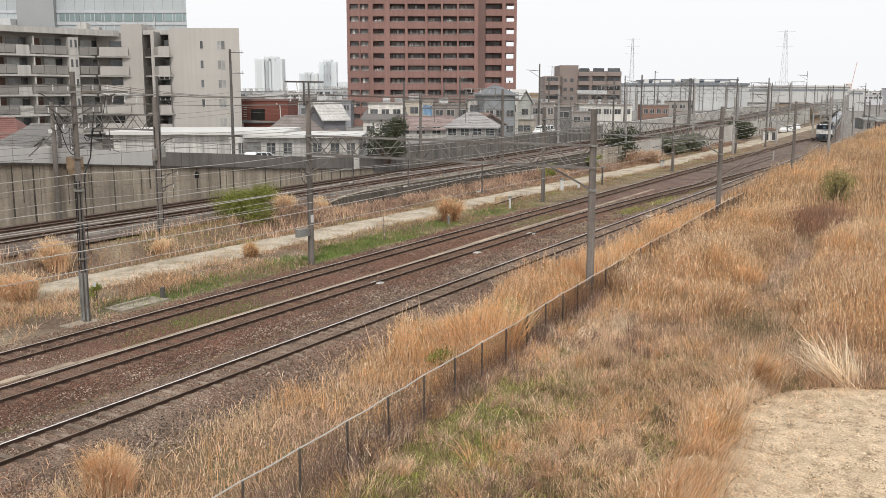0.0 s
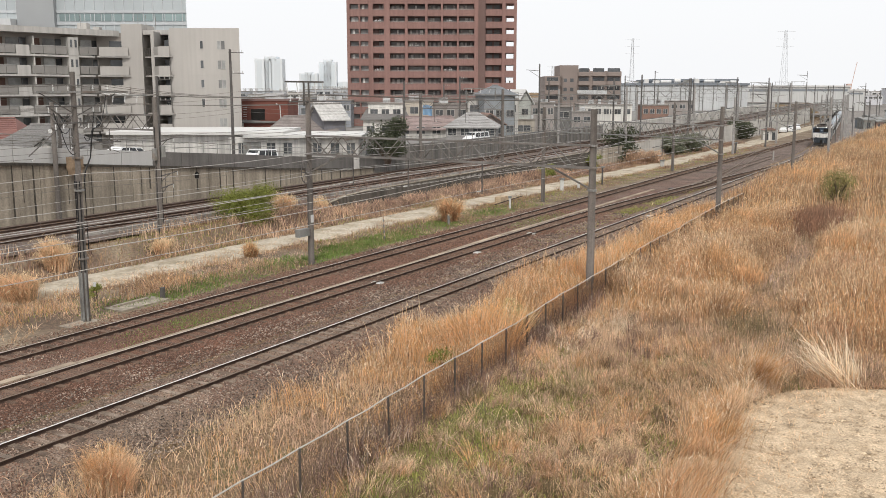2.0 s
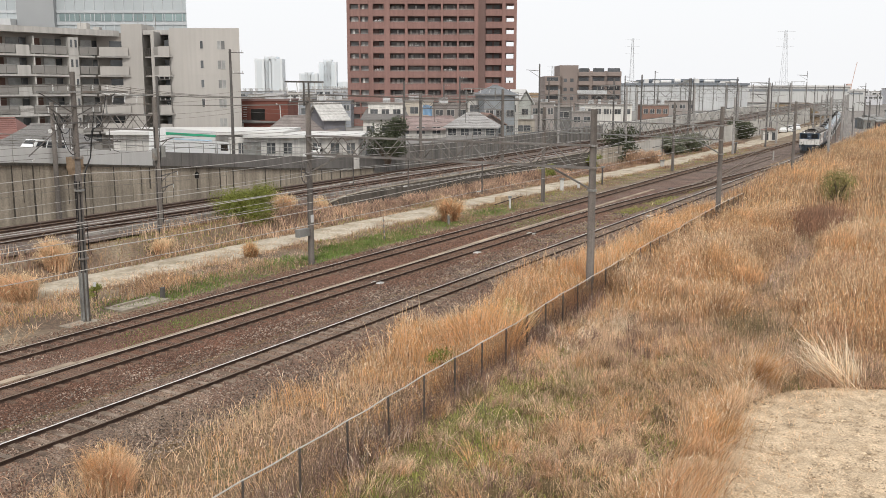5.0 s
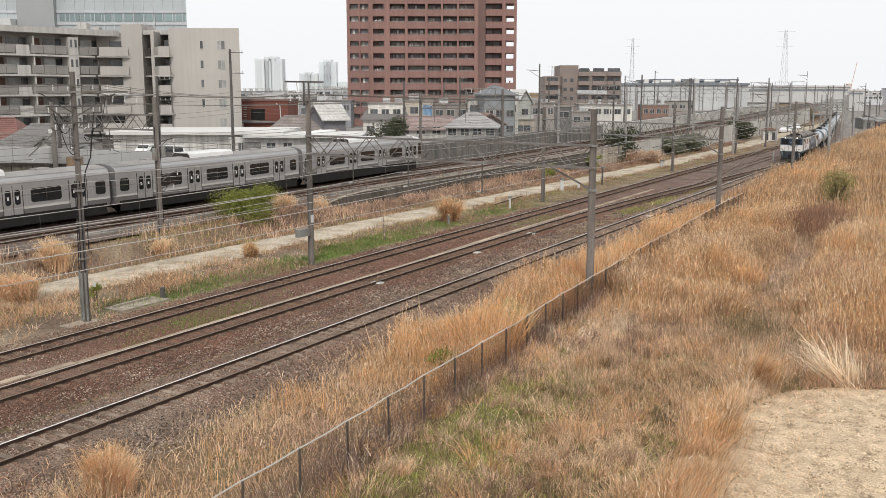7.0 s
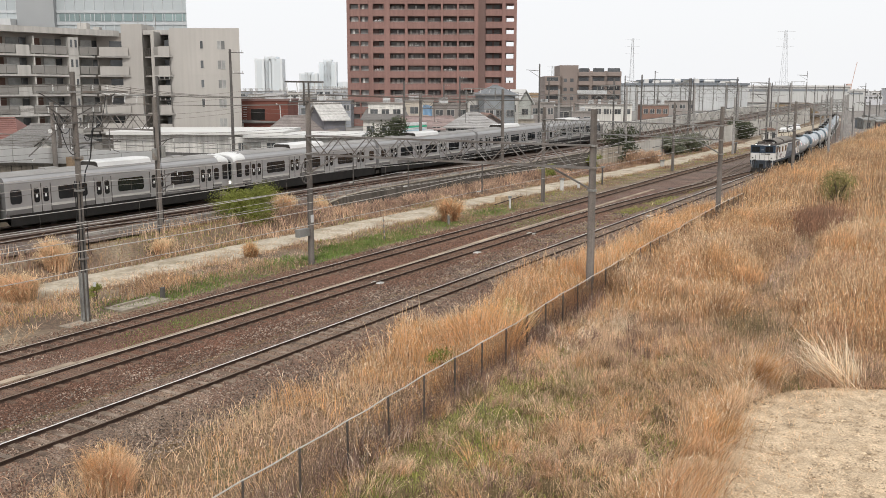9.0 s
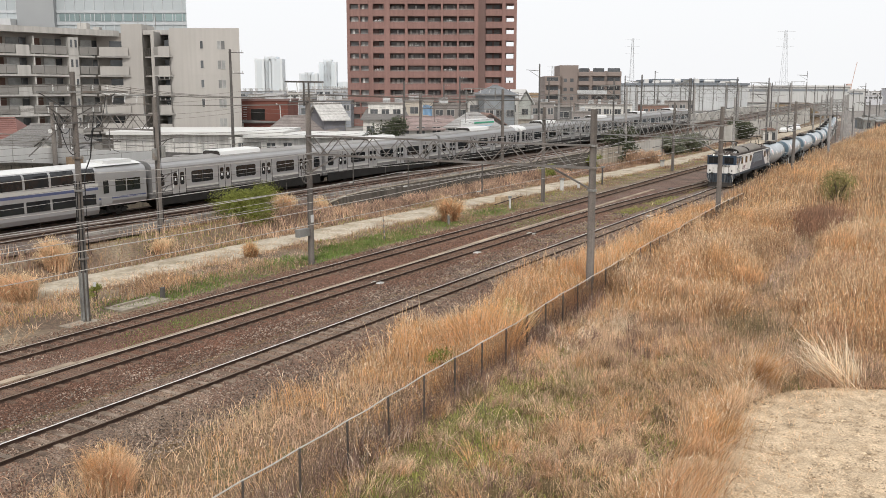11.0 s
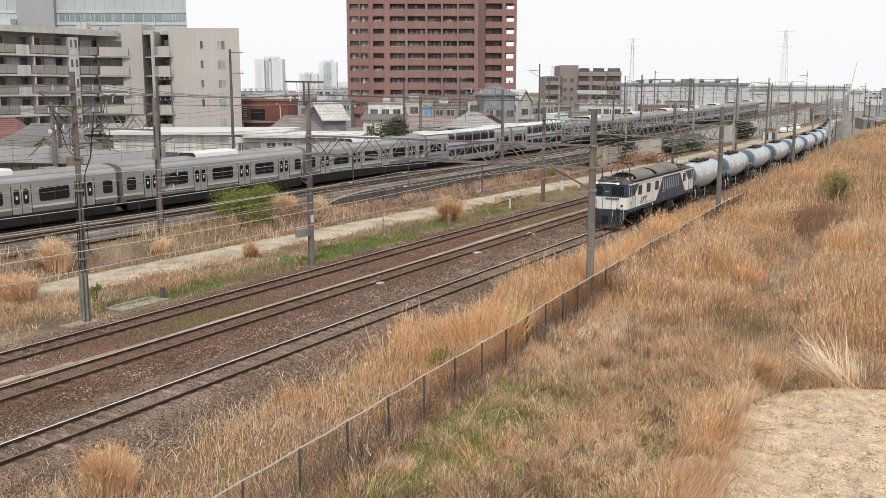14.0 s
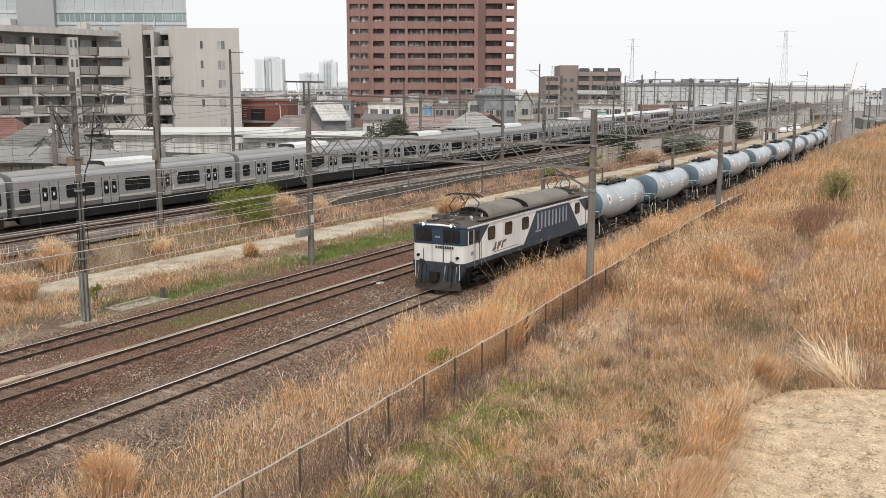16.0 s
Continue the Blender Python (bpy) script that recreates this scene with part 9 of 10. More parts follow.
def tussock(x, y, h, r, n, material_, label, width=0.022, lean=0.42):
    """A single clump of arching blades springing from one root."""
    roots = 6
    k = RNG.integers(0, roots, n)
    ra, rd = RNG.uniform(0, 2 * np.pi, roots), RNG.uniform(0.1, 0.55, roots) * r
    rh, rt = RNG.uniform(0.6, 1.1, roots), RNG.normal(0, 0.28, (roots, 2))
    a, d = RNG.uniform(0, 2 * np.pi, n), np.abs(RNG.normal(0, 0.16, n)) * r
    px, py = x + (np.cos(ra) * rd)[k] + np.cos(a) * d, y + (np.sin(ra) * rd)[k] + np.sin(a) * d
    hh = h * rh[k] * RNG.uniform(0.5, 1.1, n)
    q = RNG.uniform(0.0, 1.0, n) ** 1.5 * lean * 1.3
    z = np.full(n, ground_z(x, y))
    tx, ty = np.cos(a) * q + rt[k, 0], np.sin(a) * q + rt[k, 1]
    m = int(0.7 * n)                                        # leaves arching over from the upper stems
    c, f = RNG.uniform(0, 2 * np.pi, m), RNG.uniform(0.45, 0.95, m)
    g, o = RNG.uniform(0.7, 1.5, m), np.array((-0.35, -0.2))
    px, py = np.append(px, px[:m] + tx[:m] * hh[:m] * f * f), np.append(py, py[:m] + ty[:m] * hh[:m] * f * f)
    z = np.append(z, z[:m] + hh[:m] * f * 0.95)
    tx, ty = np.append(tx, np.cos(c) * g + o[0]), np.append(ty, np.sin(c) * g + o[1])
    hh = np.append(hh, h * RNG.uniform(0.2, 0.42, m))
    return tagged(blades("grass_clump", px, py, hh, width, material_, label, 0.12, 0.1, 0.6, z, (tx, ty), "grass clump", seed=0.3 if width > 0.015 else 0.12, seed_len=0.3 if width > 0.015 else 0.2, seed_w=0.05 if width > 0.015 else 0.02), group="grass clumps")


for x, y, h, r, n, m_, lab, wd in (
        (-18.4, 15.6, 1.3, 0.75, 700, "reed", "golden dry grass clump beside the freight track", 0.011),
        (-18.3, 15.7, 1.25, 0.8, 900, "straw", "pale drooping grass in the clump beside the freight track", 0.011),
        (-40.0, 29.0, 1.75, 1.3, 900, "straw", "tall golden grass clump by the path", 0.04),
        (-44.3, 34.6, 1.8, 1.1, 900, "straw", "tall pale grass clump on the slope", 0.04),
        (-43.6, 42.3, 0.95, 1.0, 600, "straw", "golden grass clump beside the path", 0.04),
        (-38.4, 44.6, 0.9, 0.8, 500, "reed", "small dry grass clump by the path", 0.04),
        (-45.6, 56.7, 1.3, 1.0, 700, "straw", "pale grass clump below the green bush", 0.045),
        (-45.2, 60.8, 1.1, 1.0, 600, "straw", "pale dry grass clump on the slope", 0.045),
        (-35.6, 64.4, 2.0, 0.95, 1300, "reed", "round golden pampas clump beside the outer track", 0.04),
        (-41.1, 130.0, 1.9, 3.6, 900, "brush", "dry grass thicket beyond the path", 0.08),
        (-42.5, 136.0, 1.7, 3.6, 700, "brush", "dry grass thicket below the low wall", 0.08)):
    tussock(x, y, h, r, int(n * 1.8), M[m_], lab, wd * (1.0 if x > -20 else 0.7), (0.34 if m_ == "straw" else 0.22) if x > -20 else 0.3)


def build_fan():
    """A fallen reed clump: long bleached stalks arching outwards from one root, some still upright."""
    ax, ay = math.cos(radians(AIM)), math.sin(radians(AIM))
    n = 150
    t = np.radians(np.clip(RNG.normal(160, 34, n), 15, 205))
    k = np.where(RNG.uniform(0, 1, n) < 0.8, RNG.uniform(0.7, 1.6, n), RNG.uniform(0.1, 0.5, n))
    k = k * np.where(np.cos(t) > 0.2, 0.75, 1.0)
    r, f = np.cos(t) * k, np.sin(t) * k * 0.7
    x = -3.4 + RNG.normal(0, 0.3, n) * ax
    y = 33.85 + RNG.normal(0, 0.3, n) * ay
    blades("reed_fan", x, y, RNG.uniform(1.0, 2.4, n), 0.027, M["bleached"], "bleached fallen reed clump splayed over the bare earth", 0.12, 0.1, 0.36,
           np.full(n, ground_z(-3.4, 33.85)), (r * ax - f * ay, r * ay + f * ax), "grass clump", 0.3, 0.25, 0.04)
    n = 60
    blades("upright_straw", -3.1 + RNG.normal(0, 0.14, n), 34.1 + RNG.normal(0, 0.14, n), RNG.uniform(0.6, 1.4, n), 0.026, M["bleached"], "bleached upright straw tuft by the bare earth", 0.22, 0.0, category="grass clump")

    # a tuft lodged outwards over the edge of the bare earth, and dark stalks behind it
    for m_, n, lab in (("reed_gold", 420, "orange grass tuft lodged over the bare earth's edge"), ("bleached", 260, "bleached grass tuft lodged over the bare earth's edge")):
        k = RNG.uniform(0.2, 1.25, n)
        blades("lodged_tuft", -6.0 + RNG.normal(0, 0.28, n), 32.3 + RNG.normal(0, 0.28, n), RNG.uniform(0.9, 1.8, n), 0.017, M[m_], lab, 0.22, 0.0, 0.6,
               tilt=(0.62 * k, -0.5 * k), category="grass clump")
    n = 900
    blades("olive_patch", -7.6 + RNG.normal(0, 0.6, n), 38.8 + RNG.normal(0, 1.3, n), RNG.uniform(0.45, 1.05, n), 0.016, M["olive_stalk"], "dark olive stalks standing behind the bare earth", 0.25, 0.0, category="grass clump")

build_fan()


def leafy(name, x, y, z, w, d, h, leaves, size, material_, label, category, trunk=True, lumps=9, seed=1):
    """Shrub or small tree: branching stems and a crown of many small leaf faces in uneven lumps."""
    r = random.Random(seed)
    ob = thing(name, label, category)
    st = Solid()
    cs = []
    for i in range(lumps):
        a = r.uniform(0, 2 * math.pi)
        q = math.sqrt(r.random()) * 0.75
        c = (math.cos(a) * q * w / 2, math.sin(a) * q * d / 2, h * r.uniform(*((0.26, 0.82) if trunk else (0.1, 0.8))))
        cs.append((c, r.uniform(0.22, 0.36)))
        mid = (c[0] * 0.45 + r.uniform(-0.1, 0.1), c[1] * 0.45, c[2] * 0.5)
        st.tube([(c[0] * 0.1, c[1] * 0.1, -0.2), mid, c], 0.05 * h / 2, 5, 0.012)
    part("stem", st, M["bark"], ob)
    n = leaves
    idx = RNG.integers(0, lumps, n)
    cc = np.array([c[0] for c in cs])[idx]
    rr = np.array([c[1] for c in cs])[idx]
    dirs = RNG.normal(0, 1, (n, 3))
    dirs /= np.linalg.norm(dirs, axis=1)[:, None]
    rad = (RNG.uniform(0.25, 1.0, n) ** 0.6)[:, None] * rr[:, None] * np.array([w, d, h * 0.75])
    P = cc + dirs * rad
    P[:, 2] = np.maximum(P[:, 2], 0.03)
    u = RNG.normal(0, 1, (n, 3))
    u /= np.linalg.norm(u, axis=1)[:, None]
    v = np.cross(u, dirs)
    v /= np.linalg.norm(v, axis=1)[:, None] + 1e-6
    sz = (size * RNG.uniform(0.6, 1.3, n))[:, None]
    V = np.stack([P - u * sz, P + v * sz * 0.45, P + u * sz, P - v * sz * 0.45], 1).reshape(-1, 3)
    me = bpy.data.meshes.new("crown")
    me.from_pydata([tuple(p) for p in V], [], [(4 * i, 4 * i + 1, 4 * i + 2, 4 * i + 3) for i in range(n)])
    me.materials.append(material_)
    part("crown", me, None, ob)
    ob.matrix_basis = pose(x, y, z)
    return ob


leafy("green_bush", -45.7, 52.4, -0.1, 3.6, 4.4, 3.5, 27000, 0.055, M["leaf"], "bright green leafy bush below the main line", "bush", trunk=False, lumps=26, seed=3)
leafy("olive_shrub", -10.4, 89.0, 0.1, 3.0, 3.4, 3.1, 5200, 0.075, M["leaf_olive"], "sparse olive shrub standing among the reeds", "bush", trunk=False, lumps=24, seed=4)
leafy("evergreen_tree", -44.6, 131.5, -0.2, 4.2, 7.0, 5.1, 6400, 0.2, M["leaf_dark"], "dark evergreen tree beside the low wall", "tree", trunk=False, lumps=22, seed=5)
leafy("evergreen_tree", -43.2, 152.0, -0.2, 5.2, 8.0, 3.4, 5200, 0.16, M["leaf_hazy"], "dark rounded tree beside the path", "tree", trunk=False, lumps=20, seed=6)
leafy("evergreen_tree", -42.0, 160.0, -0.2, 5.2, 8.0, 3.2, 4800, 0.16, M["leaf_hazy"], "dark spreading tree beside the path", "tree", trunk=False, lumps=20, seed=7)
leafy("evergreen_tree", -43.6, 206.0, -0.2, 5.4, 8.6, 4.6, 5600, 0.2, M["leaf_dark"], "dull green tree beside the far path", "tree", trunk=False, lumps=20, seed=8)
leafy("garden_tree", *(TOWN @ Vector((-5.8, 100.0, 2.4))), 4.4, 4.4, 5.2, 5200, 0.13, M["leaf_dark"], "dark garden tree between the houses", "tree", lumps=13, seed=9)
leafy("garden_shrub", -43.0, 101.0, 0.0, 2.4, 3.0, 1.6, 1200, 0.13, M["leaf"], "green shrub below the low wall", "bush", lumps=8, seed=10)
leafy("garden_shrub", -43.4, 116.0, 0.0, 2.4, 3.0, 1.8, 1200, 0.14, M["leaf"], "green shrub below the portal", "bush", lumps=8, seed=11)
leafy("broom_weed", -36.6, 31.0, -0.2, 0.9, 0.9, 0.9, 350, 0.07, M["leaf"], "small green weed beside the feeder pole", "bush", lumps=5, seed=12)
PALE_LEAF = mat("pale_yellow_leaf", (0.56, 0.45, 0.24), 0.8, vary=0.25, size=0.9, grain=0.1, island=0.45, spec=0.15, through_light=0.35)
leafy("pale_shrub", -15.9, 34.4, 0.0, 1.5, 2.4, 1.35, 3600, 0.05, PALE_LEAF, "pale yellow dry-leaved shrub behind the fence", "bush", trunk=False, lumps=16, seed=21)
leafy("pale_shrub", -17.2, 36.6, 0.0, 1.0, 1.4, 1.1, 1800, 0.05, PALE_LEAF, "small pale yellow dry-leaved shrub by the track", "bush", trunk=False, lumps=9, seed=22)
leafy("broom_weed", -16.0, 28.4, 0.0, 1.4, 1.4, 0.95, 420, 0.06, M["leaf"], "small yellow-green weed behind the fence", "bush", lumps=6, seed=13)


# ---------------------------------------------------------------- sleepers and loose stones, nearest first
def build_sleepers():
    def strew(track, x_of, z_of, y0, y1, step, single_until, material_, w=1.0):
        me = Solid().prism([(-w, -0.2), (w, -0.2), (w, -0.13), (w - 0.03, -0.105), (-w + 0.03, -0.105), (-w, -0.13)], "y", -0.11, 0.11).mesh("sleeper", material_)
        rest = Solid()
        y = y0
        while y < y1:
            if y < single_until and y > 8:
                ob = part("sleeper", me, None, track)
                ob.matrix_basis = pose(x_of(y), y, z_of(y), 0, 0, 1.2 * noise.noise((y, 3, 3)))
            else:
                x, z = x_of(y), z_of(y)
                rest.box(x - w, x + w, y - 0.11, y + 0.11, z - 0.2, z - 0.105)
            y += step
        tagged(part("far_sleepers", rest, material_, track), kind="stuff")
    strew(TRACKS[0], lambda y: NEAR + bend(y), lambda y: 0.0, -20, 230, 0.64, 100, M["sleeper"])
    brown = mat("brown_sleeper", (0.13, 0.085, 0.06), 0.9, vary=0.3, size=2.0, grain=0.3, objrand=0.2)
    strew(TRACKS[1], mid_x, lambda y: 0.0, -20, 140, 0.66, 90, brown)
    strew(TRACKS[3], far_x, lambda y: 0.0, -20, 236, 0.66, 90, brown)
    strew(TRACKS[4], main_x, main_z, -20, 230, 0.7, -50, brown)
    strew(TRACKS[5], lambda y: main_x(y) + 3.9, main_z, -20, 230, 0.7, -50, brown)


build_sleepers()


def build_stones():
    """Loose ballast: small uneven chips over the track beds."""
    n = 130000
    x = RNG.uniform(-33.2, -18.9, n)
    y = 9 + 66 * RNG.uniform(0, 1, n) ** 1.6
    rail = np.zeros(n, bool)
    for c in (NEAR, MID, FAR):
        for k in (-0.566, 0.566):
            rail |= np.abs(x - c - k) < 0.1
    x, y = x[~rail], y[~rail]
    n = len(x)
    s = RNG.uniform(0.013, 0.036, n) * (1 + y / 55)
    f = np.array([[1, 0, -0.2], [-0.3, 0.9, -0.2], [-0.7, -0.7, -0.2], [0.1, 0.1, 0.75]])
    jit = RNG.uniform(0.65, 1.35, (n, 4, 1))
    a = RNG.uniform(0, 2 * np.pi, n)
    rot = np.stack([np.stack([np.cos(a), -np.sin(a)], 1), np.stack([np.sin(a), np.cos(a)], 1)], 1)
    L = f[None] * jit * s[:, None, None]
    XY = np.einsum("nij,nkj->nki", rot, L[:, :, :2])
    V = np.concatenate([XY + np.stack([x, y], 1)[:, None, :], L[:, :, 2:] - 0.122], 2).reshape(-1, 3)
    grey = (RNG.uniform(0, 1, n) + 0.35 * waves(x, y, 0.5, 111) < np.where(x > -26.0, 0.66, 0.12))
    V = V.reshape(n, 4, 3)
    for name, q, m_, lab in (("ballast_stones", ~grey, M["stone"], "loose rust-brown ballast stones between the rails"), ("grey_ballast_stones", grey, M["stone_grey"], "loose grey and pale ballast stones beside the freight track")):
        k = int(q.sum())
        base = (np.arange(k) * 4)[:, None]
        F = np.concatenate([base + np.array([[0, 1, 3]]), base + np.array([[1, 2, 3]]), base + np.array([[2, 0, 3]])], 0)
        me = bpy.data.meshes.new(name)
        me.from_pydata(V[q].reshape(-1, 3).tolist(), [], F.tolist())
        me.materials.append(m_)
        tagged(new(name, me), lab, "ballast", kind="stuff")


build_stones()


# ---------------------------------------------------------------- road vehicles behind the wall
def wheels_of(ob, xs, ys, r):
    for y in ys:
        for x in xs:
            s = Solid()
            s.tube([(x - 0.09, y, r), (x + 0.09, y, r)], r, 14)
            w = part("wheel", s, M["black"], ob)
            s = Solid()
            s.tube([(x - 0.1, y, r), (x + 0.1, y, r)], r * 0.55, 10)
            part("hub", s, M["steel"], w)


def build_car(name, label, boxy, length=4.3):
    """A small white car or van; its nose points along -y."""
    ob = thing(name, label, "car", "road vehicles")
    h = 1.55 if boxy else 1.25
    L = length / 2
    s = Solid()
    side = [(-L, 0.28), (-L, 0.72), (-L + 0.12, 0.8), (-L + (0.35 if boxy else 0.95), 0.86), (L - 0.08, 0.86), (L, 0.7), (L, 0.28)]
    s.prism(side, "x", -0.78, 0.78)
    body = part("body", s, M["car_white"], ob, "white painted lower body")
    s = Solid()
    a0, a1 = (-L + 0.45, -L + 0.95) if boxy else (-L + 1.0, -L + 1.6)
    b0, b1 = (L - 0.1, L - 0.25) if boxy else (L - 0.25, L - 0.8)
    s.loft([[(-0.74, a0, 0.86), (0.74, a0, 0.86), (0.74, b0, 0.86), (-0.74, b0, 0.86)], [(-0.62, a1, h), (0.62, a1, h), (0.62, b1, h), (-0.62, b1, h)]])
    cabin = part("cabin", s, M["car_white"], ob)
    for sx in (-1, 1):
        for f0, f1 in ((0.08, 0.36), (0.4, 0.66), (0.7, 0.94)):
            s = Solid()
            def at(f, g):
                y = (a0 + (a1 - a0) * g) + f * ((b0 + (b1 - b0) * g) - (a0 + (a1 - a0) * g))
                return (sx * (0.75 - 0.12 * g), y, 0.86 + (h - 0.86) * g)
            p = [at(f0, 0.12), at(f1, 0.12), at(f1, 0.86), at(f0, 0.86)]
            s.add(p + [(q[0] - sx * 0.04, q[1], q[2]) for q in p], [(0, 1, 2, 3), (7, 6, 5, 4), (0, 4, 5, 1), (1, 5, 6, 2), (2, 6, 7, 3), (3, 7, 4, 0)])
            part("side_window", s, M["window_dark"], cabin)
    s = Solid()
    s.add([(-0.66, a0 + (a1 - a0) * 0.12 - 0.01, 0.9), (0.66, a0 + (a1 - a0) * 0.12 - 0.01, 0.9), (0.58, a0 + (a1 - a0) * 0.88 - 0.01, h - 0.07), (-0.58, a0 + (a1 - a0) * 0.88 - 0.01, h - 0.07)], [(0, 1, 2, 3)])
    part("windscreen", s, M["window_dark"], cabin)
    for x in (-0.55, 0.55):
        s = Solid()
        s.box(x - 0.14, x + 0.14, -L - 0.01, -L + 0.05, 0.56, 0.7)
        part("headlight", s, M["insulator"], body)
    wheels_of(ob, (-0.7, 0.7), (-L + 0.75, L - 0.75), 0.27)
    return ob


def build_truck():
    """White box lorry with a green stripe; it drives along +y."""
    ob = thing("box_lorry", "white box lorry with a green stripe on the road", "lorry", "road vehicles")
    s = Solid()
    s.box(-1.05, 1.05, -6.0, 0.0, 0.75, 3.0)
    box = part("cargo_box", s, M["car_white"], ob, "white cargo box")
    for sx in (-1, 1):
        s = Solid()
        s.box(*sorted((sx * 1.05, sx * 1.06)), -6.0, 0.0, 2.45, 2.68)
        part("stripe", s, M["green"], box, "green stripe")
        s = Solid()
        s.box(*sorted((sx * 1.05, sx * 1.06)), -5.5, -0.5, 2.05, 2.2)
        part("lettering", s, mat("pale_blue_mark", (0.5, 0.66, 0.75), 0.5), box, "pale blue bar of lettering")
    s = Solid()
    s.prism([(0.25, 0.45), (1.9, 0.45), (1.95, 1.2), (1.75, 2.05), (0.25, 2.1)], "x", -1.0, 1.0)
    cab_ = part("cab", s, M["car_white"], ob)
    for sx in (-1, 1):
        s = Solid()
        s.prism([(0.75, 1.25), (1.75, 1.25), (1.6, 1.9), (0.75, 1.9)], "x", sx * 1.0, sx * 1.012)
        part("side_window", s, M["window_dark"], cab_)
    s = Solid()
    s.box(-0.4, 0.4, -5.8, 1.7, 0.4, 0.7)
    part("chassis", s, M["black"], ob)
    wheels_of(ob, (-0.9, 0.9), (-4.6, -3.6, 1.1), 0.42)
    return ob


CAR_A = build_car("hatchback_car", "white hatchback on the road behind the wall", False)
CAR_B = build_car("light_van", "small white light van on the road", True, 3.6)
CAR_C = build_car("passenger_van", "white passenger van on the road behind the wall", True, 4.9)
LORRY = build_truck()


def drive():
    """Road traffic: three vehicles come nearer, the lorry goes away."""
    def lane(ob, y_at, dx, flip=False):
        rows = []
        for i in range(33):
            t = i * 0.5
            y = y_at(t)
            m = line_pose(lambda v: wall_x(v) - dx, road_z, y, 4.0)
            rows.append((t, m))
        walk(ob, rows)
    lane(CAR_A, lambda t: 69.3 - 7.7 * t, 3.2)
    lane(CAR_B, lambda t: 85.6 - 7.8 * t, 3.2)
    lane(CAR_C, lambda t: 134.6 - 11.0 * t, 3.2)
    lane(LORRY, lambda t: 52.6 + (9.3 if t > 3.5 else 7.0) * (t - 3.5), 6.6)


def parked_car(x, y, z, turn, seed):
    src = CAR_B if seed % 2 else CAR_A
    ob = copy_thing(src, pose(x, y, z, 0, 0, turn))
    ob["label"] = "white parked car beside the lineside hut"
    return ob


for i, (x, y) in enumerate(((-41.6, 243.0), (-40.9, 247.5), (-42.0, 254.0), (-41.4, 260.0))):
    parked_car(x, y, -0.2, 6 + 5 * i, i)


# ---------------------------------------------------------------- lineside details
def build_trough():
    """Row of concrete cable-trough lids between the two running tracks."""
    ob = thing("cable_trough", "pale brown concrete cable trough between the running tracks", "cable trough", kind="structure")
    lid = mat("trough_lid", (0.34, 0.27, 0.2), 0.9, vary=0.2, size=1.0, grain=0.15, objrand=0.2)
    me = Solid().box(-0.17, 0.17, -0.98, 0.98, -0.2, -0.06).mesh("lid", lid)
    y = 2.0
    while y < 96:
        o = part("lid", me, None, ob)
        x = -29.05 + 0.75 * smooth_step(14, 27, y) - 0.3 * smooth_step(45, 60, y) + bend(y)
        o.matrix_basis = pose(x, y, 0.0, 0, 0, 0.8 * noise.noise((y, 0, 0)))
        y += 2.0


build_trough()


def build_slab():
    ob = thing("manhole_slab", "weathered concrete slab with a low kerb beside the outer track", "concrete slab")
    s = Solid()
    s.box(-35.0, -33.8, 30.0, 33.0, -0.4, -0.15)
    part("slab", s, M["concrete"], ob)
    s = Solid()
    s.box(-34.75, -34.6, 30.3, 32.4, -0.2, -0.06)
    part("kerb", s, M["concrete"], ob)
    ob = thing("marker_post", "short dark marker post beside the slab", "post", "marker posts")
    s = Solid()
    s.box(-34.4, -34.22, 32.95, 33.13, -0.3, 0.35)
    part("post", s, M["steel_dark"], ob)


build_slab()


def build_main_trough():
    """Grey cable trough along the path side of the main line."""
    ob = thing("cable_trough", "grey concrete cable trough beside the main line", "cable trough", kind="structure")
    lid = mat("grey_trough_lid", (0.27, 0.25, 0.225), 0.9, vary=0.2, size=1.0, grain=0.15, objrand=0.25)
    me = Solid().box(-0.2, 0.2, -0.98, 0.98, -0.2, 0.05).mesh("lid", lid)
    y = 40.0
    while y < 130:
        o = part("lid", me, None, ob)
        o.matrix_basis = Matrix.LocRotScale((main_x(y) + 6.0, y, main_z(y) - 0.02), Euler((0, 0, 0.012 * noise.noise((y, 5, 0)))), None)
        y += 2.0
    r = random.Random(31)
    s = Solid()
    for _ in range(420):
        y = r.uniform(44, 120)
        x, z = main_x(y) + r.uniform(5.2, 7.6), main_z(y) - 0.1
        h = r.uniform(0.3, 1.1)
        for _ in range(3):
            s.tube([(x, y, z), (x + r.gauss(0, 0.12), y + r.gauss(0, 0.12), z + h * 0.55), (x + r.gauss(0, 0.3), y + r.gauss(0, 0.3), z + h * r.uniform(0.7, 1.0))], 0.008, 3, 0.003)
    single("dead_stalks", s, M["thicket"], "thin dead stalks beside the main line", "weeds", kind="stuff")


build_main_trough()


def small_post(x, y, h, r, m_, label, cap=None):
    ob = thing("marker_post", label, "post", "marker posts")
    s = Solid()
    s.tube([(x, y, -0.4), (x, y, h)], r, 8)
    part("post", s, m_, ob)
    if cap:
        s = Solid()
        s.box(x - cap, x + cap, y - cap, y + cap, h - 0.02, h + 0.16)
        part("cap", s, M["steel"], ob)
    return ob


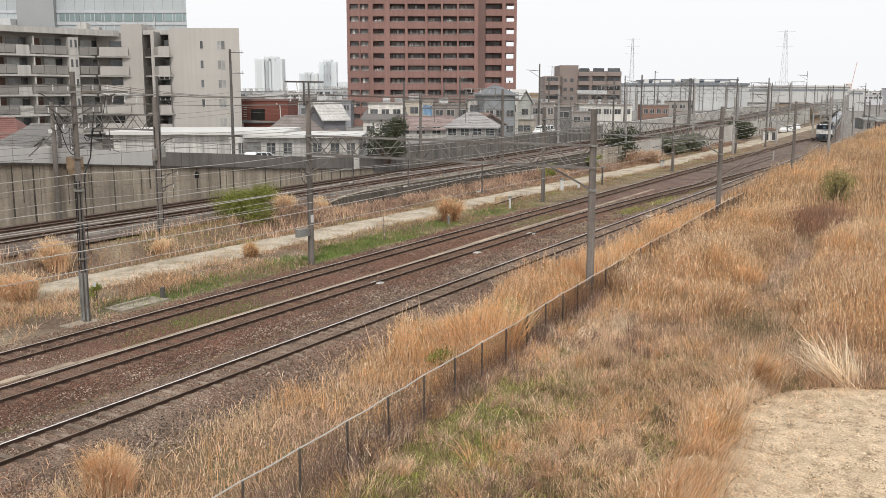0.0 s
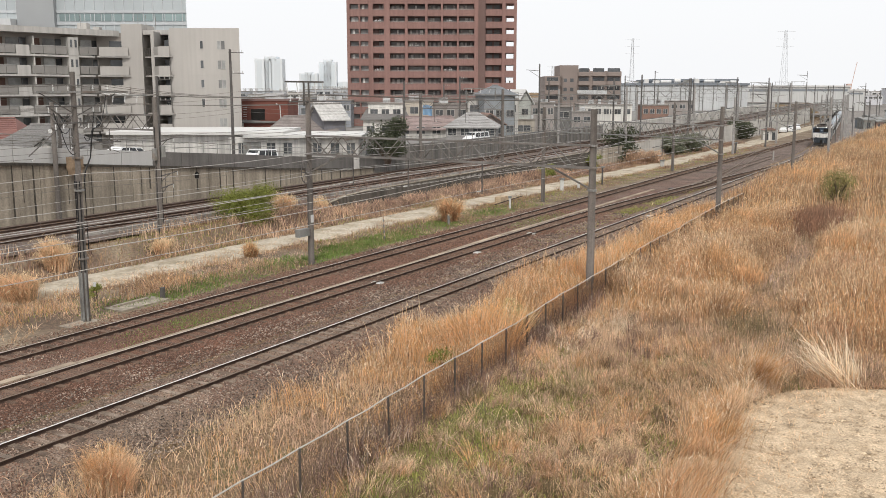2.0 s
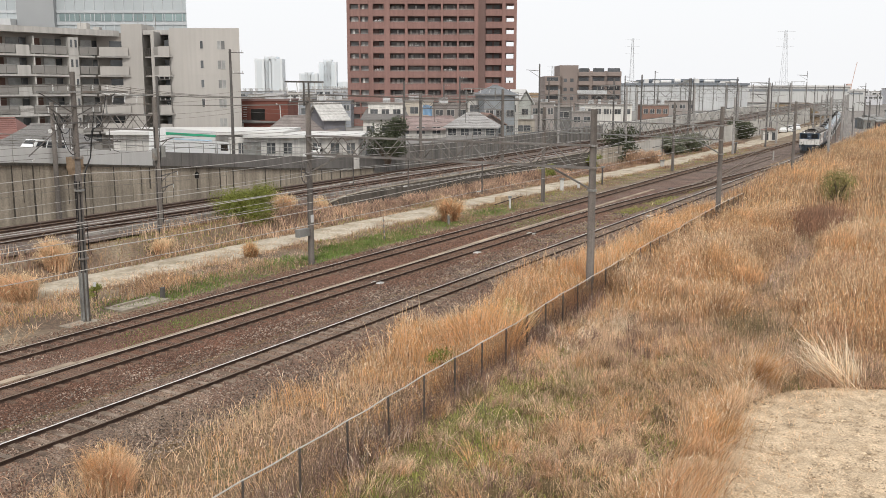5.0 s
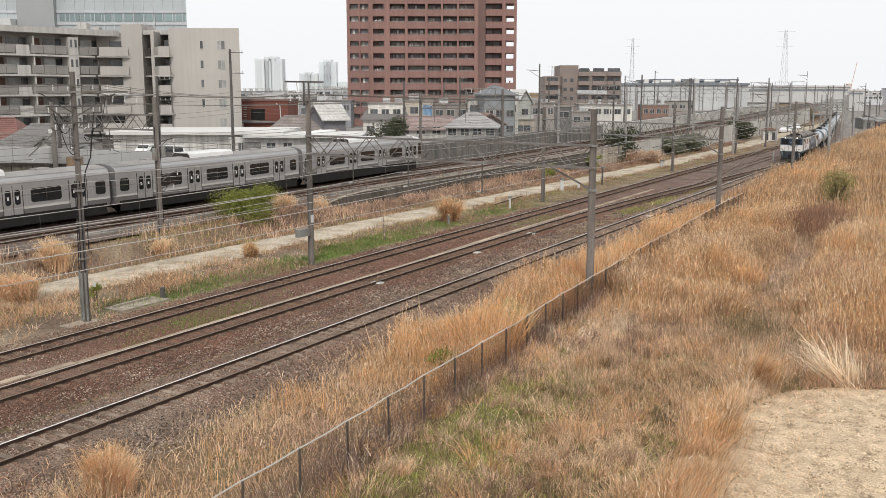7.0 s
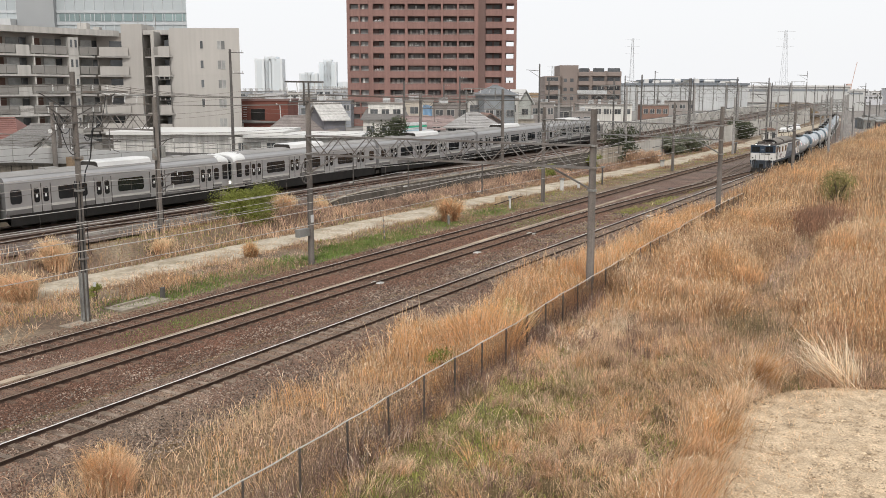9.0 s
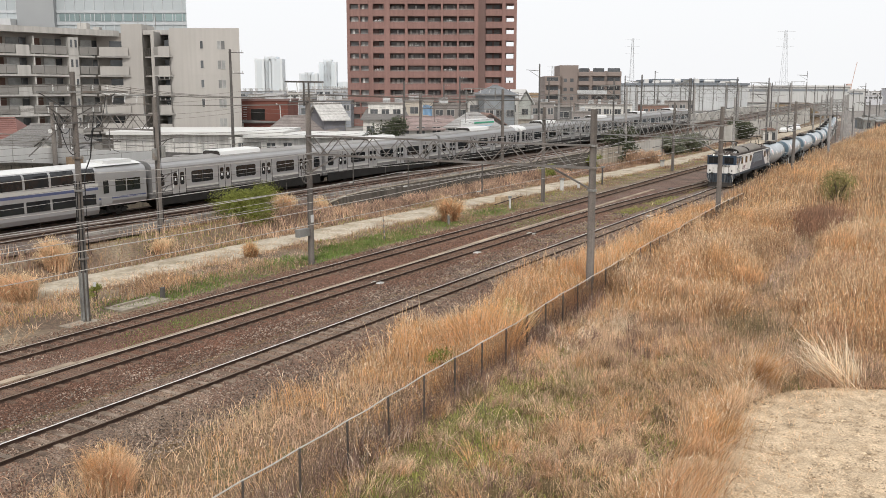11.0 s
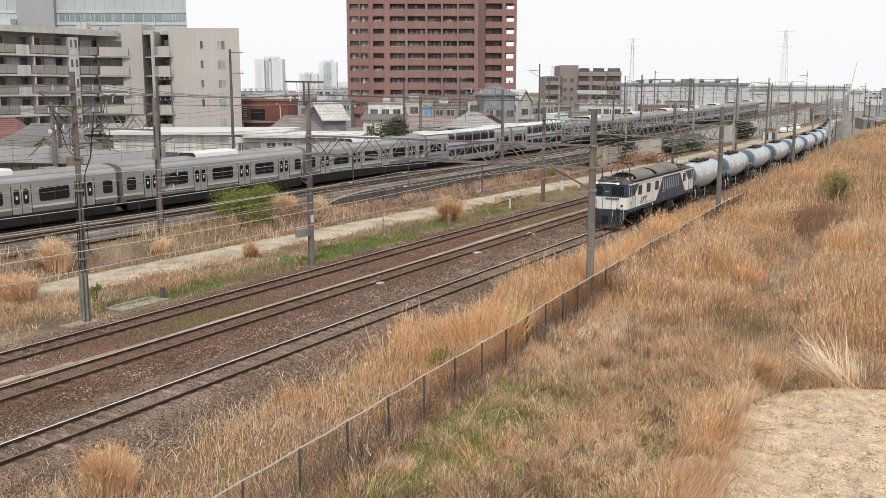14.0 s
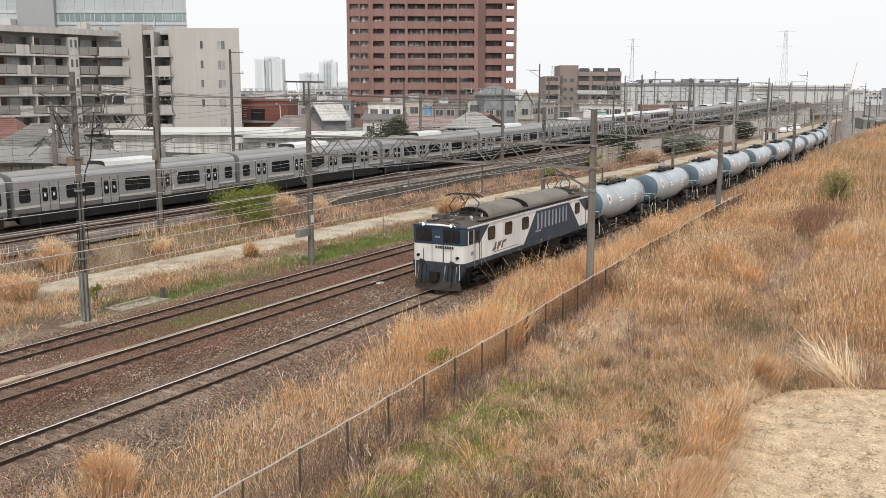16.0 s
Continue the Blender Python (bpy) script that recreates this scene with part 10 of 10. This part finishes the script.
small_post(-34.8, 73.8, 0.75, 0.1, M["insulator"], "white painted post with a dark cap", 0.12)
small_post(-34.6, 62.6, 0.5, 0.08, M["steel"], "grey post in front of the pampas clump")
small_post(-35.0, 63.2, 0.45, 0.07, M["steel"], "grey post in front of the pampas clump")
small_post(-36.8, 90.4, 0.9, 0.2, M["insulator"], "white cabinet beside the path", 0.22)
small_post(-36.2, 93.5, 0.5, 0.14, M["insulator"], "low white stub beside the path")
small_post(-35.4, 98.5, 1.6, 0.1, M["steel_dark"], "dark signal stub beside the path", 0.16)
small_post(-34.3, 158.0, 1.5, 0.18, M["steel_dark"], "dark dwarf signal beyond the crossing", 0.3)
small_post(-36.6, 125.0, 0.6, 0.28, M["insulator"], "low white box beside the path", 0.3)
small_post(-26.0, 145.0, 1.2, 0.1, M["concrete_pale"], "pale concrete stub by the tracks")


def build_stake():
    ob = thing("leaning_stake", "black and yellow striped rod leaning beside the path", "stake")
    a, b = Vector((-36.6, 56.5, 1.0)), Vector((-34.6, 53.6, -0.3))
    for i in range(9):
        s = Solid()
        s.tube([a + (b - a) * i / 9, a + (b - a) * (i + 1) / 9], 0.045, 6)
        part("stripe", s, M["steel_dark"] if i % 2 else M["timber"], ob)
    for y, x in ((76.7, -36.6),):
        o = thing("guy_rod", "low rusty rod with a pale board beside the track", "rod")
        s = Solid()
        s.tube([(x + 0.6, y - 3.5, 0.15), (x - 0.4, y + 4.5, 0.1)], 0.04, 6)
        part("rod", s, M["rail"], o)
        s = Solid()
        s.box(x - 0.5, x + 0.1, y - 1.2, y + 0.3, -0.3, 0.55)
        part("board", s, M["dirt"], o)


build_stake()


def build_pipe():
    ob = thing("bent_pipe", "pale bent standpipe at the foot of the low wall", "pipe")
    s = Solid()
    s.tube([(-44.6, 80.3, -0.3), (-44.6, 80.1, 0.9), (-44.7, 79.7, 1.35), (-44.9, 79.0, 1.4)], 0.09, 8)
    part("pipe", s, M["steel"], ob)
    for x, y in ((-27.2, 41.0), (-27.3, 61.0), (-27.1, 52.0), (-22.85, 74.5)):
        o = thing("rail_plate", "small pale plate lying between the rails", "plate", "rail plates")
        s = Solid()
        s.prism([(-0.24, -0.17), (0.24, -0.17), (0.19, -0.08), (-0.19, -0.08)], "x", -0.28, 0.28)
        part("plate", s, M["insulator"], o)
        o.matrix_basis = pose(x + 0.25, y, 0.02)


build_pipe()


def build_hut():
    ob = thing("lineside_hut", "small pale hut with a brown roof and dark door", "hut")
    s = Solid()
    s.box(-1.4, 1.4, -1.2, 1.2, -0.4, 2.0)
    part("wall", s, M["house_white"], ob)
    s = Solid()
    s.prism([(-1.6, 2.0), (1.6, 2.0), (0, 2.6)], "y", -1.5, 1.5)
    part("roof", s, M["roof_brown"], ob)
    for x in (-0.7, 0.6):
        s = Solid()
        s.box(x - 0.3, x + 0.3, -1.23, -1.2, 0.0, 1.7)
        part("door", s, M["pane"], ob)
    ob.matrix_basis = pose(-37.6, 204.0, -0.1, 0, 0, 20)


build_hut()


def build_crossover():
    """Diamond of switch rails where the running tracks join in the distance."""
    ob = thing("crossover", "rusty crossover rails linking the running tracks", "railway track", kind="structure")
    for line, y0, y1 in ((lambda y: mid_x(y) + (far_x(y) - mid_x(y)) * smooth_step(88, 170, y), 90, 168),
                         (lambda y: mid_x(y) + (-27.2 - mid_x(y)) * smooth_step(96, 124, y), 98, 154)):
        for k in (-0.566, 0.566):
            s = Solid()
            s.tube([(line(y) + k, y, -0.035) for y in [y0 + (y1 - y0) * i / 24 for i in range(25)]], 0.065, 4)
            part("switch_rail", s, M["browntop"], ob)
    for y in (96.0, 112.0):
        s = Solid()
        s.prism([(-0.2, -0.25), (0.2, -0.25), (0.2, -0.06), (0.14, 0.0), (-0.14, 0.0), (-0.2, -0.06)], "y", y, y + 0.8)
        m = part("point_machine", s, M["steel_dark"], ob, "small dark point machine")
        m.matrix_basis = pose(mid_x(y) - 1.1, 0, 0)


build_crossover()


def far_mast(x, y, z0, z1, kind):
    ob = thing("line_mast", "slender dark line mast with a short bracket in the distance", "mast", "line masts", m=TOWN)
    s = Solid()
    s.tube([(x, y, z0), (x, y, z1)], (0.11, 0.15, 0.07)[kind], 8, (0.1, 0.12, 0.05)[kind])
    part("pole", s, M["mast"], ob)
    s = Solid()
    s.beam((x, y, z1 - 1.2), (x - 2.4, y + 0.5, z1 - 1.0), 0.1)
    s.beam((x, y, z1 - 2.3), (x - 1.8, y + 0.4, z1 - 1.1), 0.07)
    part("bracket", s, M["steel_dark"], ob)


for x, y, z0, z1, k in ((43.5, 170, 2.2, 12.0, 1), (51.5, 200, 2.5, 12.4, 1), (61.1, 200, 1.0, 12.6, 1), (67.6, 200, 1.5, 12.5, 1), (71.7, 210, 0, 11.6, 1), (83.9, 233, 0, 11.8, 1), 
                        (96.6, 256, 1, 15.0, 2), (98.9, 256, 0, 11.4, 1), (106.0, 265, 0, 11.2, 1), (76.9, 187.3, 0, 7.2, 0), (94.8, 221.6, 0, 7.0, 0), (118.8, 267, 0, 7.4, 0), (125.0, 300, 0, 12.0, 1), (139.5, 318, 0, 12.4, 1),
                        (17.0, 170, 2.5, 14.5, 1), (33.0, 160, 2.5, 12.5, 1), (24.5, 138, 2.0, 11.6, 1), (50.0, 148, 1.8, 10.4, 1),
                        (128.0, 300, 0, 10.5, 1), (123.0, 280, 0, 7.5, 0), (131.0, 290, 0, 9.0, 1), (150.0, 330, 0, 10.0, 1), (111.0, 250, 0, 8.0, 0), (117.5, 290, 0, 11.5, 1)):
    far_mast(x, y, z0 - 0.5, z1, k)


def build_blue_tarp():
    ob = thing("tarpaulin", "blue tarpaulin hung beside the houses", "tarpaulin", m=TOWN)
    s = Solid()
    n = 8
    for i in range(n + 1):
        f = i / n
        for j in range(3):
            s.v.append((-3.0 + 1.4 * f, 143.5 + 0.15 * math.sin(f * 9 + j), 6.2 + 1.5 * j / 2 + 0.1 * math.sin(f * 5)))
    for i in range(n):
        for j in range(2):
            a = i * 3 + j
            s.f.append((a, a + 3, a + 4, a + 1))
    for k in range(len(s.v)):
        s.v.append((s.v[k][0], s.v[k][1] + 0.03, s.v[k][2]))
    m_ = (n + 1) * 3
    s.f += [tuple(q + m_ for q in f) for f in list(s.f)]
    part("sheet", s, M["tarp"], ob)


build_blue_tarp()


def build_far_yard():
    """Grey ballast yard, low sheds and stacked material beyond the reed bank."""
    strip("yard_ballast", [(y, NEAR + 2.1 + bend(y), -21.6 - 0.8 * smooth_step(150, 180, y) + 80 * smooth_step(310, 334, y)) for y in [148 + 8.0 * i for i in range(60)]], M["yard"], "grey ballast of the far railway yard", lambda x, y, f: -0.22 + 0.34 * smooth_step(300, 330, y), "ground")
    strip("town_ground", [(y, -300.0, wall_x(y) - 9.0) for y in [-120 + 12.0 * i for i in range(60)]], M["town_ground"], "grey paved ground of the town", lambda x, y, f: ground_z(x, y) + 0.08, "ground")
    strip("far_ground", [(y, -300.0, 60.0) for y in [418 + 45.0 * i for i in range(30)]], M["yard"], "grey ground of the far railway land", lambda x, y, f: ground_z(x, y) + 0.35, "ground", 40)
    for x, y, w, h, m_, lab in ((114.4, 262, 2.6, 2.0, "shed_blue", "blue-grey covered stack beside the far tracks"), (122.5, 270, 5.0, 1.6, "steel", "low blue-grey shed beside the far tracks"), (112.0, 255, 3.0, 2.0, "steel", "grey equipment cabin beside the far tracks"), (140.0, 300, 9.0, 3.4, "shed_white", "low pale shed beside the far tracks"), (128.5, 285, 2.4, 1.5, "tarp", "blue-covered stack beside the far tracks"), (133.0, 300, 3.2, 1.8, "house_white", "small white cabin beside the far tracks"), (119.0, 263, 1.9, 1.3, "roof_brown", "brown stack of material beside the far tracks"), (134.0, 284, 2.0, 1.4, "roof_brown", "low brown bin beside the far tracks")):
        ob = thing("yard_shed", lab, "shed", "yard sheds", m=TOWN)
        s = Solid()
        s.box(x, x + w, y, y + 4, -0.3, h)
        b = part("wall", s, M[m_], ob)
        s = Solid()
        s.prism([(y - 0.2, h), (y + 4.2, h), (y + 4.2, h + 0.3), (y + 2, h + 0.7), (y - 0.2, h + 0.3)], "x", x - 0.2, x + w + 0.2)
        part("roof", s, M["steel"], ob)
        s = Solid()
        s.box(x + w * 0.3, x + w * 0.6, y - 0.05, y, 0, h * 0.75)
        part("door", s, M["pane"], b)
    for k in range(3):
        TRACKS.append(build_track("yard_track", lambda y, k=k: NEAR + 5.2 + 4.2 * k, lambda y: 0.3, 330, 560, "rusty track in the far yard", M["dulltop"]))


build_far_yard()


motions()
